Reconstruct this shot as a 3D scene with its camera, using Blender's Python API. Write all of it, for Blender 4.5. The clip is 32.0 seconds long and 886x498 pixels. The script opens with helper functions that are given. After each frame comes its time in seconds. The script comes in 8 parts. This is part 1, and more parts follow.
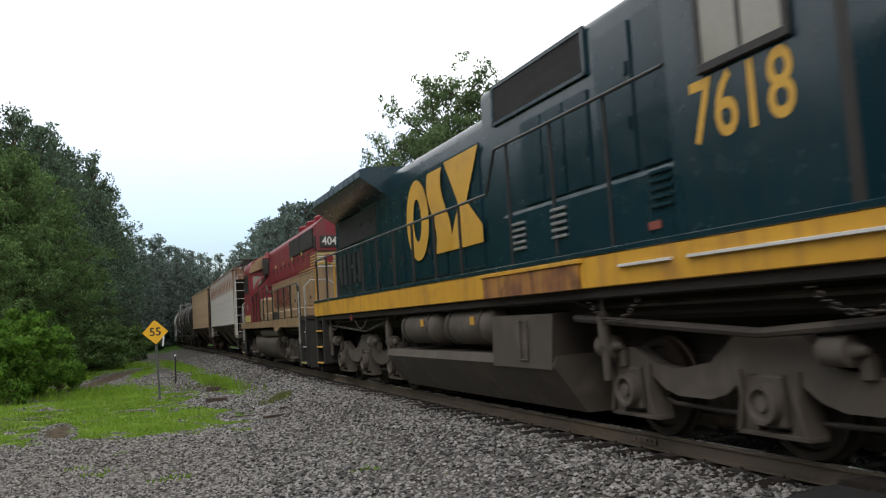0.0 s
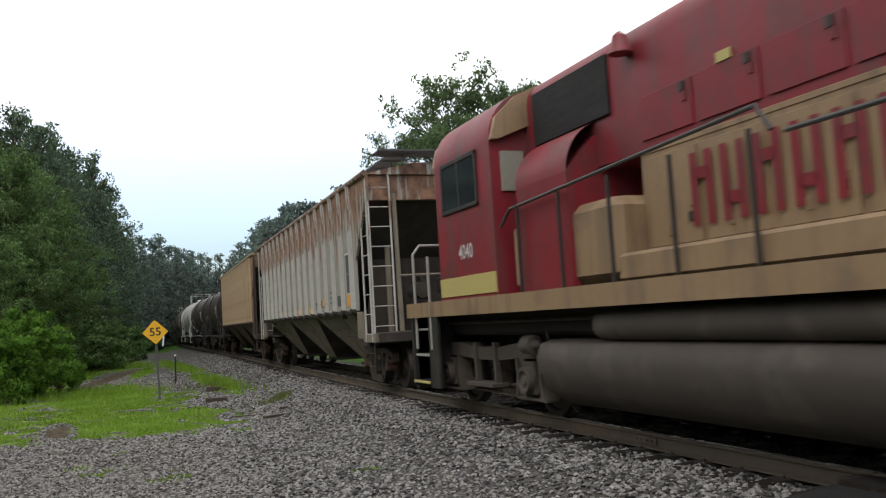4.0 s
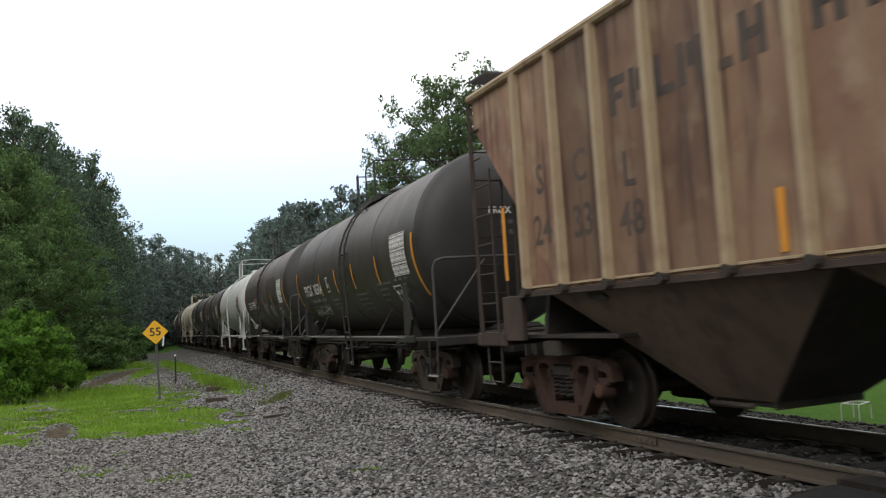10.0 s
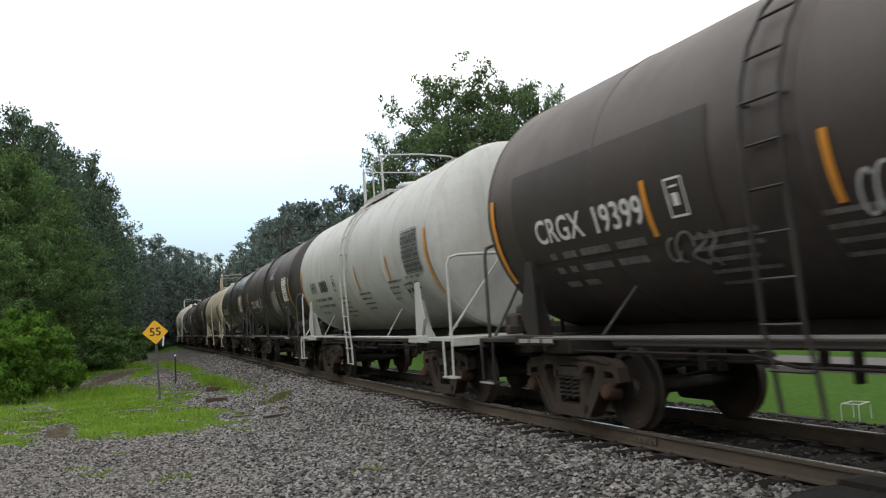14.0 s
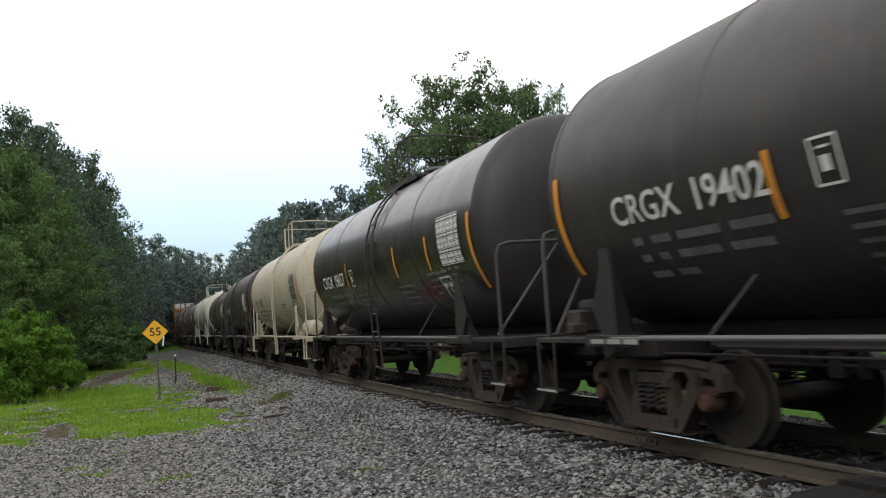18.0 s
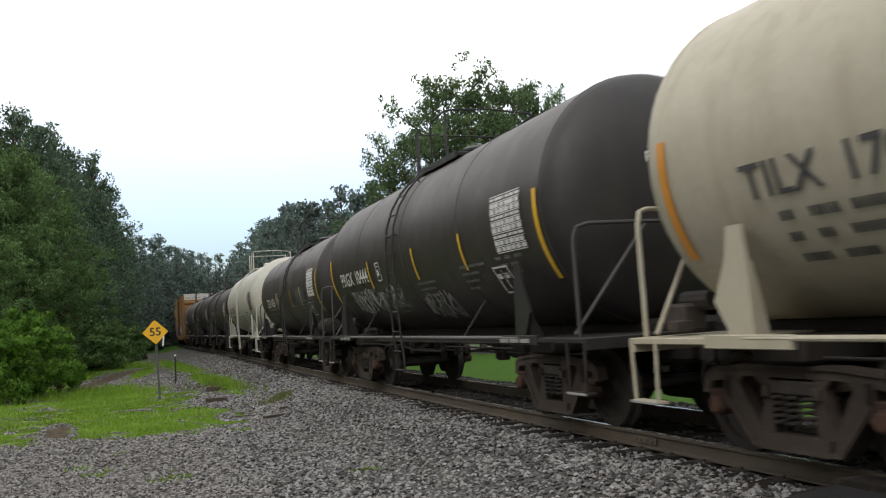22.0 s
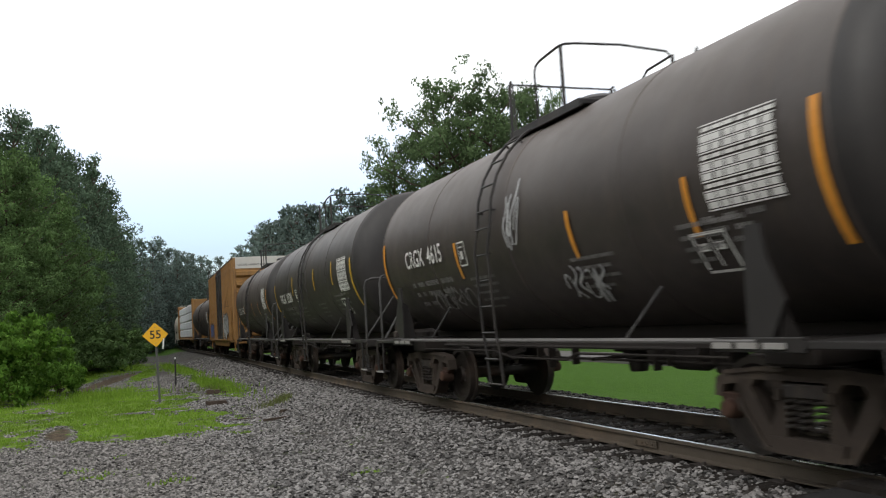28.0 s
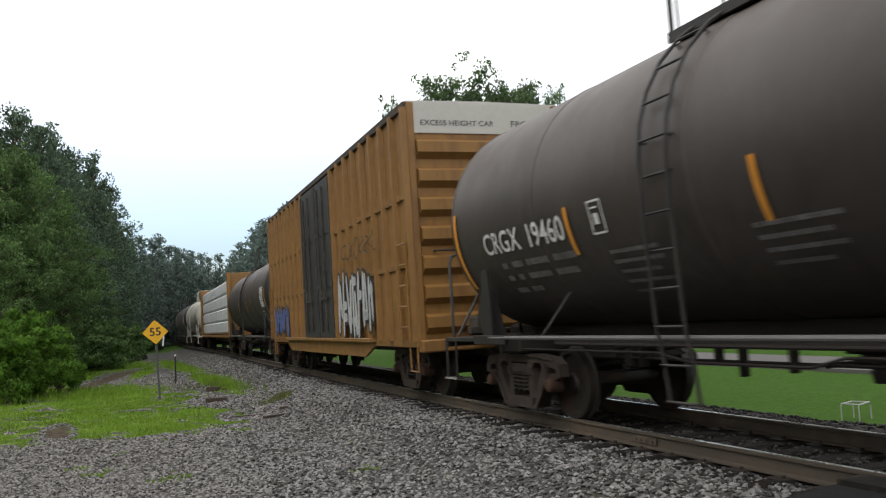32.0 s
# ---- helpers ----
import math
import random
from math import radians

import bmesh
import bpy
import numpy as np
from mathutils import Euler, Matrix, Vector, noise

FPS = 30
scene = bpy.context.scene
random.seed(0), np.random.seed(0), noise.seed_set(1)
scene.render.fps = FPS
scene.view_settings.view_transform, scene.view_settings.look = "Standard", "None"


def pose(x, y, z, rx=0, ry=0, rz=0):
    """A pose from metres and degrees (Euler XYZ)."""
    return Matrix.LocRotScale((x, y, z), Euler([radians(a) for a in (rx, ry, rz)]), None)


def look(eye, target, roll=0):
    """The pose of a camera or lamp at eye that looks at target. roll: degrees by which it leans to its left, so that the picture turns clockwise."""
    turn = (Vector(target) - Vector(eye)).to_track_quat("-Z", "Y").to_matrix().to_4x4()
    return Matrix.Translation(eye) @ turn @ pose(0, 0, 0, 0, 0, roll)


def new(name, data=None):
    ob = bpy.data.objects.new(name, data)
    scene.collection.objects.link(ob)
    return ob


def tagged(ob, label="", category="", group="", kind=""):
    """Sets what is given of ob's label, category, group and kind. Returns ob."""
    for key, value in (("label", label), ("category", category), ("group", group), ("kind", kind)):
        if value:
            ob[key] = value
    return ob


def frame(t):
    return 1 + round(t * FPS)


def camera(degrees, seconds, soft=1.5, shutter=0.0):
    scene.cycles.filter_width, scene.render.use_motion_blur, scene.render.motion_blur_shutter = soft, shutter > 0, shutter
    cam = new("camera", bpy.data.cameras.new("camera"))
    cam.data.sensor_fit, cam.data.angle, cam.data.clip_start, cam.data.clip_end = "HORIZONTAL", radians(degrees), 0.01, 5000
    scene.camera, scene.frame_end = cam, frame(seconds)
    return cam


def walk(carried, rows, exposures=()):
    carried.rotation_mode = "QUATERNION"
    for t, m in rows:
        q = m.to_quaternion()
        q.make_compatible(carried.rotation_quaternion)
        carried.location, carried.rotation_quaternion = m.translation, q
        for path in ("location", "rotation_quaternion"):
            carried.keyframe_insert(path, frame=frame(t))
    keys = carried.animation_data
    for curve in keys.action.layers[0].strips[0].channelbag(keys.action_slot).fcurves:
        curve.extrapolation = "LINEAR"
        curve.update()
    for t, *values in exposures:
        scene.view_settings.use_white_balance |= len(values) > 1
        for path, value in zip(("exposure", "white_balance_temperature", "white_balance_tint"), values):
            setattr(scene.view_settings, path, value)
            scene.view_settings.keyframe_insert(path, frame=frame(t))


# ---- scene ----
# ---------------------------------------------------------------- camera
FOV = 55.6456
EYE = (0.0, 0.0, 1.3653)
YAW, PITCH, ROLL = 22.5305, 4.451, -2.907
cam = camera(FOV, 32.0, soft=1.1, shutter=0.3)


def aim(up):
    """The camera's pose, tipped up by some degrees more."""
    a, b = radians(YAW), radians(PITCH + up)
    way = Vector((math.sin(a) * math.cos(b), math.cos(a) * math.cos(b), math.sin(b)))
    return look(EYE, Vector(EYE) + way * 10, ROLL)


walk(cam, [(t, aim(u)) for t, u in (
    (0, 0), (25.6, 0), (26.2, 0.04), (26.9, 0.15), (27.4, 0.187), (28.1, 0.187), (28.5, 0.125), (29.0, 0.06), (29.4, 0), (32, 0))])

# ---------------------------------------------------------------- light
world = bpy.data.worlds.new("world")
scene.world = world
world.use_nodes = True
wn, wl = world.node_tree.nodes, world.node_tree.links
wn.clear()
sky = wn.new("ShaderNodeTexSky")
sky.sky_type, sky.sun_disc = "NISHITA", False
sky.sun_elevation, sky.sun_rotation = radians(52), radians(250)
sky.dust_density = 3.0
coord = wn.new("ShaderNodeTexCoord")
split = wn.new("ShaderNodeSeparateXYZ")
wl.new(coord.outputs["Generated"], split.inputs[0])
cloud = wn.new("ShaderNodeTexNoise")
cloud.inputs["Scale"].default_value, cloud.inputs["Detail"].default_value = 1.6, 4
wl.new(coord.outputs["Generated"], cloud.inputs["Vector"])
# cover of cloud: thin near the horizon, closed above
rise = wn.new("ShaderNodeMapRange")
rise.inputs["From Min"].default_value, rise.inputs["From Max"].default_value = 0.09, 0.32
rise.inputs["To Min"].default_value, rise.inputs["To Max"].default_value = -0.28, 0.95
wl.new(split.outputs["Z"], rise.inputs["Value"])
veil = wn.new("ShaderNodeMath")
veil.operation, veil.use_clamp = "MULTIPLY_ADD", True
wl.new(cloud.outputs["Fac"], veil.inputs[0])
veil.inputs[1].default_value = 0.5
wl.new(rise.outputs["Result"], veil.inputs[2])
sky_gain = wn.new("ShaderNodeMix")
sky_gain.data_type, sky_gain.blend_type = "RGBA", "MULTIPLY"
sky_gain.inputs["Factor"].default_value = 1.0
wl.new(sky.outputs[0], sky_gain.inputs["A"])
sky_gain.inputs["B"].default_value = (0.248, 0.258, 0.280, 1)
cover = wn.new("ShaderNodeMix")
cover.data_type = "RGBA"
wl.new(veil.outputs[0], cover.inputs["Factor"])
wl.new(sky_gain.outputs["Result"], cover.inputs["A"])
cover.inputs["B"].default_value = (1.22, 1.24, 1.26, 1)
bg = wn.new("ShaderNodeBackground")
bg.inputs["Strength"].default_value = 1.0
wl.new(cover.outputs["Result"], bg.inputs["Color"])
wo = wn.new("ShaderNodeOutputWorld")
wl.new(bg.outputs[0], wo.inputs["Surface"])

sun = new("sun", bpy.data.lights.new("sun", "SUN"))
sun.data.energy, sun.data.angle, sun.data.color = 0.85, radians(25), (1.0, 0.95, 0.88)
sun.matrix_world = look((-20, -14, 32), (0, 10, 0))
scene.view_settings.exposure = 0.12


# ---------------------------------------------------------------- materials
def rgb(v):
    return (v[0], v[1], v[2], 1)


def surface(name, base, alt=None, rough=0.7, metal=0.0, grain=12.0, patch=0.8, mix=0.5, dirt=None, dirt_amount=0.3,
            streak=None, streak_amount=0.0, rust=None, lit_dust=None, coat=0.0, bump=0.15, bump_scale=40.0, random_tint=0.0, island=0.0, coords="Object", stretch=(1, 1, 1)):
    """A worn surface: two scales of variation, dirt patches, streaks that run down, fine relief."""
    m = bpy.data.materials.new(name)
    m.use_nodes = True
    n, l = m.node_tree.nodes, m.node_tree.links
    b = n["Principled BSDF"]
    b.inputs["Roughness"].default_value, b.inputs["Metallic"].default_value = rough, metal
    b.inputs["Coat Weight"].default_value, b.inputs["Coat Roughness"].default_value = coat, 0.12
    if rough >= 0.85:
        b.inputs["Specular IOR Level"].default_value = 0.2
    tc = n.new("ShaderNodeTexCoord")
    mp = n.new("ShaderNodeMapping")
    mp.inputs["Scale"].default_value = stretch
    l.new(tc.outputs[coords], mp.inputs["Vector"])
    alt = alt or [c * 0.72 for c in base]

    def tex(scale, detail=4.0, vec=None):
        t = n.new("ShaderNodeTexNoise")
        t.inputs["Scale"].default_value, t.inputs["Detail"].default_value = scale, detail
        l.new(vec or mp.outputs[0], t.inputs["Vector"])
        return t.outputs["Fac"]

    def ramp(src, lo, hi, top=1.0):
        r = n.new("ShaderNodeMapRange")
        for k, v in (("From Min", lo), ("From Max", hi), ("To Max", top)):
            r.inputs[k].default_value = v
        l.new(src, r.inputs["Value"])
        return r.outputs["Result"]

    def blend(fac, a, c, kind="MIX"):
        x = n.new("ShaderNodeMix")
        x.data_type, x.blend_type = "RGBA", kind
        if isinstance(fac, float):
            x.inputs["Factor"].default_value = fac
        else:
            l.new(fac, x.inputs["Factor"])
        for key, v in (("A", a), ("B", c)):
            if isinstance(v, (tuple, list)):
                x.inputs[key].default_value = rgb(v)
            else:
                l.new(v, x.inputs[key])
        return x.outputs["Result"]

    col = blend(ramp(tex(patch), 0.35, 0.68, mix), base, alt)
    col = blend(ramp(tex(grain), 0.4, 0.7, 0.35), col, [c * 0.78 for c in base])
    if dirt:
        col = blend(ramp(tex(patch * 2.3, 8.0), 0.52, 0.7, dirt_amount), col, dirt)
    if streak:
        sm = n.new("ShaderNodeMapping")
        sm.inputs["Scale"].default_value = (3.2, 3.2, 0.28)
        l.new(tc.outputs[coords], sm.inputs["Vector"])
        col = blend(ramp(tex(1.6, 6.0, sm.outputs[0]), 0.5, 0.66, streak_amount), col, streak)
    if lit_dust:
        # road dust that has settled towards the top, and skylight painted there with it
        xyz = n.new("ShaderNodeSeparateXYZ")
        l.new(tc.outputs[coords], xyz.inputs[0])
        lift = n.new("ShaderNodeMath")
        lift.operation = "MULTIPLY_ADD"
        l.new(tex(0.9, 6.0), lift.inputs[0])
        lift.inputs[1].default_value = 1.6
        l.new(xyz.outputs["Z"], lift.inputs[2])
        col = blend(ramp(lift.outputs[0], lit_dust[1], lit_dust[2], lit_dust[3]), col, lit_dust[0])
    if rust:
        # rust that runs down from the roof's edge: wide and heavy above, thin below
        sm = n.new("ShaderNodeMapping")
        sm.inputs["Scale"].default_value = (5.5, 5.5, 0.75)
        l.new(tc.outputs[coords], sm.inputs["Vector"])
        xyz = n.new("ShaderNodeSeparateXYZ")
        l.new(tc.outputs[coords], xyz.inputs[0])
        high = ramp(xyz.outputs["Z"], rust[0], rust[1])
        run = n.new("ShaderNodeMath")
        run.operation = "MULTIPLY_ADD"
        l.new(high, run.inputs[0])
        run.inputs[1].default_value = rust[2]
        l.new(tex(1.3, 9.0, sm.outputs[0]), run.inputs[2])
        col = blend(ramp(run.outputs[0], 0.68, 0.75, 0.9), col, blend(ramp(tex(5.0, 6.0), 0.35, 0.65), (0.085, 0.032, 0.018), (0.27, 0.125, 0.060)))
    if random_tint or island:
        src = n.new("ShaderNodeObjectInfo").outputs["Random"] if random_tint else n.new("ShaderNodeNewGeometry").outputs["Random Per Island"]
        amount = random_tint or island
        r = n.new("ShaderNodeMapRange")
        r.inputs["To Min"].default_value, r.inputs["To Max"].default_value = 1 - amount, 1 + amount
        l.new(src, r.inputs["Value"])
        hs = n.new("ShaderNodeHueSaturation")
        l.new(r.outputs["Result"], hs.inputs["Value"])
        l.new(col, hs.inputs["Color"])
        col = hs.outputs["Color"]
    l.new(col, b.inputs["Base Color"])
    if bump:
        bp = n.new("ShaderNodeBump")
        bp.inputs["Strength"].default_value, bp.inputs["Distance"].default_value = bump, 0.02
        l.new(tex(bump_scale, 5.0), bp.inputs["Height"])
        l.new(bp.outputs[0], b.inputs["Normal"])
    rr = n.new("ShaderNodeMapRange")
    rr.inputs["To Min"].default_value, rr.inputs["To Max"].default_value = max(rough - 0.12, 0.05), min(rough + 0.12, 1)
    l.new(tex(patch * 3), rr.inputs["Value"])
    l.new(rr.outputs["Result"], b.inputs["Roughness"])
    return m


M = {}
M["tank_black"] = surface("tank_black", (0.034, 0.029, 0.027), (0.050, 0.042, 0.038), rough=0.5, dirt=(0.05, 0.039, 0.032), dirt_amount=0.4, streak=(0.065, 0.052, 0.043), streak_amount=0.4, bump=0.05, lit_dust=((0.115, 0.095, 0.080), 3.3, 5.1, 0.40))
M["tank_gloss"] = surface("tank_gloss", (0.012, 0.011, 0.011), (0.020, 0.018, 0.018), rough=0.42, dirt=(0.06, 0.048, 0.040), dirt_amount=0.3, streak=(0.07, 0.058, 0.05), streak_amount=0.35, bump=0.04, lit_dust=((0.115, 0.098, 0.087), 3.2, 4.9, 0.7), coat=0.4)
M["tank_brown"] = surface("tank_brown", (0.045, 0.036, 0.033), (0.064, 0.051, 0.045), rough=0.52, dirt=(0.016, 0.013, 0.012), dirt_amount=0.4, streak=(0.07, 0.054, 0.044), streak_amount=0.4, bump=0.06, lit_dust=((0.135, 0.109, 0.092), 3.1, 4.9, 0.55))
# tank ends facing the next car: their shade is put into this darker paint
M["head_black"] = surface("head_black", (0.020, 0.0175, 0.017), (0.029, 0.025, 0.0235), rough=0.55, dirt=(0.04, 0.034, 0.03), dirt_amount=0.4, streak=(0.035, 0.03, 0.027), streak_amount=0.4, bump=0.05)
M["tank_grey"] = surface("tank_grey", (0.50, 0.51, 0.49), (0.43, 0.43, 0.41), rough=0.5, dirt=(0.30, 0.27, 0.22), dirt_amount=0.3, streak=(0.33, 0.30, 0.25), streak_amount=0.35, bump=0.04)
M["tank_cream"] = surface("tank_cream", (0.47, 0.425, 0.325), (0.40, 0.355, 0.265), rough=0.5, dirt=(0.32, 0.27, 0.19), dirt_amount=0.35, streak=(0.30, 0.25, 0.17), streak_amount=0.35, bump=0.04)
M["tank_white"] = surface("tank_white", (0.50, 0.485, 0.42), (0.43, 0.415, 0.355), rough=0.5, dirt=(0.35, 0.31, 0.24), dirt_amount=0.3, streak=(0.36, 0.32, 0.26), streak_amount=0.3, bump=0.04)
M["patch_dark"] = surface("patch_dark", (0.036, 0.029, 0.024), (0.050, 0.039, 0.033), rough=0.6, bump=0.05)
M["patch_grey"] = surface("patch_grey", (0.075, 0.082, 0.088), (0.06, 0.066, 0.07), rough=0.6, bump=0.05)
M["iron"] = surface("iron", (0.030, 0.024, 0.021), (0.045, 0.035, 0.029), rough=0.75, dirt=(0.13, 0.10, 0.075), dirt_amount=0.5, bump=0.3)
M["bogie_dust"] = surface("bogie_dust", (0.056, 0.044, 0.036), (0.036, 0.029, 0.025), rough=0.85, dirt=(0.16, 0.125, 0.095), dirt_amount=0.5, bump=0.3)
M["bogie_rust"] = surface("bogie_rust", (0.062, 0.036, 0.027), (0.038, 0.026, 0.021), rough=0.85, dirt=(0.14, 0.07, 0.045), dirt_amount=0.5, bump=0.3)
M["wheel_iron"] = surface("wheel_iron", (0.026, 0.022, 0.019), (0.045, 0.032, 0.025), rough=0.6, metal=0.2, dirt=(0.14, 0.075, 0.045), dirt_amount=0.35, bump=0.2)
M["handrail_dark"] = surface("handrail_dark", (0.045, 0.043, 0.042), (0.075, 0.07, 0.065), rough=0.5, bump=0.1)
M["tread"] = surface("tread", (0.42, 0.41, 0.40), rough=0.3, metal=0.9, bump=0.05)
M["black_paint"] = surface("black_paint", (0.020, 0.018, 0.0175), (0.026, 0.022, 0.020), rough=0.55, dirt=(0.08, 0.065, 0.05), dirt_amount=0.4, bump=0.1)
M["rail_worn"] = surface("rail_worn", (0.16, 0.15, 0.145), (0.10, 0.095, 0.09), rough=0.5, bump=0.1)
M["rail_line"] = surface("rail_line", (0.34, 0.33, 0.31), (0.22, 0.20, 0.19), rough=0.5, bump=0.1)
M["white_paint"] = surface("white_paint", (0.62, 0.61, 0.58), (0.5, 0.48, 0.45), rough=0.6, bump=0.05)
M["stencil"] = surface("stencil", (0.72, 0.71, 0.68), (0.52, 0.51, 0.48), rough=0.7, bump=0.0, patch=4)
M["stencil_dim"] = surface("stencil_dim", (0.25, 0.24, 0.23), (0.12, 0.115, 0.11), rough=0.7, bump=0.0, patch=6, mix=0.8)
M["stencil_dark"] = surface("stencil_dark", (0.06, 0.06, 0.06), (0.10, 0.10, 0.10), rough=0.7, bump=0.0, patch=4)
M["faded_mark"] = surface("faded_mark", (0.060, 0.048, 0.042), (0.12, 0.082, 0.062), rough=0.75, bump=0.0, patch=3, mix=0.9)
M["orange_tape"] = surface("orange_tape", (0.72, 0.30, 0.035), (0.60, 0.24, 0.03), rough=0.45, bump=0.0)
M["yellow_tape"] = surface("yellow_tape", (0.75, 0.44, 0.03), (0.6, 0.36, 0.03), rough=0.45, bump=0.0)
M["spray_white"] = surface("spray_white", (0.50, 0.50, 0.50), (0.30, 0.30, 0.30), rough=0.7, bump=0.0, patch=5, mix=0.7)
M["spray_red"] = surface("spray_red", (0.22, 0.05, 0.035), (0.12, 0.04, 0.03), rough=0.7, bump=0.0, patch=5)
M["spray_blue"] = surface("spray_blue", (0.09, 0.15, 0.36), (0.14, 0.10, 0.26), rough=0.7, bump=0.0, patch=3)
M["spray_black"] = surface("spray_black", (0.03, 0.03, 0.03), rough=0.7, bump=0.0)
M["blue_paint"] = surface("blue_paint", (0.0045, 0.026, 0.037), (0.007, 0.034, 0.046), rough=0.24, patch=1.4, dirt=(0.024, 0.036, 0.040), dirt_amount=0.3, streak=(0.020, 0.032, 0.037), streak_amount=0.3, bump=0.05, bump_scale=1.8)
# lighter copy of the blue paint: skylight on the wing's edge painted in
M["blue_lit"] = surface("blue_lit", (0.10, 0.14, 0.18), (0.06, 0.10, 0.14), rough=0.4, dirt=(0.15, 0.16, 0.16), dirt_amount=0.4, bump=0.04)
M["loco_yellow"] = surface("loco_yellow", (0.62, 0.33, 0.03), (0.48, 0.24, 0.03), rough=0.5, dirt=(0.22, 0.11, 0.04), dirt_amount=0.5, streak=(0.30, 0.14, 0.05), streak_amount=0.4, bump=0.05)
M["loco_letter"] = surface("loco_letter", (0.62, 0.35, 0.045), (0.52, 0.28, 0.04), rough=0.5, dirt=(0.3, 0.17, 0.05), dirt_amount=0.4, bump=0.0)
M["loco_grey"] = surface("loco_grey", (0.070, 0.057, 0.046), (0.044, 0.036, 0.030), rough=0.75, dirt=(0.15, 0.125, 0.10), dirt_amount=0.5, streak=(0.05, 0.045, 0.04), streak_amount=0.4, bump=0.1)
M["red_paint"] = surface("red_paint", (0.225, 0.014, 0.024), (0.145, 0.013, 0.020), rough=0.5, dirt=(0.09, 0.03, 0.03), dirt_amount=0.6, streak=(0.10, 0.05, 0.048), streak_amount=0.55, bump=0.04)
M["tan_paint"] = surface("tan_paint", (0.29, 0.195, 0.108), (0.23, 0.15, 0.083), rough=0.55, dirt=(0.14, 0.09, 0.06), dirt_amount=0.6, streak=(0.15, 0.10, 0.065), streak_amount=0.6, bump=0.04)
M["stripe"] = surface("stripe", (0.48, 0.40, 0.14), (0.36, 0.30, 0.12), rough=0.55, bump=0.0)
M["grille_black"] = surface("grille_black", (0.012, 0.012, 0.012), (0.022, 0.02, 0.019), rough=0.8, bump=0.8, bump_scale=60, stretch=(1, 1, 6))
M["hopper_dark"] = surface("hopper_dark", (0.040, 0.027, 0.021), (0.060, 0.038, 0.027), rough=0.8, dirt=(0.12, 0.07, 0.045), dirt_amount=0.5, bump=0.15)
# ribs and trim paler than the panels, the ribs' highlights painted in
M["hopper_rib"] = surface("hopper_rib", (0.46, 0.45, 0.42), (0.38, 0.37, 0.345), rough=0.65, dirt=(0.28, 0.24, 0.19), dirt_amount=0.3, bump=0.06, rust=(2.2, 4.5, 0.30))
M["hopper_grey"] = surface("hopper_grey", (0.325, 0.312, 0.275), (0.255, 0.24, 0.208), rough=0.65, dirt=(0.28, 0.24, 0.19), dirt_amount=0.35, streak=(0.27, 0.23, 0.18), streak_amount=0.3, bump=0.06, rust=(2.1, 4.4, 0.36))
M["hopper_tan"] = surface("hopper_tan", (0.27, 0.165, 0.100), (0.135, 0.062, 0.040), rough=0.7, patch=0.9, mix=0.9, grain=5, dirt=(0.36, 0.27, 0.17), dirt_amount=0.6, streak=(0.070, 0.033, 0.023), streak_amount=0.85, bump=0.08, random_tint=0.45)
M["hopper_cream"] = surface("hopper_cream", (0.42, 0.32, 0.20), (0.30, 0.205, 0.12), rough=0.7, dirt=(0.2, 0.11, 0.065), dirt_amount=0.7, streak=(0.16, 0.085, 0.05), streak_amount=0.6, bump=0.08)
# grime plus the shade under and between the bins, put into the colour
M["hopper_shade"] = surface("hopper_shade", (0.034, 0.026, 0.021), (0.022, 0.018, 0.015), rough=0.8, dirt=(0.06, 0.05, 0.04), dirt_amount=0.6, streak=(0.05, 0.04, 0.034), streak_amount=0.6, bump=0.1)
M["hopper_bin"] = surface("hopper_bin", (0.21, 0.178, 0.135), (0.15, 0.122, 0.09), rough=0.75, dirt=(0.10, 0.08, 0.06), dirt_amount=0.55, streak=(0.09, 0.07, 0.055), streak_amount=0.6, bump=0.1)
M["hopper_bin_brown"] = surface("hopper_bin_brown", (0.15, 0.105, 0.072), (0.10, 0.066, 0.046), rough=0.8, dirt=(0.06, 0.045, 0.035), dirt_amount=0.6, streak=(0.06, 0.045, 0.035), streak_amount=0.6, bump=0.1)
M["rust"] = surface("rust", (0.40, 0.19, 0.035), (0.16, 0.06, 0.03), rough=0.8, patch=1.8, mix=1.0, dirt=(0.10, 0.04, 0.022), dirt_amount=0.8, streak=(0.12, 0.045, 0.025), streak_amount=0.7, bump=0.2)
M["box_yellow"] = surface("box_yellow", (0.265, 0.135, 0.034), (0.215, 0.105, 0.028), rough=0.6, dirt=(0.15, 0.072, 0.028), dirt_amount=0.6, streak=(0.14, 0.068, 0.028), streak_amount=0.6, bump=0.06)
M["box_door"] = surface("box_door", (0.035, 0.035, 0.037), (0.05, 0.048, 0.046), rough=0.6, dirt=(0.09, 0.07, 0.05), dirt_amount=0.4, bump=0.08)
M["band_white"] = surface("band_white", (0.52, 0.50, 0.46), (0.44, 0.42, 0.38), rough=0.6, bump=0.03)
M["wrap_white"] = surface("wrap_white", (0.78, 0.79, 0.81), (0.62, 0.63, 0.67), rough=0.4, patch=1.5, bump=0.35, bump_scale=8)
M["glass"] = surface("glass", (0.02, 0.025, 0.028), rough=0.06, bump=0.0, mix=0.1)
M["pale_glass"] = surface("pale_glass", (0.30, 0.29, 0.25), (0.22, 0.21, 0.18), rough=0.1, bump=0.0)
M["lamp_glass"] = surface("lamp_glass", (0.16, 0.16, 0.15), rough=0.1, bump=0.0)
M["steel_rail"] = surface("steel_rail", (0.088, 0.070, 0.051), (0.064, 0.051, 0.039), rough=0.8, dirt=(0.18, 0.125, 0.08), dirt_amount=0.5, bump=0.2)
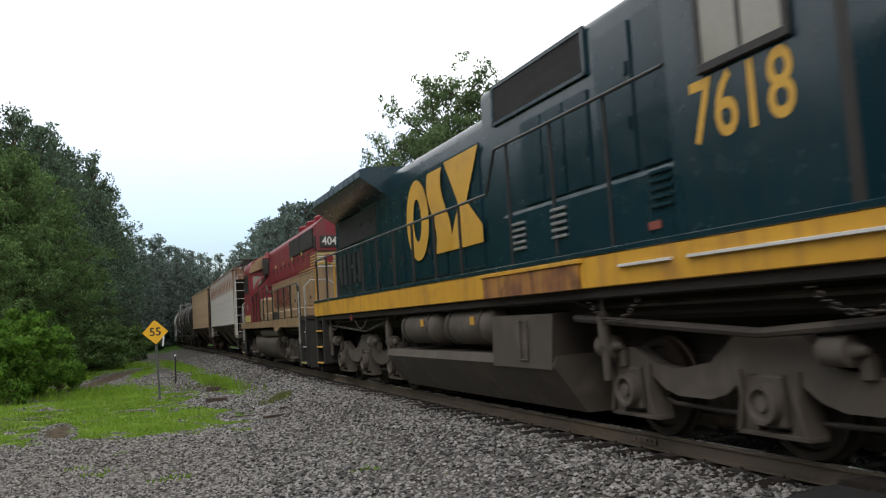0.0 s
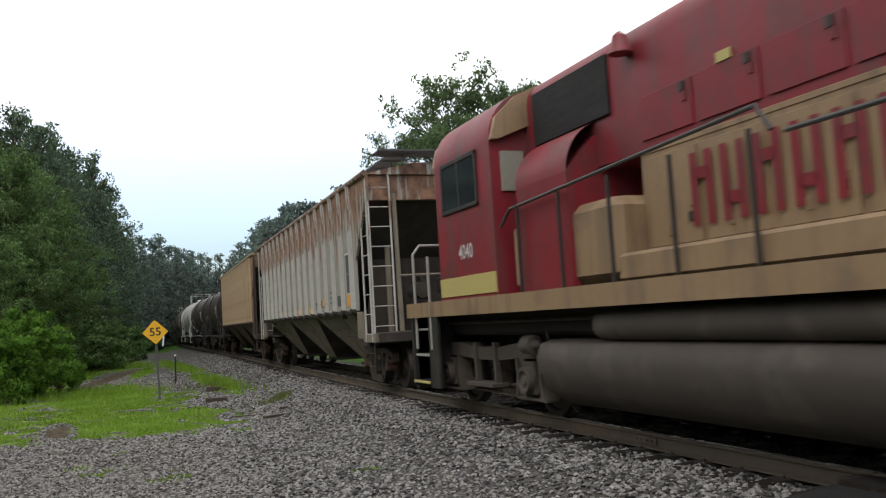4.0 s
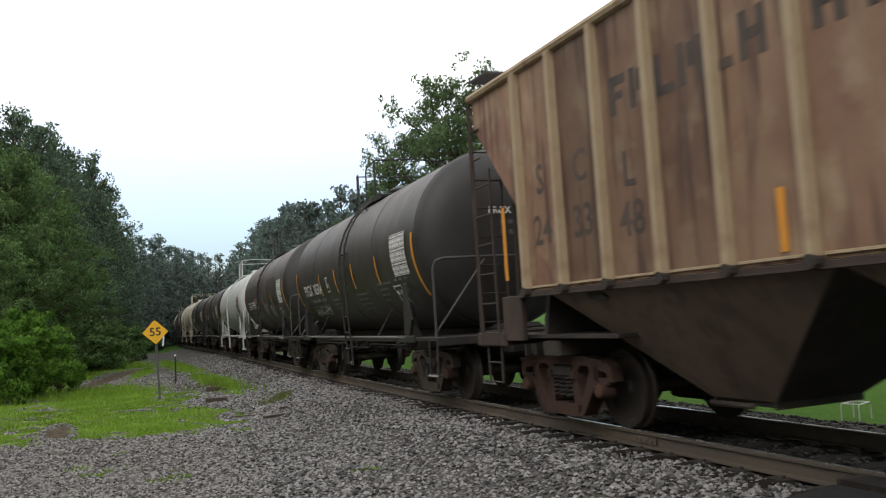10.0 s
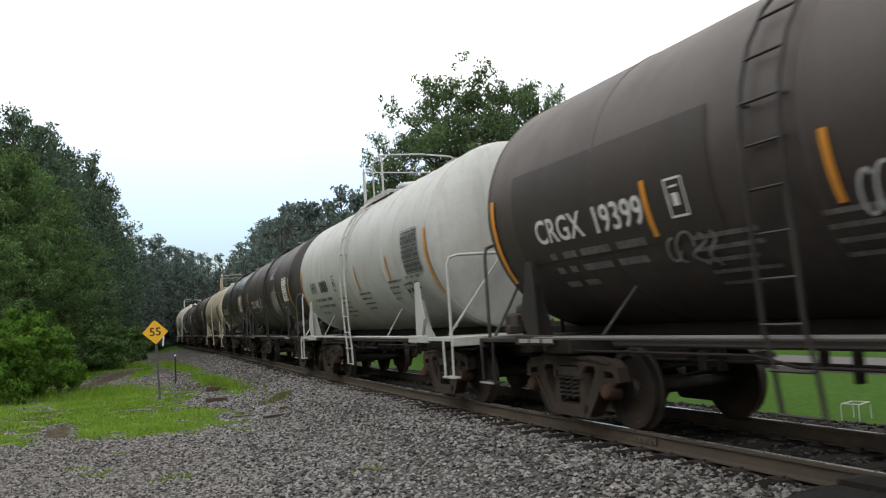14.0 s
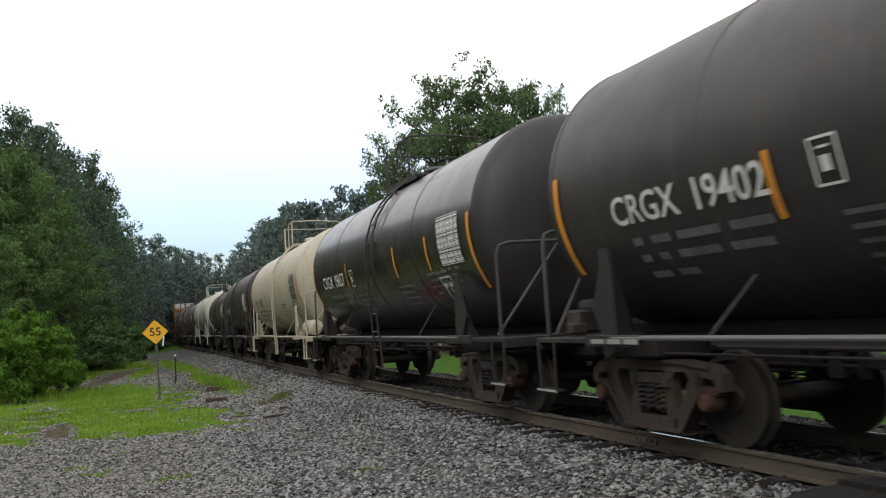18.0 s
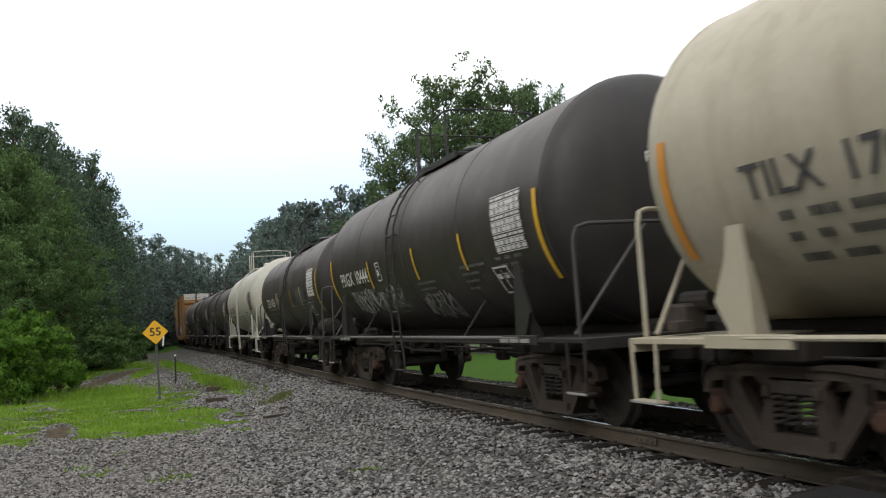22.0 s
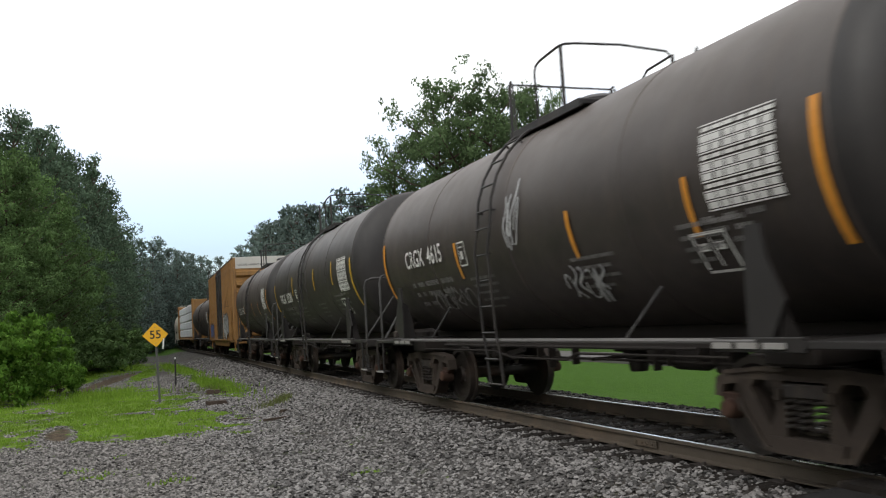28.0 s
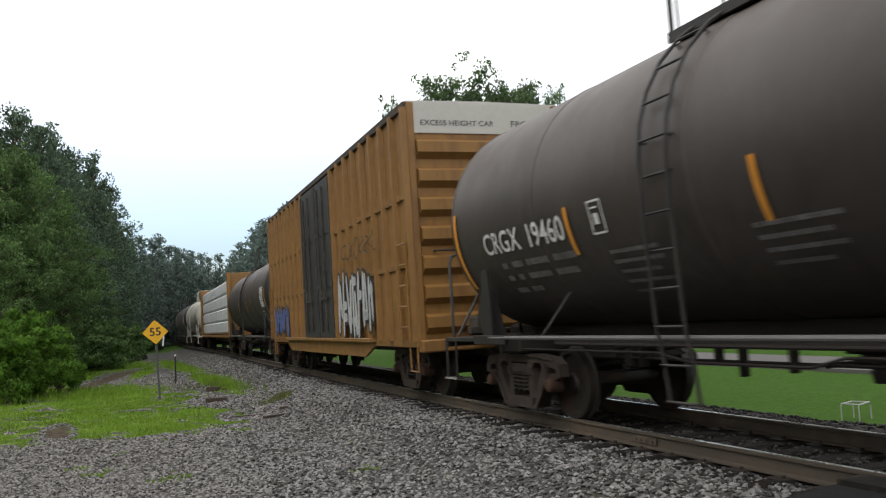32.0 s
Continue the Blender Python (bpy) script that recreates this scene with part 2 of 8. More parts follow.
M["rail_top"] = surface("rail_top", (0.55, 0.54, 0.52), (0.42, 0.40, 0.38), rough=0.28, metal=0.85, bump=0.02)
M["tie_wood"] = surface("tie_wood", (0.016, 0.013, 0.011), (0.030, 0.024, 0.020), rough=0.9, dirt=(0.10, 0.085, 0.07), dirt_amount=0.4, bump=0.6, stretch=(1, 4, 4), random_tint=0.25)
M["underframe"] = surface("underframe", (0.026, 0.022, 0.020), (0.036, 0.030, 0.027), rough=0.85, dirt=(0.03, 0.025, 0.02), dirt_amount=0.4, bump=0.2)
# stones between the rails: oil and the train's shadow in one dark colour
M["stone_oil_shade"] = surface("stone_oil_shade", (0.060, 0.056, 0.053), (0.085, 0.080, 0.076), rough=0.95, grain=40, patch=6, bump=0.4, bump_scale=60, island=0.8)
M["stone"] = surface("stone", (0.160, 0.153, 0.148), (0.212, 0.203, 0.196), rough=0.9, grain=40, patch=6, bump=0.4, bump_scale=60, island=0.85)
M["stone_verge"] = surface("stone_verge", (0.150, 0.141, 0.133), (0.215, 0.203, 0.193), rough=0.92, grain=40, patch=6, bump=0.4, bump_scale=60, island=0.85)
M["asphalt"] = surface("asphalt", (0.022, 0.021, 0.021), (0.032, 0.031, 0.030), rough=0.9, grain=60, patch=4, bump=0.6, bump_scale=80)
M["road_grey"] = surface("road_grey", (0.135, 0.128, 0.122), (0.11, 0.104, 0.10), rough=0.9, bump=0.3)
M["sign_yellow"] = surface("sign_yellow", (0.80, 0.42, 0.015), (0.74, 0.38, 0.015), rough=0.45, bump=0.0)
M["galvanised"] = surface("galvanised", (0.30, 0.30, 0.30), (0.22, 0.22, 0.22), rough=0.5, metal=0.5, bump=0.1)
M["post_steel"] = surface("post_steel", (0.10, 0.10, 0.10), (0.07, 0.07, 0.068), rough=0.65, metal=0.3, bump=0.1)
M["pvc_white"] = surface("pvc_white", (0.75, 0.75, 0.73), rough=0.4, bump=0.0)
M["pvc_grey"] = surface("pvc_grey", (0.42, 0.42, 0.41), (0.34, 0.34, 0.33), rough=0.5, bump=0.0)
M["bark"] = surface("bark", (0.10, 0.075, 0.055), (0.065, 0.05, 0.04), rough=0.95, bump=0.8, bump_scale=14, stretch=(3, 3, 0.5))
M["dead_wood"] = surface("dead_wood", (0.075, 0.055, 0.042), (0.045, 0.035, 0.03), rough=0.95, bump=0.6, stretch=(3, 3, 1))


def leafy(name, a, b, spread, through_amount=0.35, vary=0.6):
    """Leaves: each its own shade, and some light comes through them."""
    m = bpy.data.materials.new(name)
    m.use_nodes = True
    n, l = m.node_tree.nodes, m.node_tree.links
    p = n["Principled BSDF"]
    p.inputs["Roughness"].default_value = 0.8
    p.inputs["Specular IOR Level"].default_value = 0.15
    g = n.new("ShaderNodeNewGeometry")
    x = n.new("ShaderNodeMix")
    x.data_type = "RGBA"
    x.inputs["A"].default_value, x.inputs["B"].default_value = rgb(a), rgb(b)
    calm = n.new("ShaderNodeMapRange")
    calm.inputs["To Min"].default_value, calm.inputs["To Max"].default_value = 0.5 - vary / 2, 0.5 + vary / 2
    l.new(g.outputs["Random Per Island"], calm.inputs["Value"])
    l.new(calm.outputs["Result"], x.inputs["Factor"])
    t = n.new("ShaderNodeTexNoise")
    t.inputs["Scale"].default_value = 0.5
    c = n.new("ShaderNodeTexCoord")
    l.new(c.outputs["Object"], t.inputs["Vector"])
    r = n.new("ShaderNodeMapRange")
    r.inputs["From Min"].default_value, r.inputs["From Max"].default_value = 0.3, 0.7
    r.inputs["To Min"].default_value, r.inputs["To Max"].default_value = 1 - spread, 1 + spread
    l.new(t.outputs["Fac"], r.inputs["Value"])
    h = n.new("ShaderNodeHueSaturation")
    l.new(r.outputs["Result"], h.inputs["Value"])
    l.new(x.outputs["Result"], h.inputs["Color"])
    l.new(h.outputs["Color"], p.inputs["Base Color"])
    tr = n.new("ShaderNodeBsdfTranslucent")
    l.new(h.outputs["Color"], tr.inputs["Color"])
    mixer = n.new("ShaderNodeMixShader")
    mixer.inputs[0].default_value = through_amount
    l.new(p.outputs[0], mixer.inputs[1])
    l.new(tr.outputs[0], mixer.inputs[2])
    l.new(mixer.outputs[0], n["Material Output"].inputs["Surface"])
    return m


M["leaf_pine"] = leafy("leaf_pine", (0.078, 0.120, 0.080), (0.118, 0.172, 0.100), 0.35, 0.25, 0.35)
M["leaf_broad"] = leafy("leaf_broad", (0.092, 0.160, 0.058), (0.146, 0.235, 0.075), 0.45, 0.3, 0.5)
M["leaf_open"] = leafy("leaf_open", (0.080, 0.128, 0.058), (0.130, 0.190, 0.078), 0.35, 0.35, 0.5)
M["leaf_bright"] = leafy("leaf_bright", (0.070, 0.158, 0.022), (0.145, 0.270, 0.040), 0.45, 0.4, 1.0)
# far wood: pale blue-grey haze mixed into the leaf colour
M["leaf_haze"] = leafy("leaf_haze", (0.112, 0.152, 0.136), (0.142, 0.188, 0.158), 0.22, 0.15, 0.3)
M["grass"] = leafy("grass", (0.125, 0.225, 0.024), (0.195, 0.305, 0.038), 0.25, 0.3)
M["grass_field"] = leafy("grass_field", (0.085, 0.175, 0.020), (0.115, 0.22, 0.028), 0.2, 0.25)
M["weed"] = leafy("weed", (0.10, 0.13, 0.045), (0.16, 0.17, 0.06), 0.3, 0.3)


# ---------------------------------------------------------------- mesh helpers
class Geo:
    """Vertices and faces of one mesh, put together from simple solids."""

    def __init__(self):
        self.v, self.f = [], []

    def add(self, verts, faces):
        k = len(self.v)
        self.v += [tuple(p) for p in verts]
        self.f += [tuple(i + k for i in q) for q in faces]
        return self

    def box(self, x, y, z, sx, sy, sz, turn=None):
        """Box by its centre and sizes, with small chamfers along the edges that run upwards and along."""
        hx, hy, hz = sx / 2, sy / 2, sz / 2
        c = min(sx, sy, sz) * 0.12
        ring = [(-hx + c, -hy), (hx - c, -hy), (hx, -hy + c), (hx, hy - c), (hx - c, hy), (-hx + c, hy), (-hx, hy - c), (-hx, -hy + c)]
        lev = []
        for zz, k in ((-hz, c), (-hz + c, 0), (hz - c, 0), (hz, c)):
            for px, py in ring:
                lev.append(Vector((px - math.copysign(min(k, abs(px)), px), py - math.copysign(min(k, abs(py)), py), zz)))
        if turn is not None:
            lev = [turn @ p for p in lev]
        verts = [(p[0] + x, p[1] + y, p[2] + z) for p in lev]
        faces = [tuple(range(7, -1, -1)), tuple(range(24, 32))]
        for r in range(3):
            for i in range(8):
                j = (i + 1) % 8
                faces.append((r * 8 + i, r * 8 + j, r * 8 + 8 + j, r * 8 + 8 + i))
        return self.add(verts, faces)

    def span(self, x0, x1, y0, y1, z0, z1):
        return self.box((x0 + x1) / 2, (y0 + y1) / 2, (z0 + z1) / 2, abs(x1 - x0), abs(y1 - y0), abs(z1 - z0))

    def tube(self, pts, r, n=8, closed=False):
        pts = [Vector(p) for p in pts]
        rings, up = [], None
        for i, p in enumerate(pts):
            a = pts[i - 1] if i else p
            b = pts[i + 1] if i + 1 < len(pts) else p
            d = (b - a).normalized()
            if up is None or abs(up.dot(d)) > 0.95:
                up = Vector((0, 0, 1)) if abs(d.z) < 0.9 else Vector((1, 0, 0))
            s = d.cross(up).normalized()
            up = s.cross(d).normalized()
            rings.append([p + (s * math.cos(2 * math.pi * k / n) + up * math.sin(2 * math.pi * k / n)) * r for k in range(n)])
        verts = [q for ring in rings for q in ring]
        faces = []
        for i in range(len(pts) - 1):
            for k in range(n):
                j = (k + 1) % n
                faces.append((i * n + k, i * n + j, i * n + n + j, i * n + n + k))
        e = (len(pts) - 1) * n
        faces += [tuple(range(n - 1, -1, -1)), tuple(range(e, e + n))]
        return self.add(verts, faces)

    def lathe(self, profile, axis="x", at=(0, 0, 0), n=24, arc=(0, 360)):
        """Turn (along, radius) pairs round an axis through at."""
        full = arc[1] - arc[0] >= 360
        m = n if full else n + 1
        verts, faces = [], []
        for u, r in profile:
            for k in range(m):
                a = radians(arc[0] + (arc[1] - arc[0]) * k / n)
                c, s = math.cos(a) * r, math.sin(a) * r
                p = {"x": (u, c, s), "y": (s, u, c), "z": (c, s, u)}[axis]
                verts.append((p[0] + at[0], p[1] + at[1], p[2] + at[2]))
        for i in range(len(profile) - 1):
            for k in range(n):
                j = (k + 1) % m
                faces.append((i * m + k, i * m + j, i * m + m + j, i * m + m + k))
        if full:
            if profile[0][1] > 1e-4:
                faces.append(tuple(range(m - 1, -1, -1)))
            if profile[-1][1] > 1e-4:
                e = (len(profile) - 1) * m
                faces.append(tuple(range(e, e + m)))
        return self.add(verts, faces)

    def prism(self, poly, y0, y1, plane="xz"):
        """A flat outline pushed from y0 to y1."""
        k = len(poly)

        def put(a, b, c):
            return {"xz": (a, c, b), "yz": (c, a, b), "xy": (a, b, c)}[plane]
        verts = [put(a, b, y0) for a, b in poly] + [put(a, b, y1) for a, b in poly]
        faces = [tuple(range(k)), tuple(range(2 * k - 1, k - 1, -1))]
        faces += [(i, i + k, (i + 1) % k + k, (i + 1) % k) for i in range(k)]
        return self.add(verts, faces)

    def hull(self, lower, upper):
        """A solid between two rings of the same count."""
        k = len(lower)
        faces = [tuple(range(k - 1, -1, -1)), tuple(range(k, 2 * k))]
        faces += [(i, (i + 1) % k, (i + 1) % k + k, i + k) for i in range(k)]
        return self.add(list(lower) + list(upper), faces)

    def mesh(self, name, material, smooth=35):
        me = bpy.data.meshes.new(name)
        me.from_pydata(self.v, [], self.f)
        bm = bmesh.new()
        bm.from_mesh(me)
        bmesh.ops.recalc_face_normals(bm, faces=bm.faces)
        bm.to_mesh(me)
        bm.free()
        if material:
            me.materials.append(material)
        if smooth:
            me.shade_smooth()
            me.set_sharp_from_angle(angle=radians(smooth))
        return me


CACHE = {}


def part(name, make, material, parent, label="", at=None, key=None, smooth=35):
    """One mesh object under a thing or a part. make: a Geo, or a function that returns one; alike parts with a key share their mesh."""
    tag = (key, material.name) if key else None
    if tag and tag in CACHE:
        me = CACHE[tag]
    else:
        geo = make() if callable(make) else make
        me = geo.mesh(name, material, smooth)
        if tag:
            CACHE[tag] = me
    ob = new(name, me)
    ob.parent = parent
    if at is not None:
        ob.matrix_basis = at
    if label:
        tagged(ob, label)
    return ob


def thing(name, label, category, group="", kind="", at=None):
    ob = new(name)
    ob.empty_display_size = 0.3
    if at is not None:
        ob.matrix_basis = at
    return tagged(ob, label, category, group, kind)


def single(name, geo, material, label, category, group="", kind="", at=None, smooth=35):
    ob = new(name, geo.mesh(name, material, smooth))
    if at is not None:
        ob.matrix_basis = at
    return tagged(ob, label, category, group, kind)


def letters(text, size, stretch=1.0):
    """Vertices and faces of a line of writing, centred, in the plane x, y."""
    cu = bpy.data.curves.new("writing", "FONT")
    cu.body, cu.size, cu.align_x, cu.align_y = text, size, "CENTER", "CENTER"
    cu.resolution_u, cu.offset = 3, size * 0.012
    ob = new("writing", cu)
    bpy.context.view_layer.update()
    me = bpy.data.meshes.new_from_object(ob.evaluated_get(bpy.context.evaluated_depsgraph_get()))
    v = [(p.co.x * stretch, p.co.y) for p in me.vertices]
    f = [tuple(q.vertices) for q in me.polygons]
    bpy.data.objects.remove(ob)
    bpy.data.curves.remove(cu)
    bpy.data.meshes.remove(me)
    return v, f


# ---------------------------------------------------------------- the line of the track
GAUGE = 0.7175
OFFSET, BANK, GRADE = 5.6041, 0.00984, -0.006305
STEP = 0.5


def bend(s):
    """Curvature of the track, to the left, at s metres from the nearest point."""
    if s < 0:
        return -0.00264
    if s > 78:
        return -0.0016
    return -0.0026427 + 7.1015e-5 * s - 0.5 * 3.1235e-7 * s * s


LINE = {}
x0, y0, h0 = OFFSET + GAUGE, 0.0, 0.0
for i in range(0, 1000):
    LINE[i] = (x0, y0, h0)
    hm = h0 + bend((i + 0.5) * STEP) * STEP * 0.5
    x0, y0 = x0 - math.sin(hm) * STEP, y0 + math.cos(hm) * STEP
    h0 += bend((i + 0.5) * STEP) * STEP
x0, y0, h0 = LINE[0]
for i in range(-1, -700, -1):
    hm = h0 - bend((i + 0.5) * STEP) * STEP * 0.5
    x0, y0 = x0 + math.sin(hm) * STEP, y0 - math.cos(hm) * STEP
    h0 -= bend((i + 0.5) * STEP) * STEP
    LINE[i] = (x0, y0, h0)


def along(s):
    """Place, heading (to the left of +y) of the middle of the track at s."""
    i = math.floor(s / STEP)
    f = s / STEP - i
    a, b = LINE[i], LINE[i + 1]
    return a[0] + (b[0] - a[0]) * f, a[1] + (b[1] - a[1]) * f, a[2] + (b[2] - a[2]) * f


def beside(s, lat, z=0.0):
    """A point lat metres towards the camera's side of the middle of the track, z above the rails."""
    x, y, h = along(s)
    lift = lat * math.sin(-BANK) + GAUGE * math.sin(BANK)
    side = lat + z * math.sin(BANK)
    return Vector((x - side * math.cos(h), y - side * math.sin(h), z + lift + GRADE * s))


def travelled(t):
    return 6.9537 * t + 0.01769 * ((t - 16) ** 2 - 256)


def on_track(s, half):
    """The pose of a car whose two bogies stand half a length before and behind s; it heads towards lower s."""
    a, b = beside(s - half, 0), beside(s + half, 0)
    d = (a - b).normalized()
    side = (beside(s, -1) - beside(s, 0)).normalized()
    up = d.cross(side)
    up.normalize()
    if up.z < 0:
        up = -up
    left = up.cross(d).normalized()
    m = Matrix((d, left, up)).transposed().to_4x4()
    m.translation = (a + b) / 2
    return m


# ---------------------------------------------------------------- ground and track
def track_coords(x, y):
    """Nearest s and the distance to the camera's side, by two steps along the line."""
    s = y
    for _ in range(3):
        px, py, h = along(max(-330, min(480, s)))
        s += -math.sin(h) * (x - px) + math.cos(h) * (y - py)
    px, py, h = along(max(-330, min(480, s)))
    return s, -(math.cos(h) * (x - px) + math.sin(h) * (y - py))


def profile(lat, s, x, y):
    n1 = noise.noise(Vector((x * 0.35, y * 0.35, 0))) * 0.05 + noise.noise(Vector((x * 1.3, y * 1.3, 3))) * 0.025
    a = abs(lat)
    if -2.7 < lat < -0.95:
        return -0.15 + n1 * 0.6 - 0.18 * max(0.0, (a - 2.0) / 0.7)
    if a < 1.75:
        return -0.205 + n1 * 0.3
    if a < 3.4:
        u = (a - 1.75) / 1.65
        u = u * u * (3 - 2 * u)
        return -0.205 - u * 0.29 + n1 * 0.6
    if lat > 0:
        return -0.495 + n1 + 0.02 * min(max(lat - 8, 0), 10)
    # beyond the track: a shallow ditch and a lawn that rises a little
    return -0.53 + n1 * 0.5 - 0.10 * math.exp(-((a - 5.0) / 1.2) ** 2) + 0.002 * min(max(a - 7, 0), 40)


def ground_z(x, y):
    s, lat = track_coords(x, y)
    return profile(lat, s, x, y) + GRADE * max(-60, min(s, 160))


def sheet(name, xs, ys, zf, material):
    g = Geo()
    nx, ny = len(xs), len(ys)
    g.v = [(x, y, zf(x, y)) for y in ys for x in xs]
    g.f = [(j * nx + i, j * nx + i + 1, (j + 1) * nx + i + 1, (j + 1) * nx + i) for j in range(ny - 1) for i in range(nx - 1)]
    return g


def steps(spans):
    out = []
    for a, b, d in spans:
        k = max(1, round((b - a) / d))
        out += [a + (b - a) * i / k for i in range(k)]
    return out + [spans[-1][1]]


def ground_material():
    """Gravel by the track, grass on both sides in patches, one sheet."""
    m = bpy.data.materials.new("ground")
    m.use_nodes = True
    n, l = m.node_tree.nodes, m.node_tree.links
    p = n["Principled BSDF"]
    p.inputs["Roughness"].default_value = 0.95
    p.inputs["Specular IOR Level"].default_value = 0.1
    tc = n.new("ShaderNodeTexCoord")
    at = n.new("ShaderNodeVertexColor")
    at.layer_name = "cover"
    sp = n.new("ShaderNodeSeparateColor")
    l.new(at.outputs["Color"], sp.inputs["Color"])

    def tex(kind, scale, detail=5):
        t = n.new(kind)
        t.inputs["Scale"].default_value = scale
        if kind == "ShaderNodeTexNoise":
            t.inputs["Detail"].default_value = detail
        l.new(tc.outputs["Object"], t.inputs["Vector"])
        return t

    def mixc(fac, a, b):
        x = n.new("ShaderNodeMix")
        x.data_type = "RGBA"
        l.new(fac, x.inputs["Factor"])
        for k, v in (("A", a), ("B", b)):
            if isinstance(v, tuple):
                x.inputs[k].default_value = rgb(v)
            else:
                l.new(v, x.inputs[k])
        return x.outputs["Result"]

    def ramp(src, lo, hi):
        r = n.new("ShaderNodeMapRange")
        r.inputs["From Min"].default_value, r.inputs["From Max"].default_value = lo, hi
        l.new(src, r.inputs["Value"])
        return r.outputs["Result"]
    cells = tex("ShaderNodeTexVoronoi", 26)
    fine = tex("ShaderNodeTexNoise", 55)
    big = tex("ShaderNodeTexNoise", 0.7)
    bw = n.new("ShaderNodeRGBToBW")
    l.new(cells.outputs["Color"], bw.inputs[0])
    gravel = mixc(bw.outputs[0], (0.046, 0.043, 0.041), (0.160, 0.151, 0.145))
    gravel = mixc(ramp(fine.outputs["Fac"], 0.5, 0.75), gravel, (0.050, 0.046, 0.043))
    gravel = mixc(ramp(big.outputs["Fac"], 0.52, 0.75), gravel, (0.070, 0.060, 0.050))
    bare = n.new("ShaderNodeVertexColor")
    bare.layer_name = "soil"
    bs = n.new("ShaderNodeSeparateColor")
    l.new(bare.outputs["Color"], bs.inputs["Color"])
    gravel = mixc(ramp(bs.outputs["Red"], 0.4, 0.75), gravel, mixc(ramp(tex("ShaderNodeTexNoise", 9, 9).outputs["Fac"], 0.4, 0.62), (0.050, 0.036, 0.024), (0.115, 0.088, 0.062)))
    # thin moss between the stones
    gravel = mixc(ramp(tex("ShaderNodeTexNoise", 1.9, 9).outputs["Fac"], 0.56, 0.78), gravel, (0.060, 0.075, 0.032))
    soil = mixc(ramp(tex("ShaderNodeTexNoise", 6).outputs["Fac"], 0.4, 0.65), (0.10, 0.165, 0.022), (0.16, 0.25, 0.035))
    edge = n.new("ShaderNodeMath")
    edge.operation = "ADD"
    l.new(sp.outputs["Red"], edge.inputs[0])
    scr = n.new("ShaderNodeMath")
    scr.operation = "MULTIPLY_ADD"
    scr.inputs[1].default_value, scr.inputs[2].default_value = 2.4, -1.2
    l.new(tex("ShaderNodeTexNoise", 3.5, 8).outputs["Fac"], scr.inputs[0])
    l.new(scr.outputs[0], edge.inputs[1])
    col = mixc(ramp(edge.outputs[0], 0.42, 0.6), gravel, soil)
    field = mixc(ramp(tex("ShaderNodeTexNoise", 9).outputs["Fac"], 0.35, 0.65), (0.038, 0.086, 0.010), (0.057, 0.120, 0.015))
    col = mixc(sp.outputs["Green"], col, field)
    # oily bed between the rails, with the train's shadow painted in
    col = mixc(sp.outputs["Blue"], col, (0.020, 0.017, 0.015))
    l.new(col, p.inputs["Base Color"])
    bp = n.new("ShaderNodeBump")
    bp.inputs["Strength"].default_value, bp.inputs["Distance"].default_value = 0.9, 0.03
    l.new(cells.outputs["Distance"], bp.inputs["Height"])
    l.new(bp.outputs[0], p.inputs["Normal"])
    return m


# where grass grows on the gravel side: centre x, y, half widths, turn
GRASS_SPOTS = [(-4.6, 23.5, 4.3, 7.0, 0), (0.3, 27.5, 2.0, 6.2, 0.04), (1.6, 19.0, 1.35, 2.4, -0.1), (0.2, 20.5, 1.5, 3.2, 0), (-3.0, 18.4, 2.0, 2.4, 0), (3.95, 32.6, 0.5, 6.2, -0.02),
               (4.2, 50.0, 0.6, 10.0, -0.02), (1.5, 58.0, 1.8, 9.0, 0.0), (-8.5, 40.0, 4.0, 20.0, 0), (-3.4, 36.0, 2.2, 6.0, 0.0), (-1.0, 44.0, 0.9, 10.0, -0.1), (2.1, 46.0, 0.5, 8.0, -0.08)]
WEED_SPOTS = [(-0.2, 12.7, 0.9, 0.6, 0), (0.4, 11.5, 0.5, 0.35, 0), (2.77, 10.4, 0.5, 0.35, 0), (1.9, 8.2, 0.5, 0.35, 0), (2.6, 16.0, 1.2, 0.7, 0), (-0.9, 15.0, 0.8, 0.5, 0)]
# bare ground: centre x, y, half widths, turn
SOIL_SPOTS = [(0.55, 41.0, 0.55, 9.0, -0.16), (-0.75, 18.9, 0.3, 1.7, 0.0)]


def ellipse(x, y, spots):
    """How deep a point lies in the nearest of some ellipses: 1 in a middle, 0 on an edge."""
    best = -9.0
    for cx, cy, a, b, w in spots:
        dx, dy = x - cx, y - cy
        u, v = dx * math.cos(w) + dy * math.sin(w), -dx * math.sin(w) + dy * math.cos(w)
        best = max(best, 1 - math.hypot(u / a, v / b))
    return best


def soil_cover(x, y):
    rough = noise.noise(Vector((x * 1.1, y * 0.6, 21))) * 0.35 + noise.noise(Vector((x * 3.1, y * 1.7, 23))) * 0.25
    return max(0.0, min(1.0, 0.5 + ellipse(x, y, SOIL_SPOTS) * 1.6 + rough))


def grass_cover(x, y):
    best = min(0.95, 0.5 + ellipse(x, y, GRASS_SPOTS) * 0.85)
    for cx, cy, a, b, w in WEED_SPOTS:
        best = max(best, 0.50 - 0.4 * math.hypot((x - cx) / a, (y - cy) / b))
    best -= max(0.0, 0.55 + ellipse(x, y, SOIL_SPOTS) * 1.6) * 0.9
    best += noise.noise(Vector((x * 0.9, y * 0.5, 7))) * 0.40 + noise.noise(Vector((x * 2.2, y * 1.0, 1))) * 0.45 + noise.noise(Vector((x * 5.0, y * 2.4, 5))) * 0.25
    return max(0.0, min(1.0, best))


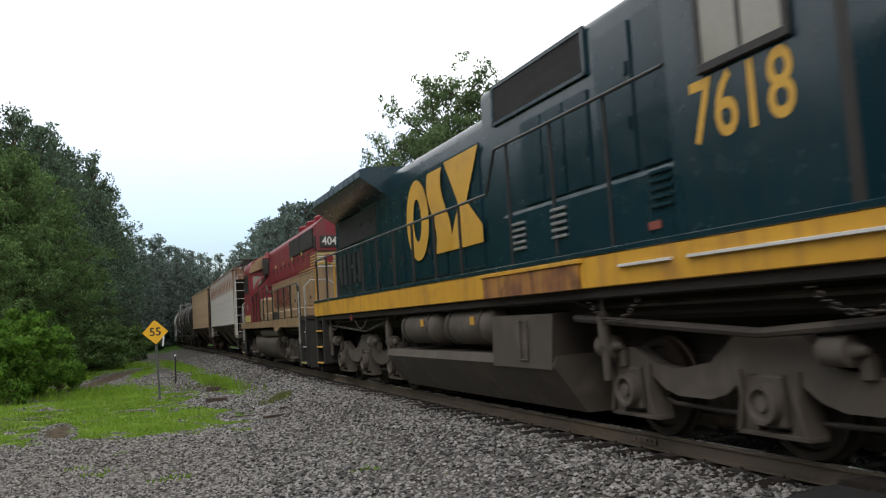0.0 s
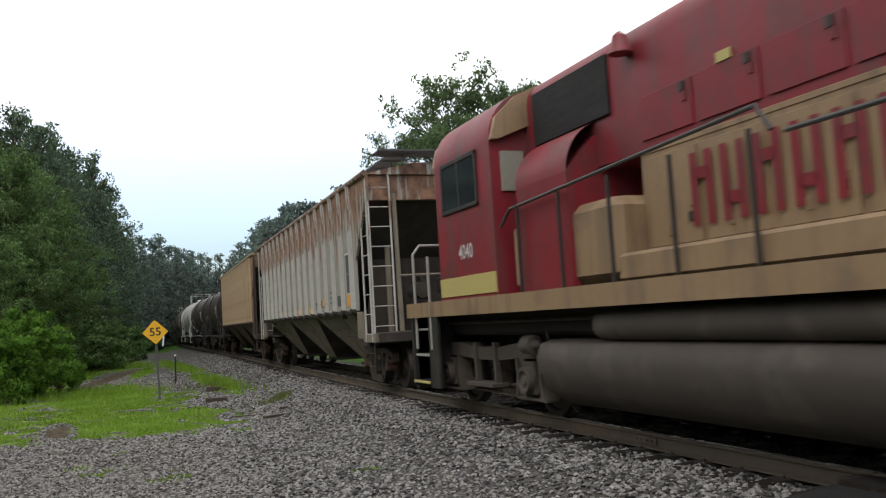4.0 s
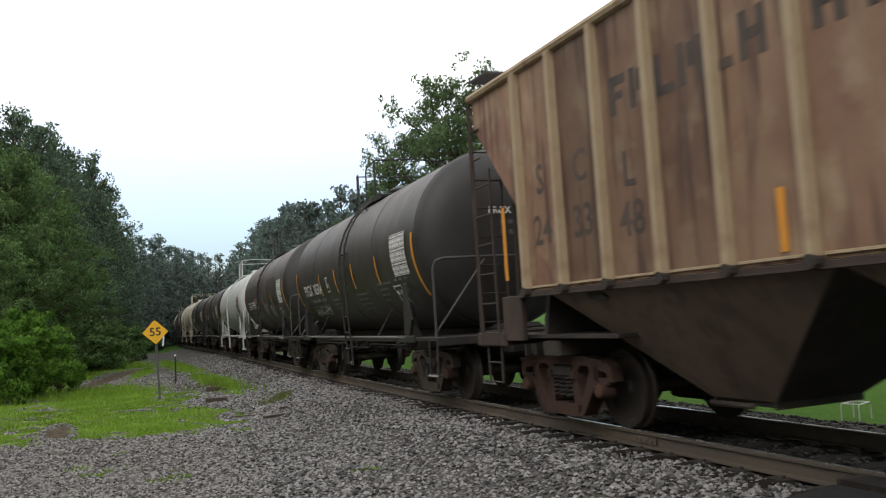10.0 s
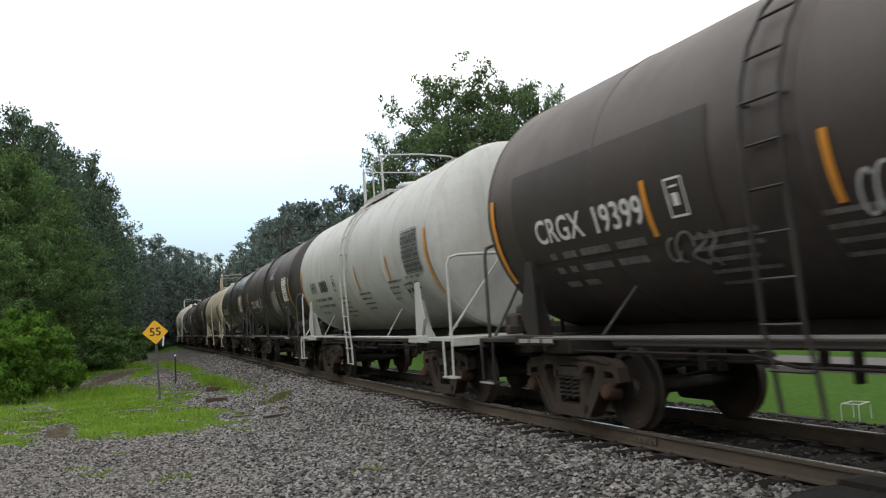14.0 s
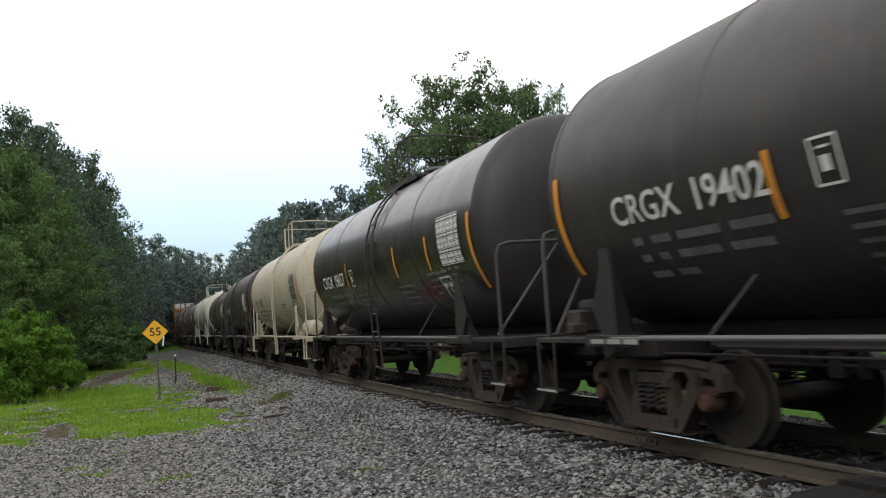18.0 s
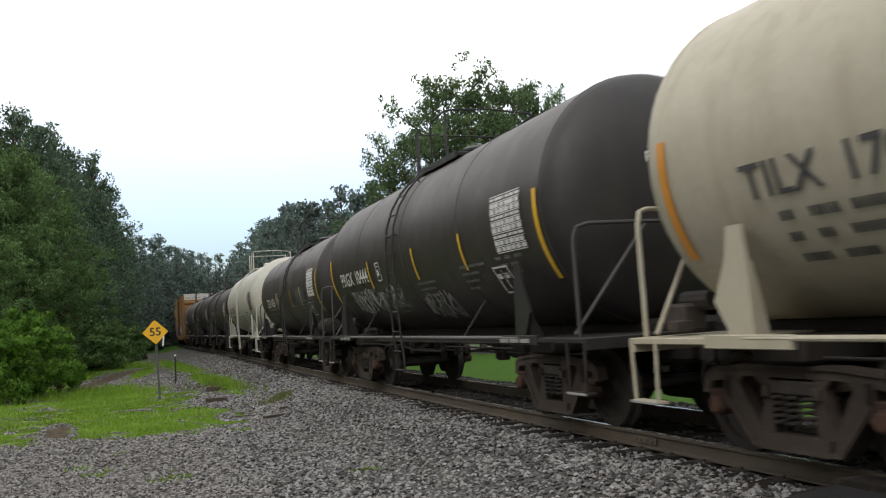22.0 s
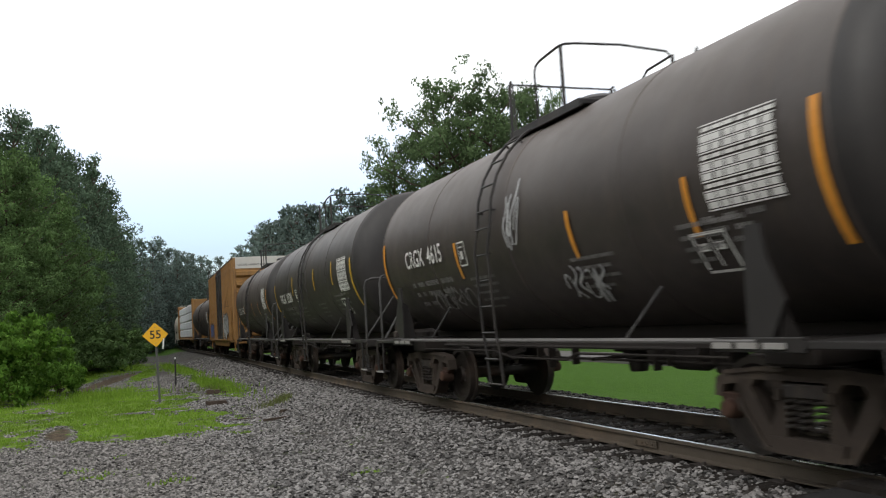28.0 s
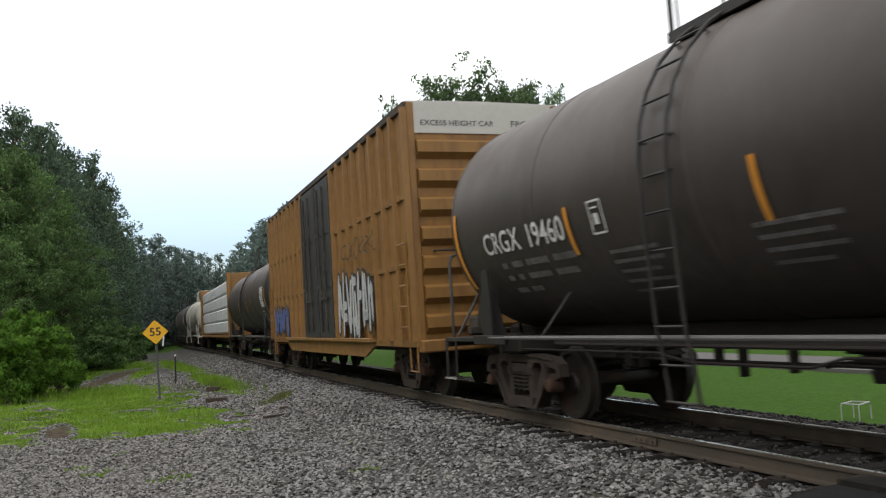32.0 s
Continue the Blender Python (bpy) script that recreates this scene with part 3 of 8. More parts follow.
xs = steps([(-700, -60, 80), (-60, -14, 4), (-14, 16, 0.35), (16, 40, 1.5), (40, 100, 6), (100, 1200, 100)])
ys = steps([(-700, -60, 80), (-60, -4, 3), (-4, 3, 0.7), (3, 34, 0.35), (34, 80, 1.2), (80, 200, 6), (200, 1500, 100)])
gg = sheet("ground", xs, ys, ground_z, None)
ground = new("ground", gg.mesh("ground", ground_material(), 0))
tagged(ground, "grey gravel verge with patches of bright green grass", "ground", kind="structure")
lay = ground.data.color_attributes.new("cover", "FLOAT_COLOR", "POINT")
vals = []
for x, y, z in gg.v:
    s, lat = track_coords(x, y)
    far = 1.0 if lat < -4.0 or lat > 26 or s > 90 else 0.0
    # blue: where oil and painted shadow darken the bed between the rails
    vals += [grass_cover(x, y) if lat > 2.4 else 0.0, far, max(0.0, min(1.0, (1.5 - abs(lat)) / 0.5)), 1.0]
lay.data.foreach_set("color", vals)
lay = ground.data.color_attributes.new("soil", "FLOAT_COLOR", "POINT")
lay.data.foreach_set("color", [c for x, y, z in gg.v for c in ([soil_cover(x, y) if -8 < x < 6 and 8 < y < 60 else 0.0] * 3 + [1.0])])

track = thing("railway_track", "single railway track on wooden ties in grey ballast", "track", kind="structure")
RAIL = [(-0.07, -0.172), (0.07, -0.172), (0.07, -0.158), (0.012, -0.145), (0.010, -0.045), (0.036, -0.034), (0.037, -0.006), (0.030, 0.0), (-0.030, 0.0), (-0.037, -0.006), (-0.036, -0.034), (-0.010, -0.045), (-0.012, -0.145), (-0.07, -0.158)]
for side in (1, -1):
    g, k = Geo(), len(RAIL)
    top = Geo()
    ss = steps([(-290, -20, 5), (-20, 90, 1), (90, 240, 3)])
    for s in ss:
        g.v += [beside(s, side * (GAUGE + 0.035) + u, w) for u, w in RAIL]
        top.v += [beside(s, side * (GAUGE + 0.035) + u, w) for u, w in ((-0.024, 0.001), (0.024, 0.001), (0.024, 0.003), (-0.024, 0.003))]
    for i in range(len(ss) - 1):
        g.f += [(i * k + j, i * k + (j + 1) % k, (i + 1) * k + (j + 1) % k, (i + 1) * k + j) for j in range(k)]
        top.f += [(i * 4 + j, i * 4 + (j + 1) % 4, (i + 1) * 4 + (j + 1) % 4, (i + 1) * 4 + j) for j in range(4)]
    r = part("rail", g, M["steel_rail"], track, "rusty steel rail")
    part("running_band", top, M["rail_top"], r, "polished running surface")
for s in (7.95,):
    g = Geo().span(-0.22, 0.22, -0.006, 0.0, -0.13, -0.05)
    for u in (-0.15, -0.05, 0.05, 0.15):
        g.lathe([(-0.022, 0.001), (-0.022, 0.014), (-0.004, 0.014)], "y", (u, 0, -0.09), 6)
    h = along(s)[2]
    m = Matrix.Translation(beside(s, GAUGE + 0.062)) @ pose(0, 0, 0, 0, 0, math.degrees(h) + 90)
    bar = part("joint_bar", g, M["steel_rail"], track, "bolted rail joint bar", at=m @ pose(0, 0, 0, 0, 0, 180))

rng = random.Random(4)
for i in range(190):
    s = -8 + i * 0.53
    h = along(s)[2]
    m = Matrix.Translation(beside(s, rng.uniform(-0.05, 0.05), -0.275)) @ pose(0, 0, 0, 0, 0, math.degrees(h) + rng.uniform(-1.5, 1.5))
    part("tie", lambda: Geo().box(0, 0, 0, 2.5, 0.23, 0.18), M["tie_wood"], track, at=m, key="tie")
for i in range(60):
    s = 0 + i * 0.53
    for side in (1, -1):
        h = along(s)[2]
        m = Matrix.Translation(beside(s, side * (GAUGE + 0.035), -0.179)) @ pose(0, 0, 0, 0, 0, math.degrees(h))
        part("tie_plate", lambda: Geo().box(0, 0, 0, 0.36, 0.19, 0.016).box(0.11, 0.05, 0.02, 0.03, 0.03, 0.035).box(-0.11, -0.05, 0.02, 0.03, 0.03, 0.035), M["iron"], track, at=m, key="plate")

# level crossing at the near end: asphalt and a timber along the rail
cross = thing("level_crossing", "dark asphalt level crossing with a timber beside the rail", "crossing", kind="structure")


def strip(s0, s1, l0, l1, zt, zb, ds=0.5, ragged=0.0):
    g = Geo()
    ss = steps([(s0, s1, ds)])
    r = random.Random(2)
    for i, s in enumerate(ss):
        a = l1 + (r.uniform(-ragged, ragged))
        g.v += [beside(s, l0, zt), beside(s, a, zt - (0.06 if ragged else 0)), beside(s, a + ragged * 0.5, zb), beside(s, l0, zb)]
    n = len(ss)
    for i in range(n - 1):
        g.f += [(i * 4 + j, i * 4 + (j + 1) % 4, i * 4 + 4 + (j + 1) % 4, i * 4 + 4 + j) for j in range(4)]
    g.f += [(0, 1, 2, 3), (n * 4 - 1, n * 4 - 2, n * 4 - 3, n * 4 - 4)]
    return g


part("crossing_timber", strip(-9, 4.95, GAUGE + 0.12, GAUGE + 0.40, -0.01, -0.2), M["tie_wood"], cross)
part("asphalt_apron", strip(-9, 4.95, GAUGE + 0.42, 1.95, -0.05, -0.6, 0.25, 0.12), M["asphalt"], cross)
part("crossing_panel", strip(-9, 4.9, -GAUGE + 0.12, GAUGE - 0.12, -0.012, -0.2), M["asphalt"], cross)

# road behind the lawn
g = Geo()
ss = steps([(-80, 140, 4)])
for s in ss:
    for lat in (-10.9, -14.3):
        x, y, h = along(s)
        px, py = x - lat * math.cos(h), y - lat * math.sin(h)
        g.v += [(px, py, ground_z(px, py) + 0.10), (px, py, ground_z(px, py) - 0.3)]
for i in range(len(ss) - 1):
    a = i * 4
    g.f += [(a, a + 2, a + 6, a + 4), (a, a + 4, a + 5, a + 1), (a + 2, a + 3, a + 7, a + 6)]
single("road", g, M["road_grey"], "pale grey road running beside the lawn", "road", kind="structure")


# ---------------------------------------------------------------- rolling stock: shared parts
MOVING = []   # (thing, s at time 0, half the distance between bogies)
WHEELS = []   # (wheelset, pose, radius)


def flip(d, side):
    """Mirrors a part made at the front near corner to another corner."""
    return Matrix.Diagonal((d, -side, 1, 1))


def wheelset(r):
    g = Geo()
    for side in (-1, 1):
        y = side
        prof = [(0.64, 0.001), (0.64, 0.10), (0.665, 0.13), (0.675, r * 0.55), (0.655, r - 0.09), (0.655, r + 0.028), (0.685, r + 0.026), (0.70, r), (0.79, r - 0.006), (0.79, r - 0.075), (0.745, r - 0.10), (0.73, r * 0.5), (0.75, 0.14), (0.80, 0.12), (0.80, 0.001)]
        g.lathe([(u * side, q) for u, q in (prof if side > 0 else prof)], "y", n=28)
        for k in range(5):
            a = 2 * math.pi * k / 5
            g.box(math.cos(a) * r * 0.32, side * 0.742, math.sin(a) * r * 0.32, 0.05, 0.03, 0.05)
    g.tube([(0, -0.64, 0), (0, 0.64, 0)], 0.085, 12)
    return g


def side_frame(w):
    """Cast side frame of a two-axle bogie, wheelbase w, with its openings."""
    h = w / 2
    g = Geo()
    g.prism([(-h - 0.22, 0.50), (-h - 0.19, 0.66), (-h - 0.06, 0.735), (-0.5, 0.775), (0.5, 0.775), (h + 0.06, 0.735), (h + 0.19, 0.66), (h + 0.22, 0.50), (h + 0.13, 0.49), (h + 0.09, 0.60), (h - 0.12, 0.63), (0.6, 0.665), (-0.6, 0.665), (-h + 0.12, 0.63), (-h - 0.09, 0.60), (-h - 0.13, 0.49)], -0.07, 0.07)
    g.prism([(-h - 0.06, 0.735), (-0.5, 0.775), (0.5, 0.775), (h + 0.06, 0.735), (h + 0.05, 0.70), (0.5, 0.74), (-0.5, 0.74), (-h - 0.05, 0.70)], -0.09, 0.09)
    for k in (-1, 1):
        # leg of the pedestal, diagonal, column and the lip along the diagonal
        g.prism([(k * (h - 0.09), 0.66), (k * (h - 0.17), 0.66), (k * (h - 0.17), 0.36), (k * (h - 0.09), 0.38)], -0.07, 0.07)
        g.prism([(k * (h - 0.08), 0.64), (k * (h - 0.23), 0.66), (k * 0.46, 0.33), (k * 0.38, 0.24), (k * 0.34, 0.06), (k * 0.47, 0.07), (k * (h - 0.10), 0.47)], -0.07, 0.07)
        g.prism([(k * 0.34, 0.06), (k * 0.47, 0.07), (k * (h - 0.10), 0.47), (k * (h - 0.12), 0.50), (k * 0.45, 0.11), (k * 0.34, 0.10)], -0.10, 0.10)
        g.prism([(k * 0.23, 0.68), (k * 0.33, 0.68), (k * 0.34, 0.42), (k * 0.40, 0.28), (k * 0.36, 0.18), (k * 0.23, 0.18)], -0.065, 0.065)
        g.prism([(k * 0.33, 0.68), (k * 0.42, 0.68), (k * 0.33, 0.58)], -0.065, 0.065)
        g.prism([(k * 0.56, 0.68), (k * 0.68, 0.68), (k * 0.64, 0.58)], -0.065, 0.065)
        # snub block beside the column
        g.box(k * 0.28, -0.085, 0.55, 0.07, 0.05, 0.10)
    g.prism([(-0.40, 0.20), (0.40, 0.20), (0.36, 0.06), (-0.36, 0.06)], -0.11, 0.11)
    return g


def springs():
    g = Geo()
    for cx in (-0.16, 0.0, 0.16):
        pts = [(cx + 0.055 * math.cos(a), -0.02 + 0.055 * math.sin(a), 0.26 + 0.26 * a / (2 * math.pi * 5)) for a in [k * math.pi / 4 for k in range(41)]]
        g.tube(pts, 0.014, 5)
    return g


def bogie(car, x, w=1.78, r=0.457, material="bogie_dust"):
    b = part("bogie", lambda: Geo().box(0, 0, 0.65, 0.46, 2.18, 0.12).box(0, 0, 0.72, 0.5, 0.5, 0.12).box(0.62, 0, 0.5, 0.08, 1.6, 0.1).box(-0.62, 0, 0.5, 0.08, 1.6, 0.1),
             M["iron"], car, at=pose(x, 0, 0), key=("bolster", w))
    for side in (-1, 1):
        part("side_frame", lambda: side_frame(w), M[material], b, "dusty cast side frame", at=pose(0, side * 1.0, 0.065), key=("frame", w))
        part("spring_nest", springs, M["iron"], b, at=pose(0, side * 1.03, 0.065), key="springs")
        for k in (-1, 1):
            part("bearing", lambda: Geo().lathe([(-0.12, 0.001), (-0.12, 0.06), (-0.10, 0.085), (0.02, 0.10), (0.08, 0.10)], "y", n=14).box(0, 0.02, 0.1, 0.26, 0.12, 0.08),
                 M["bogie_rust"], b, at=pose(k * w / 2, side * 1.03, r) @ pose(0, 0, 0, 0, 0, 0 if side < 0 else 180), key="bearing")
    for k in (-1, 1):
        m = pose(k * w / 2, 0, r)
        WHEELS.append((part("wheelset", lambda: wheelset(r), M["wheel_iron"], b, "steel wheels on one axle", at=m, key=("wheels", r)), m, r))
        for side in (-1, 1):
            part("brake_shoe", lambda: Geo().prism([(0, -0.16), (0.05, -0.10), (0.06, 0), (0.05, 0.10), (0, 0.16), (-0.05, 0.14), (-0.04, 0), (-0.05, -0.14)], -0.04, 0.04),
                 M["iron"], b, at=pose(k * (w / 2 - r - 0.055), side * 0.74, r - 0.02, 0, 0 if k > 0 else 180, 0), key="shoe")
    return b


def coupler(car, x, d):
    """Coupler and air hose at one end; d is +1 at the front."""
    part("coupler", lambda: Geo().box(0, 0, 0.86, 0.75, 0.16, 0.16).box(0.42, 0.03, 0.86, 0.26, 0.26, 0.26).box(0.52, -0.1, 0.86, 0.12, 0.08, 0.28).box(0.28, 0, 0.86, 0.06, 0.36, 0.30),
         M["iron"], car, at=pose(x, 0, 0, 0, 0, 0 if d > 0 else 180), key="coupler")
    part("air_hose", lambda: Geo().tube([(0, 0.35, 0.80), (0.18, 0.34, 0.74), (0.30, 0.30, 0.58), (0.36, 0.22, 0.42), (0.46, 0.12, 0.36)], 0.028, 8),
         M["black_paint"], car, at=pose(x, 0, 0, 0, 0, 0 if d > 0 else 180), key="hose")


def on_side(g, v, f, x, z, y, flip=1):
    """Lay flat shapes on an upright side at y."""
    return g.add([(x + flip * a, y, z + b) for a, b in v], f)


def on_tank(g, v, f, x, z, radius, zc):
    """Lay flat shapes round the near side of a tank."""
    a0 = math.asin(max(-1, min(1, (z - zc) / radius)))
    pts = []
    for a, b in v:
        w = a0 + b / radius
        pts.append((x + a, -math.cos(w) * radius, zc + math.sin(w) * radius))
    return g.add(pts, f)


def bar(w, h, n=1):
    """A flat bar, split upwards so that it can follow a curve."""
    v, f = [], []
    for i in range(n + 1):
        v += [(-w / 2, -h / 2 + h * i / n), (w / 2, -h / 2 + h * i / n)]
    for i in range(n):
        f.append((2 * i, 2 * i + 1, 2 * i + 3, 2 * i + 2))
    return v, f


def scrawl(seed, w, h, strokes, thick):
    """Loose spray-can loops and slashes that spell nothing."""
    r = random.Random(seed)
    v, f = [], []
    for k in range(strokes):
        cx, cz = -w / 2 + w * (k + 0.5) / strokes, r.uniform(-0.12, 0.12) * h
        a, b = w / strokes * r.uniform(0.40, 0.75), h * r.uniform(0.30, 0.50)
        lean, start = r.uniform(0.1, 0.5), r.uniform(0, 6.28)
        kind = r.random()
        path = []
        for i in range(19):
            u = i / 18
            if kind < 0.55:
                q = start + u * r_span(kind)
                x, z = math.cos(q) * a, math.sin(q) * b
            elif kind < 0.8:
                x, z = math.sin(u * 7.5) * a * 0.8, (0.5 - u) * 2 * b
            else:
                x, z = (u - 0.5) * a * 2.2, math.sin(u * 9.4 + start) * b
            path.append((cx + x + z * lean, cz + z))
        t = thick * r.uniform(0.45, 0.75)
        for i, (x, z) in enumerate(path):
            q, o = path[min(i + 1, 18)], path[max(i - 1, 0)]
            dx, dz = q[0] - o[0], q[1] - o[1]
            m = math.hypot(dx, dz) or 1
            v += [(x - dz / m * t, z + dx / m * t), (x + dz / m * t, z - dx / m * t)]
            if i:
                e = len(v)
                f.append((e - 4, e - 3, e - 1, e - 2))
    return v, f


def r_span(kind):
    """How far round a loop goes."""
    return 3.8 + 4.0 * kind


# ---------------------------------------------------------------- tank car
def tank_car(where, paint, label, mark="", marking="stencil", tape="orange_tape", style="a", frame_paint="black_paint", length=10.8, seed=1, frames="bogie_dust", spray=None, patches=False, radius=1.56, zc=2.72, strips=(-1.9, 1.1, 2.9), strip_z=2.35, number=(-4.15, 2.11, 2.31), middle=0.0, deck=0.0):
    car = thing("tank_car", label, "tank car", "freight train")
    r = random.Random(seed)
    hl = length / 2
    B = hl - 0.90
    E = hl + 0.66
    bulge = 0.46
    prof = [(-hl - bulge * math.cos(a) ** 0.8, radius * math.sin(a) ** 0.72) for a in [math.pi / 2 * k / 12 for k in range(13)]]
    prof[0] = (prof[0][0], 0.001)
    mid = [(-hl + 0.02, radius), (-0.50, radius * 1.0), (-0.49, radius + 0.012), (0.0, radius + 0.012), (0.01, radius), (hl - 0.02, radius)]
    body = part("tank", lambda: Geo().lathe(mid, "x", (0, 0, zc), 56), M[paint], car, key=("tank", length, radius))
    head = prof + [(-hl + 0.02, radius)]
    for d in (-1, 1):
        part("tank_head", lambda: Geo().lathe(head, "x", (0, 0, zc), 56), M["head_black"] if style == "a" else M[paint], body, "dished tank end", at=pose(0, 0, 0, 0, 0, 180 if d > 0 else 0), key=("head", length, radius))
    for x in (-hl, -hl / 2 - 0.2, hl / 2, hl):
        part("weld_seam", lambda: Geo().lathe([(-0.02, radius), (-0.012, radius + 0.009), (0.012, radius + 0.009), (0.02, radius)], "x", (0, 0, zc), 56), M[paint], body, at=pose(x, 0, 0), key=("seam", radius))
    fp = M[frame_paint]
    dark = M["underframe"]
    # underframe
    for d in (-1, 1):
        part("stub_sill", lambda: Geo().span(B - 1.3, E + 0.25, -0.33, 0.33, 0.72, 1.24).span(B - 0.3, B + 0.3, -1.2, 1.2, 0.86, 1.08), dark, car, at=pose(0, 0, 0, 0, 0, 0 if d > 0 else 180), key=("stub", length))
        for side in (-1, 1):
            part("tank_saddle", lambda: Geo().prism([(B - 0.10, 1.06), (B + 0.14, 1.06), (B + 0.34, 1.40), (B + 0.17, 1.76), (B + 0.13, 2.02), (B - 0.04, 2.02), (B - 0.07, 1.78)], -1.50, -1.465)
                 .prism([(-1.46, 1.05), (-1.22, 1.05), (-1.36, 1.70), (-1.46, 1.78)], B + 0.0, B + 0.03, "yz").prism([(-1.46, 1.05), (-1.25, 1.05), (-1.44, 1.42)], B + 0.22, B + 0.25, "yz")
                 .span(B - 0.5, B + 0.5, -1.52, -1.46, 1.0, 1.12),
                 fp if style != "a" else M["head_black"], car, at=flip(d, side), key=("saddle", length))
            part("corner_step", lambda: Geo().tube([(E - 0.35, -1.5, 1.05), (E - 0.33, -1.5, 0.48), (E + 0.02, -1.5, 0.48), (E + 0.04, -1.5, 1.05)], 0.02, 6).span(E - 0.36, E + 0.06, -1.52, -1.40, 0.47, 0.495),
                 fp, car, at=flip(d, side), key=("step", length))
            part("step_tread", lambda: Geo().span(-0.21, 0.21, -1.545, -1.522, 0.468, 0.492), M["rail_line"], car, "worn bright tread edge", at=flip(d, side) @ pose(E - 0.15, 0, 0), key="tread")
            for k in range(3 if seed % 2 == 0 else 0):
                part("sill_tape", lambda: Geo().span(-0.12, 0.12, -1.545, -1.535, 1.03, 1.08), M["rail_line"], car, "white reflective tape", at=flip(d, side) @ pose(B - 0.38 + 0.3 * k, 0, 0), key="silltape")
        part("end_platform", lambda: Geo().span(B + 0.42, E + 0.06, -1.5, 1.5, 1.03, 1.09).span(E, E + 0.08, -1.5, 1.5, 0.95, 1.09), fp, car, at=pose(0, 0, 0, 0, 0, 0 if d > 0 else 180), key=("plat", length))
        part("end_handrail", lambda: Geo().tube([(E - 0.14, -1.44, 1.08), (E - 0.14, -1.44, 2.20), (E - 0.12, -1.40, 2.32), (E - 0.08, -1.28, 2.36), (E - 0.02, -0.7, 2.36), (E + 0.0, 0.7, 2.36), (E - 0.08, 1.28, 2.36), (E - 0.12, 1.40, 2.32), (E - 0.14, 1.44, 2.20), (E - 0.14, 1.44, 1.08)], 0.024, 8)
             .tube([(E - 0.28, -1.42, 1.12), (E - 0.02, -0.55, 2.34)], 0.022, 6).tube([(E - 0.28, 1.42, 1.12), (E - 0.02, 0.55, 2.34)], 0.022, 6),
             M["handrail_dark"] if style == "a" else fp, car, at=pose(0, 0, 0, 0, 0, 0 if d > 0 else 180), key=("hoop", length))
        coupler(car, d * (E + 0.2), d)
        bogie(car, d * B, material=frames)
    for side in (-1, 1):
        part("side_rail", lambda: Geo().tube([(-B, -1.5, 1.09), (B, -1.5, 1.09)], 0.026, 8), M["rail_worn"] if style == "a" else fp, car, "thin side rail", at=pose(0, 0, 0, 0, 0, 0 if side < 0 else 180), key=("srail", length))
        for x in (-3.05, 2.65):
            part("rail_brace", lambda: Geo().tube([(0, -1.49, 1.1), (0.42, -1.30, 1.60)], 0.014, 6), M["handrail_dark"] if style == "a" else fp, car, at=pose(x * (length / 10.95) * (1 if side < 0 else -1), 0, 0, 0, 0, 0 if side < 0 else 180), key="brace")
        # ladder up the middle
        def ladder():
            g = Geo()
            for x in (-0.05, 0.37):
                pts = [(x + 0.10, -1.57, 0.50), (x + 0.05, -1.57, 0.90), (x, -1.585, 1.15), (x, -1.64, 2.3)]
                pts += [(x, -math.cos(a) * (radius + 0.085), zc + math.sin(a) * (radius + 0.085)) for a in [k * 0.22 for k in range(0, 6)]]
                g.tube(pts, 0.021, 6)
            for z in (0.52, 0.85, 1.2, 1.55, 1.9, 2.25, 2.6):
                o = 0.10 * max(0.0, (1.15 - z) / 0.65)
                g.tube([(-0.05 + o, -1.60, z), (0.37 + o, -1.60, z)], 0.014, 6)
            for a in (0.13, 0.36, 0.6, 0.84, 1.06):
                q = (-math.cos(a) * (radius + 0.085), zc + math.sin(a) * (radius + 0.085))
                g.tube([(-0.05, q[0], q[1]), (0.37, q[0], q[1])], 0.014, 6)
            for a in (0.13, 0.84):
                for x in (-0.05, 0.37):
                    g.tube([(x, -math.cos(a) * (radius - 0.02), zc + math.sin(a) * (radius - 0.02)), (x, -math.cos(a) * (radius + 0.085), zc + math.sin(a) * (radius + 0.085))], 0.016, 5)
            return g
        part("ladder", ladder, fp if style != "a" else M["black_paint"], car, at=pose(middle + (-0.35 if side < 0 else 0.35), 0, 0, 0, 0, 0 if side < 0 else 180), key=("ladder", radius))
    top = zc + radius
    part("manway", lambda: Geo().lathe([(-0.1, 0.001), (-0.1, 0.30), (0.08, 0.30), (0.08, 0.35), (0.12, 0.35), (0.18, 0.25), (0.2, 0.001)], "z", (0.25, 0, top), 20).lathe([(0, 0.001), (0, 0.09), (0.3, 0.09), (0.34, 0.001)], "z", (-0.4, 0.3, top), 12), fp, car, at=pose(deck, 0, 0), key=("manway", radius))
    for side in (-1, 1):
        part("top_platform", lambda: Geo().span(-0.78, 1.18, -0.86, -0.42, top - 0.21, top - 0.17).span(-0.78, 1.18, -0.88, -0.84, top - 0.26, top - 0.15).span(-0.8, -0.74, -0.86, -0.02, top - 0.22, top - 0.15).span(1.12, 1.18, -0.86, -0.02, top - 0.22, top - 0.15),
             fp, car, at=pose(deck, 0, 0.05) @ flip(1, side), key=("tplat", radius))
    rail_paint = fp if style != "a" else M["black_paint"]
    for y in (-0.86, 0.86):
        part("railing_post", lambda: Geo().tube([(0, 0, top - 0.17), (-0.01, 0, top + 0.60)], 0.027, 8), rail_paint, car, at=pose(deck - 0.72, y, 0), key=("rpost", top))
        part("grab_rod", lambda: Geo().tube([(-0.60, 0, top - 0.15), (-0.63, 0, top + 0.56), (-0.67, 0, top + 0.64), (-0.73, 0, top + 0.62)], 0.014, 6), rail_paint, car, at=pose(deck, y, 0), key=("grabrod", top))
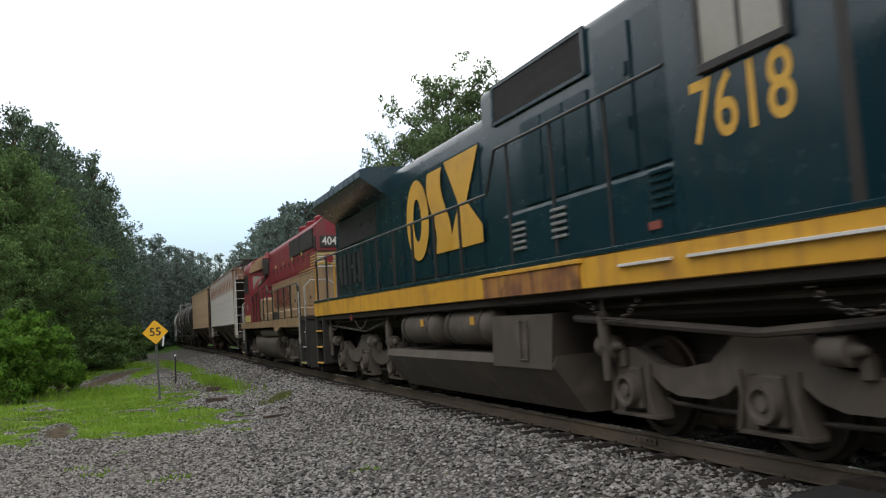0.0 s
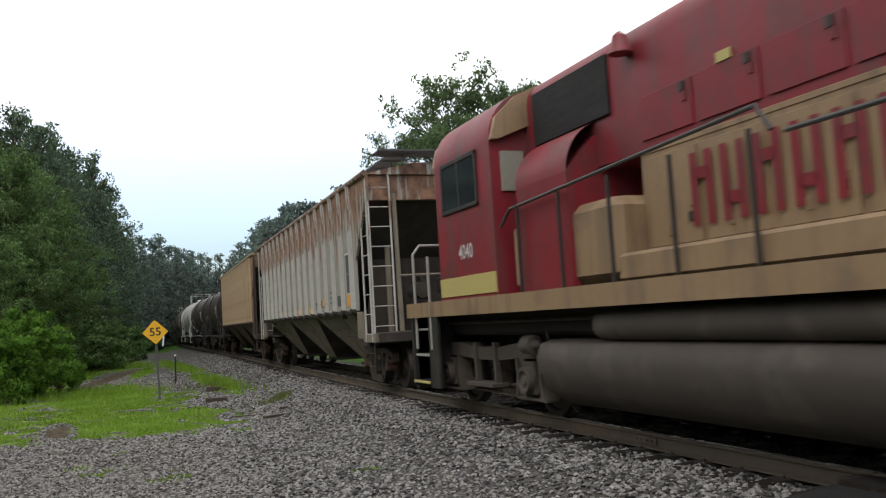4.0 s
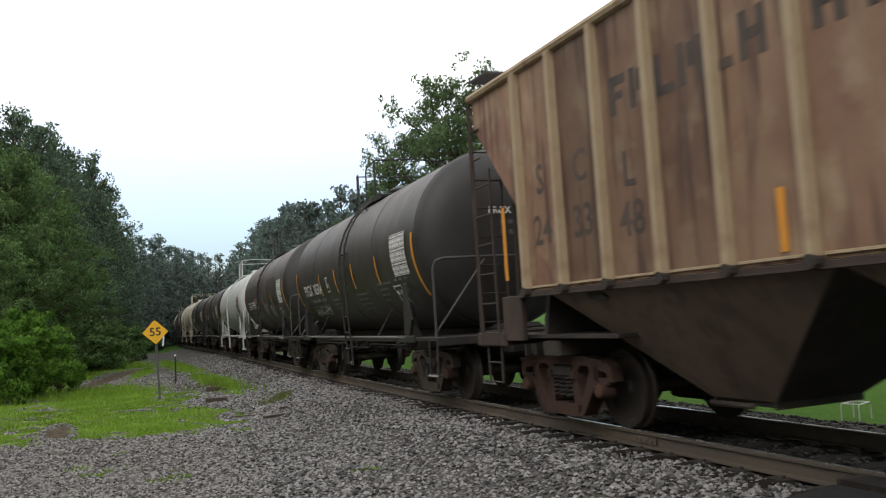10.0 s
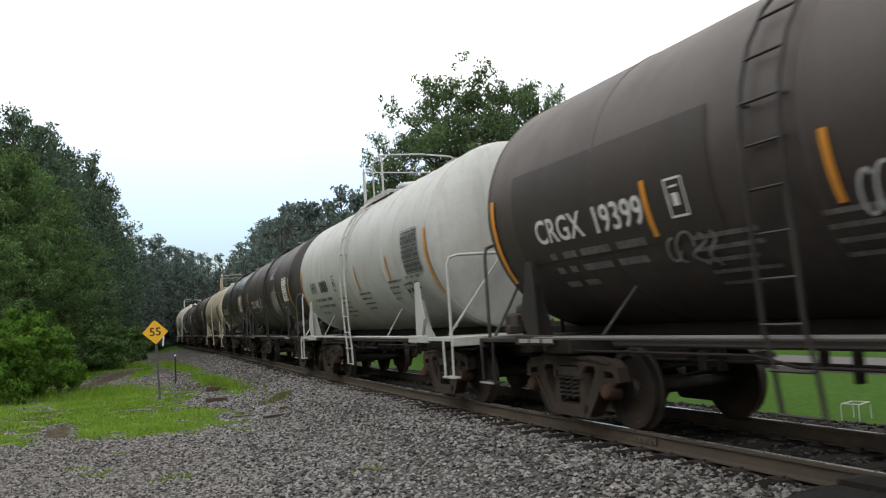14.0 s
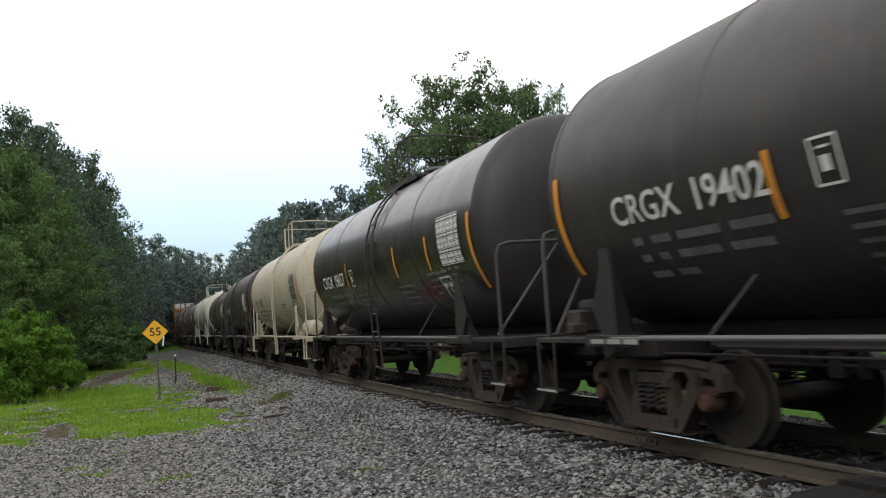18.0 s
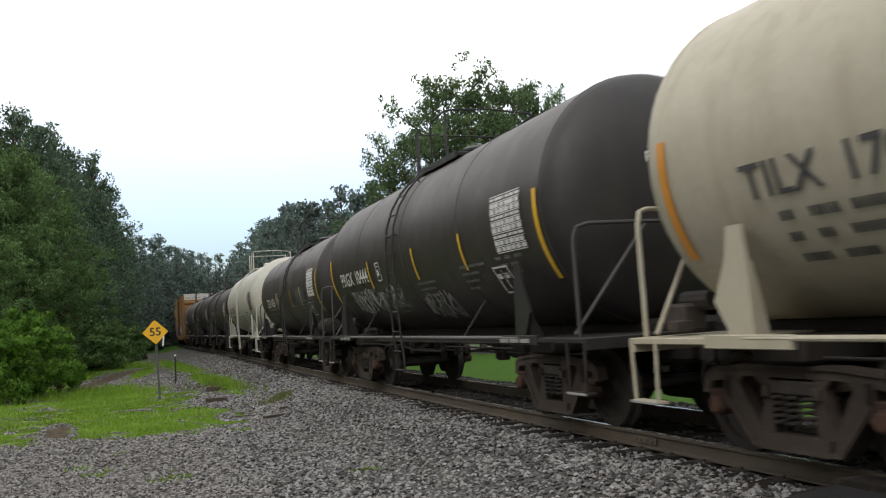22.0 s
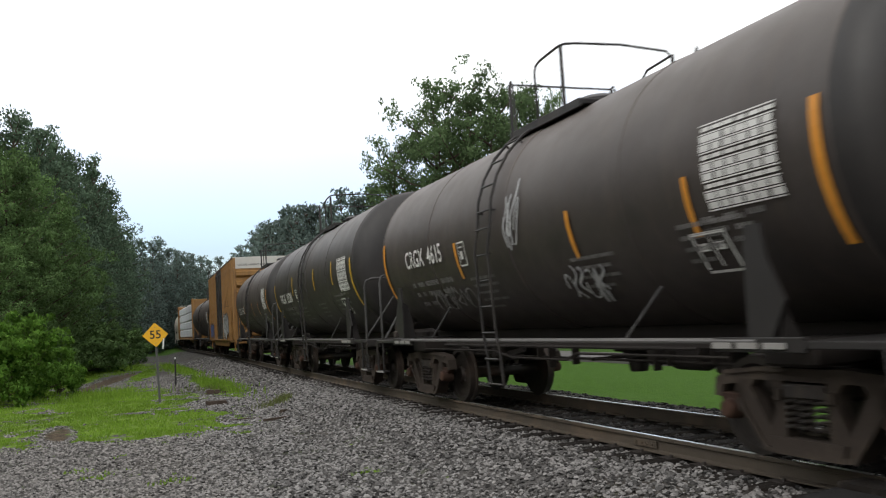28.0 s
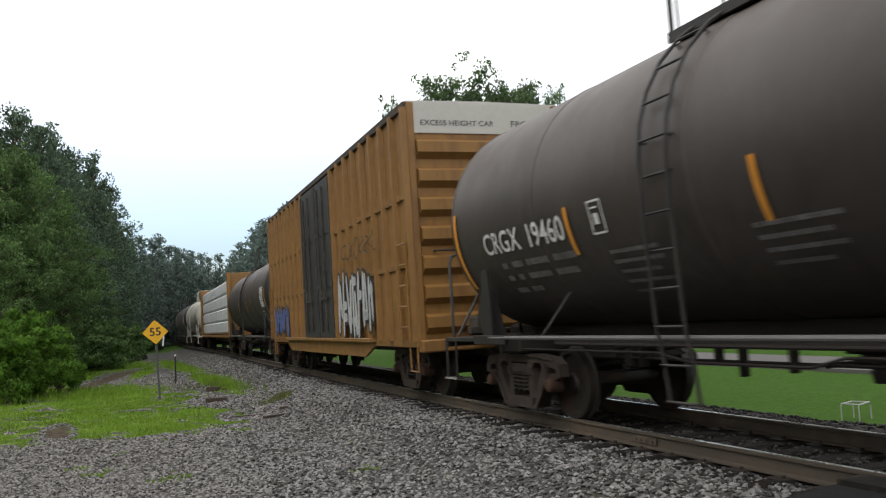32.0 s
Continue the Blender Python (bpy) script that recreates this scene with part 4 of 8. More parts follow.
        part("railing_post", lambda: Geo().tube([(0, 0, top - 0.17), (0, 0, top + 0.66)], 0.026, 8), rail_paint, car, at=pose(deck + 0.79, y, 0), key=("rpost2", top))
    part("cross_rail", lambda: Geo().tube([(-0.72, -0.86, top + 0.60), (-0.71, 0.86, top + 0.60)], 0.016, 6), rail_paint, car, at=pose(deck, 0, 0), key=("crossrail", top))
    part("hoop_rail", lambda: Geo().tube([(0.07, -0.86, top - 0.16), (0.05, -0.86, top + 0.54), (0.09, -0.86, top + 0.62), (0.20, -0.86, top + 0.66), (0.70, -0.86, top + 0.69), (0.80, -0.82, top + 0.70), (0.86, -0.70, top + 0.70),
                                          (0.87, 0.0, top + 0.72), (0.88, 0.70, top + 0.67), (0.80, 0.83, top + 0.64), (0.20, 0.86, top + 0.62), (0.07, 0.86, top + 0.52), (0.07, 0.86, top - 0.16)], 0.018, 6),
         rail_paint, car, "bent tube hoop", at=pose(deck, 0, 0), key=("hooprail", top))
    part("vent_valve", lambda: Geo().lathe([(-0.05, 0.001), (-0.05, 0.045), (0.10, 0.04), (0.20, 0.014), (0.21, 0.001)], "z", (0, 0, top), 10), fp, car, at=pose(deck + 2.35, 0, 0), key=("vent", radius))
    part("centre_sill", lambda: Geo().span(-B + 1.0, B - 1.0, -0.34, 0.34, 0.90, 1.22).span(-B + 0.9, B - 0.9, -1.0, -0.92, 0.98, 1.08), dark, car, key=("csill", length))
    part("brake_rod", lambda: Geo().tube([(-B + 1, -0.62, 0.80), (B - 1, -0.62, 0.80)], 0.018, 6).tube([(-B + 1, 0.5, 0.86), (B - 1, 0.5, 0.86)], 0.03, 6).tube([(-B + 1.2, -1.15, 0.99), (B - 1.2, -1.15, 0.99)], 0.022, 6), dark, car, key=("rod", length))
    part("bottom_outlet", lambda: Geo().lathe([(0.60, 0.001), (0.60, 0.11), (0.68, 0.13), (0.74, 0.12), (0.78, 0.20), (0.90, 0.20), (1.25, 0.28)], "z", (0.3, 0, 0), 14).span(0.05, 0.55, -0.2, 0.2, 0.86, 0.92).tube([(0.3, -0.7, 0.80), (0.3, 0.7, 0.80)], 0.025, 6), dark, car, at=pose(deck + 0.4, 0, 0), key="outlet")
    for x, z in ((-2.7, 0.80), (-2.2, 0.70), (-0.9, 0.78), (-0.55, 0.66), (0.1, 0.72), (1.9, 0.70), (2.15, 0.76), (2.9, 0.80)):
        part("hanger", lambda: Geo().span(-0.022, 0.022, -0.68, -0.58, z, 1.06), dark, car, at=pose(x, 0, 0), key=("hang", z))
    part("brake_lever", lambda: Geo().prism([(-0.5, 0.80), (0.42, 0.92), (0.5, 0.86), (-0.45, 0.73)], -0.60, -0.57).box(-0.5, -0.58, 0.80, 0.16, 0.12, 0.22), dark, car, at=pose(-2.0, 0, 0), key="lever")
    part("brake_rigging", lambda: Geo().lathe([(-0.28, 0.001), (-0.28, 0.13), (0.22, 0.13), (0.26, 0.06), (0.26, 0.001)], "x", (2.2, -0.35, 0.82), 14).box(2.75, -0.3, 0.80, 0.24, 0.3, 0.26).box(1.55, -0.3, 0.84, 0.3, 0.26, 0.2), dark, car, key="rigging")
    if mark in ("CRGX 6326", "CRGX 19402", "TILX 170375"):
        part("brake_reservoir", lambda: Geo().lathe([(-0.55, 0.001), (-0.55, 0.12), (-0.48, 0.22), (0.48, 0.22), (0.55, 0.12), (0.55, 0.001)], "x", (hl - 0.02, -1.16, 1.34), 18), fp if style == "b" else dark, car, key=("res", length))
    part("hand_brake", lambda: Geo().lathe([(-0.02, 0.24), (0.0, 0.27), (0.02, 0.24), (0.0, 0.21), (-0.02, 0.24)], "x", (0, 0, 1.95), 18).tube([(0, -0.24, 1.95), (0, 0.24, 1.95)], 0.012, 5).tube([(0, 0, 1.71), (0, 0, 2.19)], 0.012, 5).box(0.1, 0, 1.9, 0.16, 0.22, 0.3).tube([(0.1, 0, 1.75), (0.1, 0, 1.08)], 0.03, 6), M["iron"], car, "hand-brake wheel", at=pose(-E + 0.12, -0.35, 0), key="handbrake")
    part("train_line", lambda: Geo().tube([(-B + 0.6, -1.30, 0.93), (-1.0, -1.30, 0.93), (-0.6, -1.22, 0.84), (0.9, -1.22, 0.84), (1.3, -1.30, 0.93), (B - 0.6, -1.30, 0.93)], 0.016, 6), dark, car, key=("trainline", length))
    part("brake_valve", lambda: Geo().box(0, 0, 0, 0.3, 0.3, 0.28).lathe([(-0.2, 0.001), (-0.2, 0.1), (0.2, 0.1), (0.2, 0.001)], "x", (0.1, 0.1, 0.16), 10).box(0.12, -0.16, -0.08, 0.12, 0.2, 0.12), M["iron"], car, at=pose(-E + 0.2, -1.0, 1.26), key="valve")
    # markings
    R = radius + 0.019
    if mark.endswith("_"):
        # the figures cannot be read: bars in their place
        v, f = letters(mark[:-1], 0.40, 0.75)
        g = on_tank(Geo(), v, f, -3.85, 2.34, R, zc)
        for k in range(5):
            v, f = bar(0.11, 0.28)
            on_tank(g, v, f, -3.05 + k * 0.17, 2.34, R, zc)
        part("car_number", g, M[marking], car, "stencilled car number", smooth=0)
    elif mark:
        words = mark.split()
        n0, wide, nz = number
        sizes = [letters(w, 0.41, 1.0) for w in words]
        spans = [max(a for a, b in v) - min(a for a, b in v) for v, f in sizes]
        k = wide / (sum(spans) + 0.24)
        u = n0
        for (v, f), span_x, nm in zip(sizes, spans, ("owner_mark", "car_number")):
            v = [((a + span_x / 2) * k, b) for a, b in v]
            part(nm, on_tank(Geo(), v, f, u, nz, R, zc), M[marking], car, "white stencilled mark" if marking == "stencil" else "dark stencilled mark", smooth=0)
            u += (span_x + 0.24) * k

        def on_head(v, f, y, z):
            return Geo().add([(hl + 0.055 + 0.46 * max(0.0, 1 - (((y + a) ** 2 + (z + b) ** 2) / radius ** 2) ** 1.2) ** 0.6, y + a, zc + z + b) for a, b in v], f)
        v, f = letters(mark, 0.17, 0.95)
        part("end_number", on_head(v, f, 0.05, 0.42), M[marking], car, smooth=0)
        for i in range(2):
            v, f = letters("IIII  IIIII  III", 0.10, 1.0)
            part("end_data", on_head(v, f, 0.02, 0.22 - 0.17 * i), M["stencil_dim" if marking == "stencil" else "stencil_dark"], car, smooth=0)["kind"] = "stuff"
    g = Geo()
    dim = "stencil_dim" if marking == "stencil" else "stencil_dark"

    def lines(x, z, widths, h=0.045, gap=0.105):
        for i, w in enumerate(widths):
            u = x
            for ww in (w if isinstance(w, tuple) else (w,)):
                for c in range(max(1, int(ww / (h * 0.85)))):
                    v, f = bar(h * r.uniform(0.45, 0.68), h)
                    on_tank(g, v, f, u + (c + 0.5) * h * 0.85, z - i * gap, R, zc)
                u += ww + 0.09
    lines(-4.1, 2.03, [(0.2, 0.3, 0.62, 0.55), (0.2, 0.2, 0.62, 0.55), (0.32, 0.36)], 0.085, 0.165)
    lines(-1.55, 1.98, [0.85, 0.85, 0.7, 0.85, 0.5])
    if len(strips) > 1:
        lines(strips[-2] - 0.22, 2.0, [0.95, 0.80, 0.85, 0.62])
        lines(strips[-1] - 0.28, 2.12, [0.95, 0.62, 0.5, 0.35])
    else:
        lines(1.05, 1.98, [0.75, 0.7, 0.75, 0.6, 0.7])
    lines(hl - 1.55, 2.14, [(0.2, 0.2, 0.25), (0.3, 0.25), (0.2, 0.35)], 0.05, 0.1)
    part("data_block", g, M[dim], car, "rows of small stencilled writing", smooth=0)["kind"] = "stuff"
    g = Geo()
    for i in range(9):
        for j in range(6):
            v, f = bar(0.135 if (i + j) % 3 else 0.11, 0.055 if i % 3 else 0.035)
            on_tank(g, v, f, hl - 1.32 + j * 0.150 + r.uniform(-0.01, 0.01), 2.90 - i * 0.082, R, zc)
    for i in range(10):
        v, f = bar(0.90, 0.012)
        on_tank(g, v, f, hl - 0.945, 2.94 - i * 0.082, R, zc)
    part("test_table", g, M["stencil" if marking == "stencil" else "stencil_dark"], car, "stencilled table of test dates", smooth=0)["kind"] = "stuff"
    g = Geo()
    for w, h, dx, dz in ((0.25, 0.022, 0, 0.17), (0.25, 0.022, 0, -0.17), (0.022, 0.36, -0.12, 0), (0.022, 0.36, 0.12, 0), (0.09, 0.12, 0, -0.02), (0.12, 0.02, 0, 0.1)):
        v, f = bar(w, h)
        on_tank(g, v, f, (-1.55 if mark else -1.95) + dx, 2.36 + dz, R, zc)
    part("class_frame", g, M["stencil" if marking == "stencil" else "stencil_dark"], car, smooth=0)
    g = Geo()
    for w, h, dx, dz in ((0.46, 0.03, 0, 0.17), (0.46, 0.03, 0, -0.17), (0.03, 0.36, -0.22, 0), (0.03, 0.36, 0.22, 0), (0.02, 0.3, 0, 0), (0.12, 0.08, -0.11, 0.05), (0.12, 0.08, 0.11, 0.05)):
        v, f = bar(w, h)
        on_tank(g, v, f, hl - 1.55 + dx, 1.86 + dz, R, zc)
    part("placard_frame", g, M["stencil" if marking == "stencil" else "stencil_dark"], car, smooth=0)
    g = Geo()
    for x in strips:
        z = strip_z
        v, f = bar(0.075, 0.56, 6)
        part("reflector_strip", on_tank(Geo(), v, f, x, z, R, zc), M[tape], car, smooth=0)
    for x in (hl - 0.10, -hl + 0.10):
        v, f = bar(0.10, 1.15, 10)
        part("reflector_strip", on_tank(Geo(), v, f, x, 2.30, R, zc), M[tape], car, smooth=0)
    if patches:
        for x, z, w, h, tone in ((-2.9, 2.52, 3.7, 1.15, "patch_dark"), (2.5, 2.62, 2.2, 1.0, "patch_dark")) + (((2.65, 2.28, 1.3, 0.42, "patch_grey"), (-1.0, 2.1, 0.7, 0.5, "patch_grey")) if seed == 12 else ()):
            v, f = bar(w, h, 24)
            part("paint_patch", on_tank(Geo(), v, f, x, z, radius + (0.008 if tone == "patch_dark" else 0.012), zc), M[tone], car, "painted-over patch", smooth=60)
    for i, (x, z, w, h, n, paint2) in enumerate(spray or ()):
        v, f = scrawl(seed * 7 + i, w, h, n, 0.028)
        part("graffiti", on_tank(Geo(), v, f, x, z, R + 0.004, zc), M[paint2], car, "sprayed graffiti loops", smooth=0)["kind"] = "stuff"
    MOVING.append((car, where, B))
    return car


# ---------------------------------------------------------------- covered hopper car
def hopper_car(where, paint, trim, label, grey, seed):
    car = thing("hopper_car", label, "hopper car", "freight train")
    r = random.Random(seed)
    zt, zb, W = 4.42, 1.66, 1.49
    outline = [(-8.1, zt), (-8.1, 4.0), (-6.95, 2.72), (-6.95, zb), (6.95, zb), (6.95, 2.72), (8.1, 4.0), (8.1, zt)]
    for side in (-1, 1):
        part("side_sheet", lambda: Geo().prism(outline, -W, -W + 0.05), M[paint], car, at=flip(1, side), key="hsheet")
        part("side_sill", lambda: Geo().span(-7.0, 7.0, -W - 0.03, -W + 0.06, zb - 0.07, zb - 0.005).span(-7.0, 7.0, -W - 0.05, -W + 0.02, zb - 0.07, zb - 0.055), M["underframe" if grey else "hopper_dark"], car, at=flip(1, side), key="hsill")
        part("top_chord", lambda: Geo().tube([(-8.15, -W - 0.02, zt), (8.15, -W - 0.02, zt)], 0.06, 8), M[trim], car, at=flip(1, side), key="hchord")
        for k in range(16):
            x = -6.75 + k * 0.9
            part("side_rib", lambda: Geo().hull([(-0.06, 0.03, zb), (-0.04, -0.095, zb), (0.04, -0.095, zb), (0.06, 0.03, zb)], [(-0.06, 0.03, zt - 0.04), (-0.04, -0.095, zt - 0.04), (0.04, -0.095, zt - 0.04), (0.06, 0.03, zt - 0.04)]),
                 M[trim], car, at=pose(x, side * W, 0, 0, 0, 0 if side < 0 else 180), key="hrib")
            part("rib_foot", lambda: Geo().lathe([(-0.11, 0.001), (-0.11, 0.06), (0.0, 0.07)], "y", (0, 0, zb - 0.01), 10), M["hopper_shade"], car, at=pose(x, side * W, 0, 0, 0, 0 if side < 0 else 180), key="hfoot")
        for k in range(15):
            g = Geo().span(-0.385, 0.385, -0.012, 0.004, zb + 0.03, zt - 0.05)
            g.v = [(x + 0.9 * (k - 7), y, z) for x, y, z in g.v]
            part("side_panel", g, M[paint], car, at=pose(0, side * W, 0, 0, 0, 0 if side < 0 else 180), key=("hpanel", k))
            part("panel_lip", lambda: Geo().span(-0.385, 0.385, -0.03, -0.012, zb + 0.03, zb + 0.055), M[trim], car, at=pose(0.9 * (k - 7), side * W, 0, 0, 0, 0 if side < 0 else 180), key="hlip")
    # roof: low arch with a trough hatch and running boards
    def roof():
        g = Geo()
        pts = [(-W - 0.02 + (2 * W + 0.04) * k / 12, zt - 0.03 + 0.26 * math.sin(math.pi * k / 12)) for k in range(13)]
        g.prism(pts, -8.15, 8.15, "yz")
        return g
    part("roof", roof, M[trim], car, key="hroof")
    part("roof_hatch", lambda: Geo().span(-7.4, 7.4, -0.32, 0.32, zt + 0.18, zt + 0.36), M[trim], car, key="hhatch")

    def boards():
        g = Geo()
        for y in (-0.75, 0.75):
            for k in range(7):
                g.span(-8.4, 8.4, y - 0.22 + k * 0.065, y - 0.19 + k * 0.065, zt + 0.36, zt + 0.40)
            for k in range(22):
                g.span(-8.4 + k * 0.8, -8.36 + k * 0.8, y - 0.24, y + 0.24, zt + 0.33, zt + 0.36)
                g.tube([(-8.4 + k * 0.8, y, zt + 0.12), (-8.4 + k * 0.8, y, zt + 0.34)], 0.015, 5)
        for x in (-8.3, 8.3):
            for k in range(8):
                g.span(x - 0.3 + k * 0.08, x - 0.27 + k * 0.08, -1.3, 1.3, zt + 0.36, zt + 0.40)
        return g
    part("running_board", boards, M["handrail_dark"], car, "steel grating walkway", key="hboards")
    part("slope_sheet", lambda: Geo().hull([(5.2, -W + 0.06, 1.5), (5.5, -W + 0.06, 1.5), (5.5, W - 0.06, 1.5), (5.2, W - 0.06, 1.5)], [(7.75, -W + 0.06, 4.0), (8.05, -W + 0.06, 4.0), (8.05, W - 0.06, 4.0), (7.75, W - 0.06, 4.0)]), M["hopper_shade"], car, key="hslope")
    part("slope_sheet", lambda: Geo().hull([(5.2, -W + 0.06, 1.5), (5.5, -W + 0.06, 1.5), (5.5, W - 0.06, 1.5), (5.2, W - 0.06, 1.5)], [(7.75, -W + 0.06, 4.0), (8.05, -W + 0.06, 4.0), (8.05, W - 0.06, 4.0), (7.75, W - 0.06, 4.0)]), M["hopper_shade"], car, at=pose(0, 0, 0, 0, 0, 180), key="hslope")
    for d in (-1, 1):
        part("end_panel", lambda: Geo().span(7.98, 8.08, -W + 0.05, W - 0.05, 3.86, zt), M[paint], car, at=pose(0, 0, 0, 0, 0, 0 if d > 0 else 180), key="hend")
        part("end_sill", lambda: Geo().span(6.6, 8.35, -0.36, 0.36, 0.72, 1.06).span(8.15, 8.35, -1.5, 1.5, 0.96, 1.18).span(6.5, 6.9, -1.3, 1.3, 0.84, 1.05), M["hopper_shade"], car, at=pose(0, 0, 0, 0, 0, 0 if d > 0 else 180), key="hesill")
        part("end_frame", lambda: Geo().tube([(8.2, -0.9, 1.1), (8.1, -0.9, 4.0)], 0.05, 6).tube([(8.2, 0.9, 1.1), (8.1, 0.9, 4.0)], 0.05, 6).span(7.2, 7.3, -0.9, -0.8, 1.05, 3.0).span(7.2, 7.3, 0.8, 0.9, 1.05, 3.0).tube([(8.2, -0.9, 2.3), (8.2, 0.9, 2.3)], 0.03, 6), M["hopper_bin" if grey else "hopper_dark"], car, at=pose(0, 0, 0, 0, 0, 0 if d > 0 else 180), key="hefr")
        for side in (-1, 1):
            part("corner_plate", lambda: Geo().span(6.98, 7.5, -W - 0.03, -W + 0.05, 1.05, 1.62).span(7.45, 8.35, -W - 0.03, -W + 0.06, 0.98, 1.16), M["hopper_bin" if grey else "hopper_dark"], car, at=flip(d, side), key="hcorner")

            def lad():
                g = Geo()
                for x in (7.66, 8.16):
                    g.tube([(x, -W - 0.02, 1.0), (x, -W - 0.02, 4.3 if x > 8 else 3.35)], 0.021, 6)
                for k in range(8):
                    z = 1.15 + k * 0.40
                    g.tube([(7.66 if z < 3.3 else 7.92, -W - 0.02, z), (8.16, -W - 0.02, z)], 0.013, 6)
                for y in (-W, -W + 0.45):
                    g.tube([(8.26, y, 1.1), (8.26, y, 4.4)], 0.021, 6)
                for k in range(8):
                    g.tube([(8.26, -W, 1.3 + k * 0.40), (8.26, -W + 0.45, 1.3 + k * 0.40)], 0.013, 6)
                return g
            part("sill_step", lambda: Geo().tube([(7.70, -W + 0.02, 1.02), (7.72, -W + 0.02, 0.50), (8.10, -W + 0.02, 0.50), (8.12, -W + 0.02, 1.02)], 0.018, 6).tube([(7.71, -W + 0.02, 0.76), (8.11, -W + 0.02, 0.76)], 0.014, 6), M["iron"], car, at=flip(d, side), key="hstep")
            part("corner_ladder", lad, M["hopper_rib" if grey else "hopper_dark"], car, at=flip(d, side), key="hlad")
        # plates added to keep the gap between the cars dark
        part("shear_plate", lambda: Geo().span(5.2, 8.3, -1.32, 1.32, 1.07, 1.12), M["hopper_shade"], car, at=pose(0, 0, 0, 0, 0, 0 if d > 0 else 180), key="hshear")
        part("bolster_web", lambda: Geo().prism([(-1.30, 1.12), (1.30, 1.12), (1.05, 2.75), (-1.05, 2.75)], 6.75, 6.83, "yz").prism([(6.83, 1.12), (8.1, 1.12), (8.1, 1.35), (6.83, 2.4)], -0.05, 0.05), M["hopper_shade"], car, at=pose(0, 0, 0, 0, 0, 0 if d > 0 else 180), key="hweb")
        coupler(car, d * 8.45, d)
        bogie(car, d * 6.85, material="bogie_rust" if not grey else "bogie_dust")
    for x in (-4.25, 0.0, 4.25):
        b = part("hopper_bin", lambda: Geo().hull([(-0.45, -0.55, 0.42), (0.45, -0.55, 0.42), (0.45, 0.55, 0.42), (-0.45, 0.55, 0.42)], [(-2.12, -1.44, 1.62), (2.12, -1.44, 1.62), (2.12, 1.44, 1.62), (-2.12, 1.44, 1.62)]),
                 M["hopper_shade"], car, "grimy sloped bin darkened by painted shade", at=pose(x, 0, 0), key="hbin")
        for side in (-1, 1):
            part("bin_side", lambda: Geo().hull([(-0.44, -0.56, 0.43), (0.44, -0.56, 0.43), (0.44, -0.52, 0.43), (-0.44, -0.52, 0.43)], [(-2.10, -1.452, 1.615), (2.10, -1.452, 1.615), (2.10, -1.41, 1.615), (-2.10, -1.41, 1.615)]),
                 M["hopper_bin" if grey else "hopper_bin_brown"], b, "streaked outer bin sheet", at=flip(1, side), key="hbinside")
        part("discharge_gate", lambda: Geo().span(-0.40, 0.40, -0.50, 0.50, 0.36, 0.43).span(-0.44, -0.40, -0.56, 0.56, 0.35, 0.44).span(0.40, 0.44, -0.56, 0.56, 0.35, 0.44).tube([(-0.3, -0.7, 0.39), (0.3, -0.7, 0.39)], 0.03, 6), M["iron"], b, key="hgate")
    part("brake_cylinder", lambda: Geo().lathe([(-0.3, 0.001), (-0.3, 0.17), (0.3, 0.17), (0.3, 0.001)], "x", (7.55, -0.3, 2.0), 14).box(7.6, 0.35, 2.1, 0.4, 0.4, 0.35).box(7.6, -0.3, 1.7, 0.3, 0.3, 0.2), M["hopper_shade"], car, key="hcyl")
    y = -W - 0.016
    if grey:
        g, tapes, dark = Geo(), Geo(), Geo()
        for text, x, z in (("SM", -5.4, 2.97), ("W", -4.5, 2.98), ("83", -5.4, 2.42), ("02", -4.5, 2.43), ("86", -3.6, 2.44)):
            v, f = letters(text, 0.50, 0.80)
            part("car_number" if text.isdigit() else "owner_mark", on_side(Geo(), v, f, x, z, y), M["stencil_dark"], car, "dark stencilled figures", smooth=0)
        for x, z, w, h in ((-6.3, 2.16, 0.42, 0.20), (-2.8, 1.82, 0.40, 0.13), (-0.05, 1.80, 0.42, 0.13), (1.78, 1.80, 0.42, 0.13), (3.6, 1.94, 0.45, 0.14), (6.31, 1.90, 0.46, 0.27)):
            v, f = bar(w, h)
            part("reflector_panel", on_side(Geo(), v, f, x, z, y), M["orange_tape"], car, "orange reflective panel", smooth=0)
        for x, z, w, h in ((6.30, 2.27, 0.37, 0.42), (6.30, 2.70, 0.37, 0.42), (5.43, 1.92, 0.60, 0.24)):
            v, f = bar(w, h)
            part("data_panel", on_side(Geo(), v, f, x, z, y), M["stencil_dark"], car, "dark data panel", smooth=0)
        v, f = bar(0.46, 0.94)
        part("panel_frame", on_side(Geo(), v, f, 6.30, 2.485, y + 0.003), M["white_paint"], car, "white border of the data panels", smooth=0)
        small = Geo()
        for x0, z0 in ((-5.4, 2.05), (-4.5, 2.05), (-3.6, 2.0), (4.5, 2.15), (2.7, 1.95), (-0.9, 1.98)):
            for k in range(3):
                v, f = bar(r.uniform(0.3, 0.45), 0.03)
                on_side(small, v, f, x0, z0 - k * 0.12, y)
        part("data_block", small, M["patch_grey"], car, "faded rows of small writing", smooth=0)["kind"] = "stuff"
        for i, (x, z, w, h) in enumerate(((3.1, 1.92, 1.0, 0.2), (-3.2, 2.0, 0.6, 0.25))):
            v, f = scrawl(40 + i, w, h, 6, 0.02)
            part("graffiti", on_side(Geo(), v, f, x, z, y), M["spray_black"], car, "thin black sprayed scrawl", smooth=0)["kind"] = "stuff"
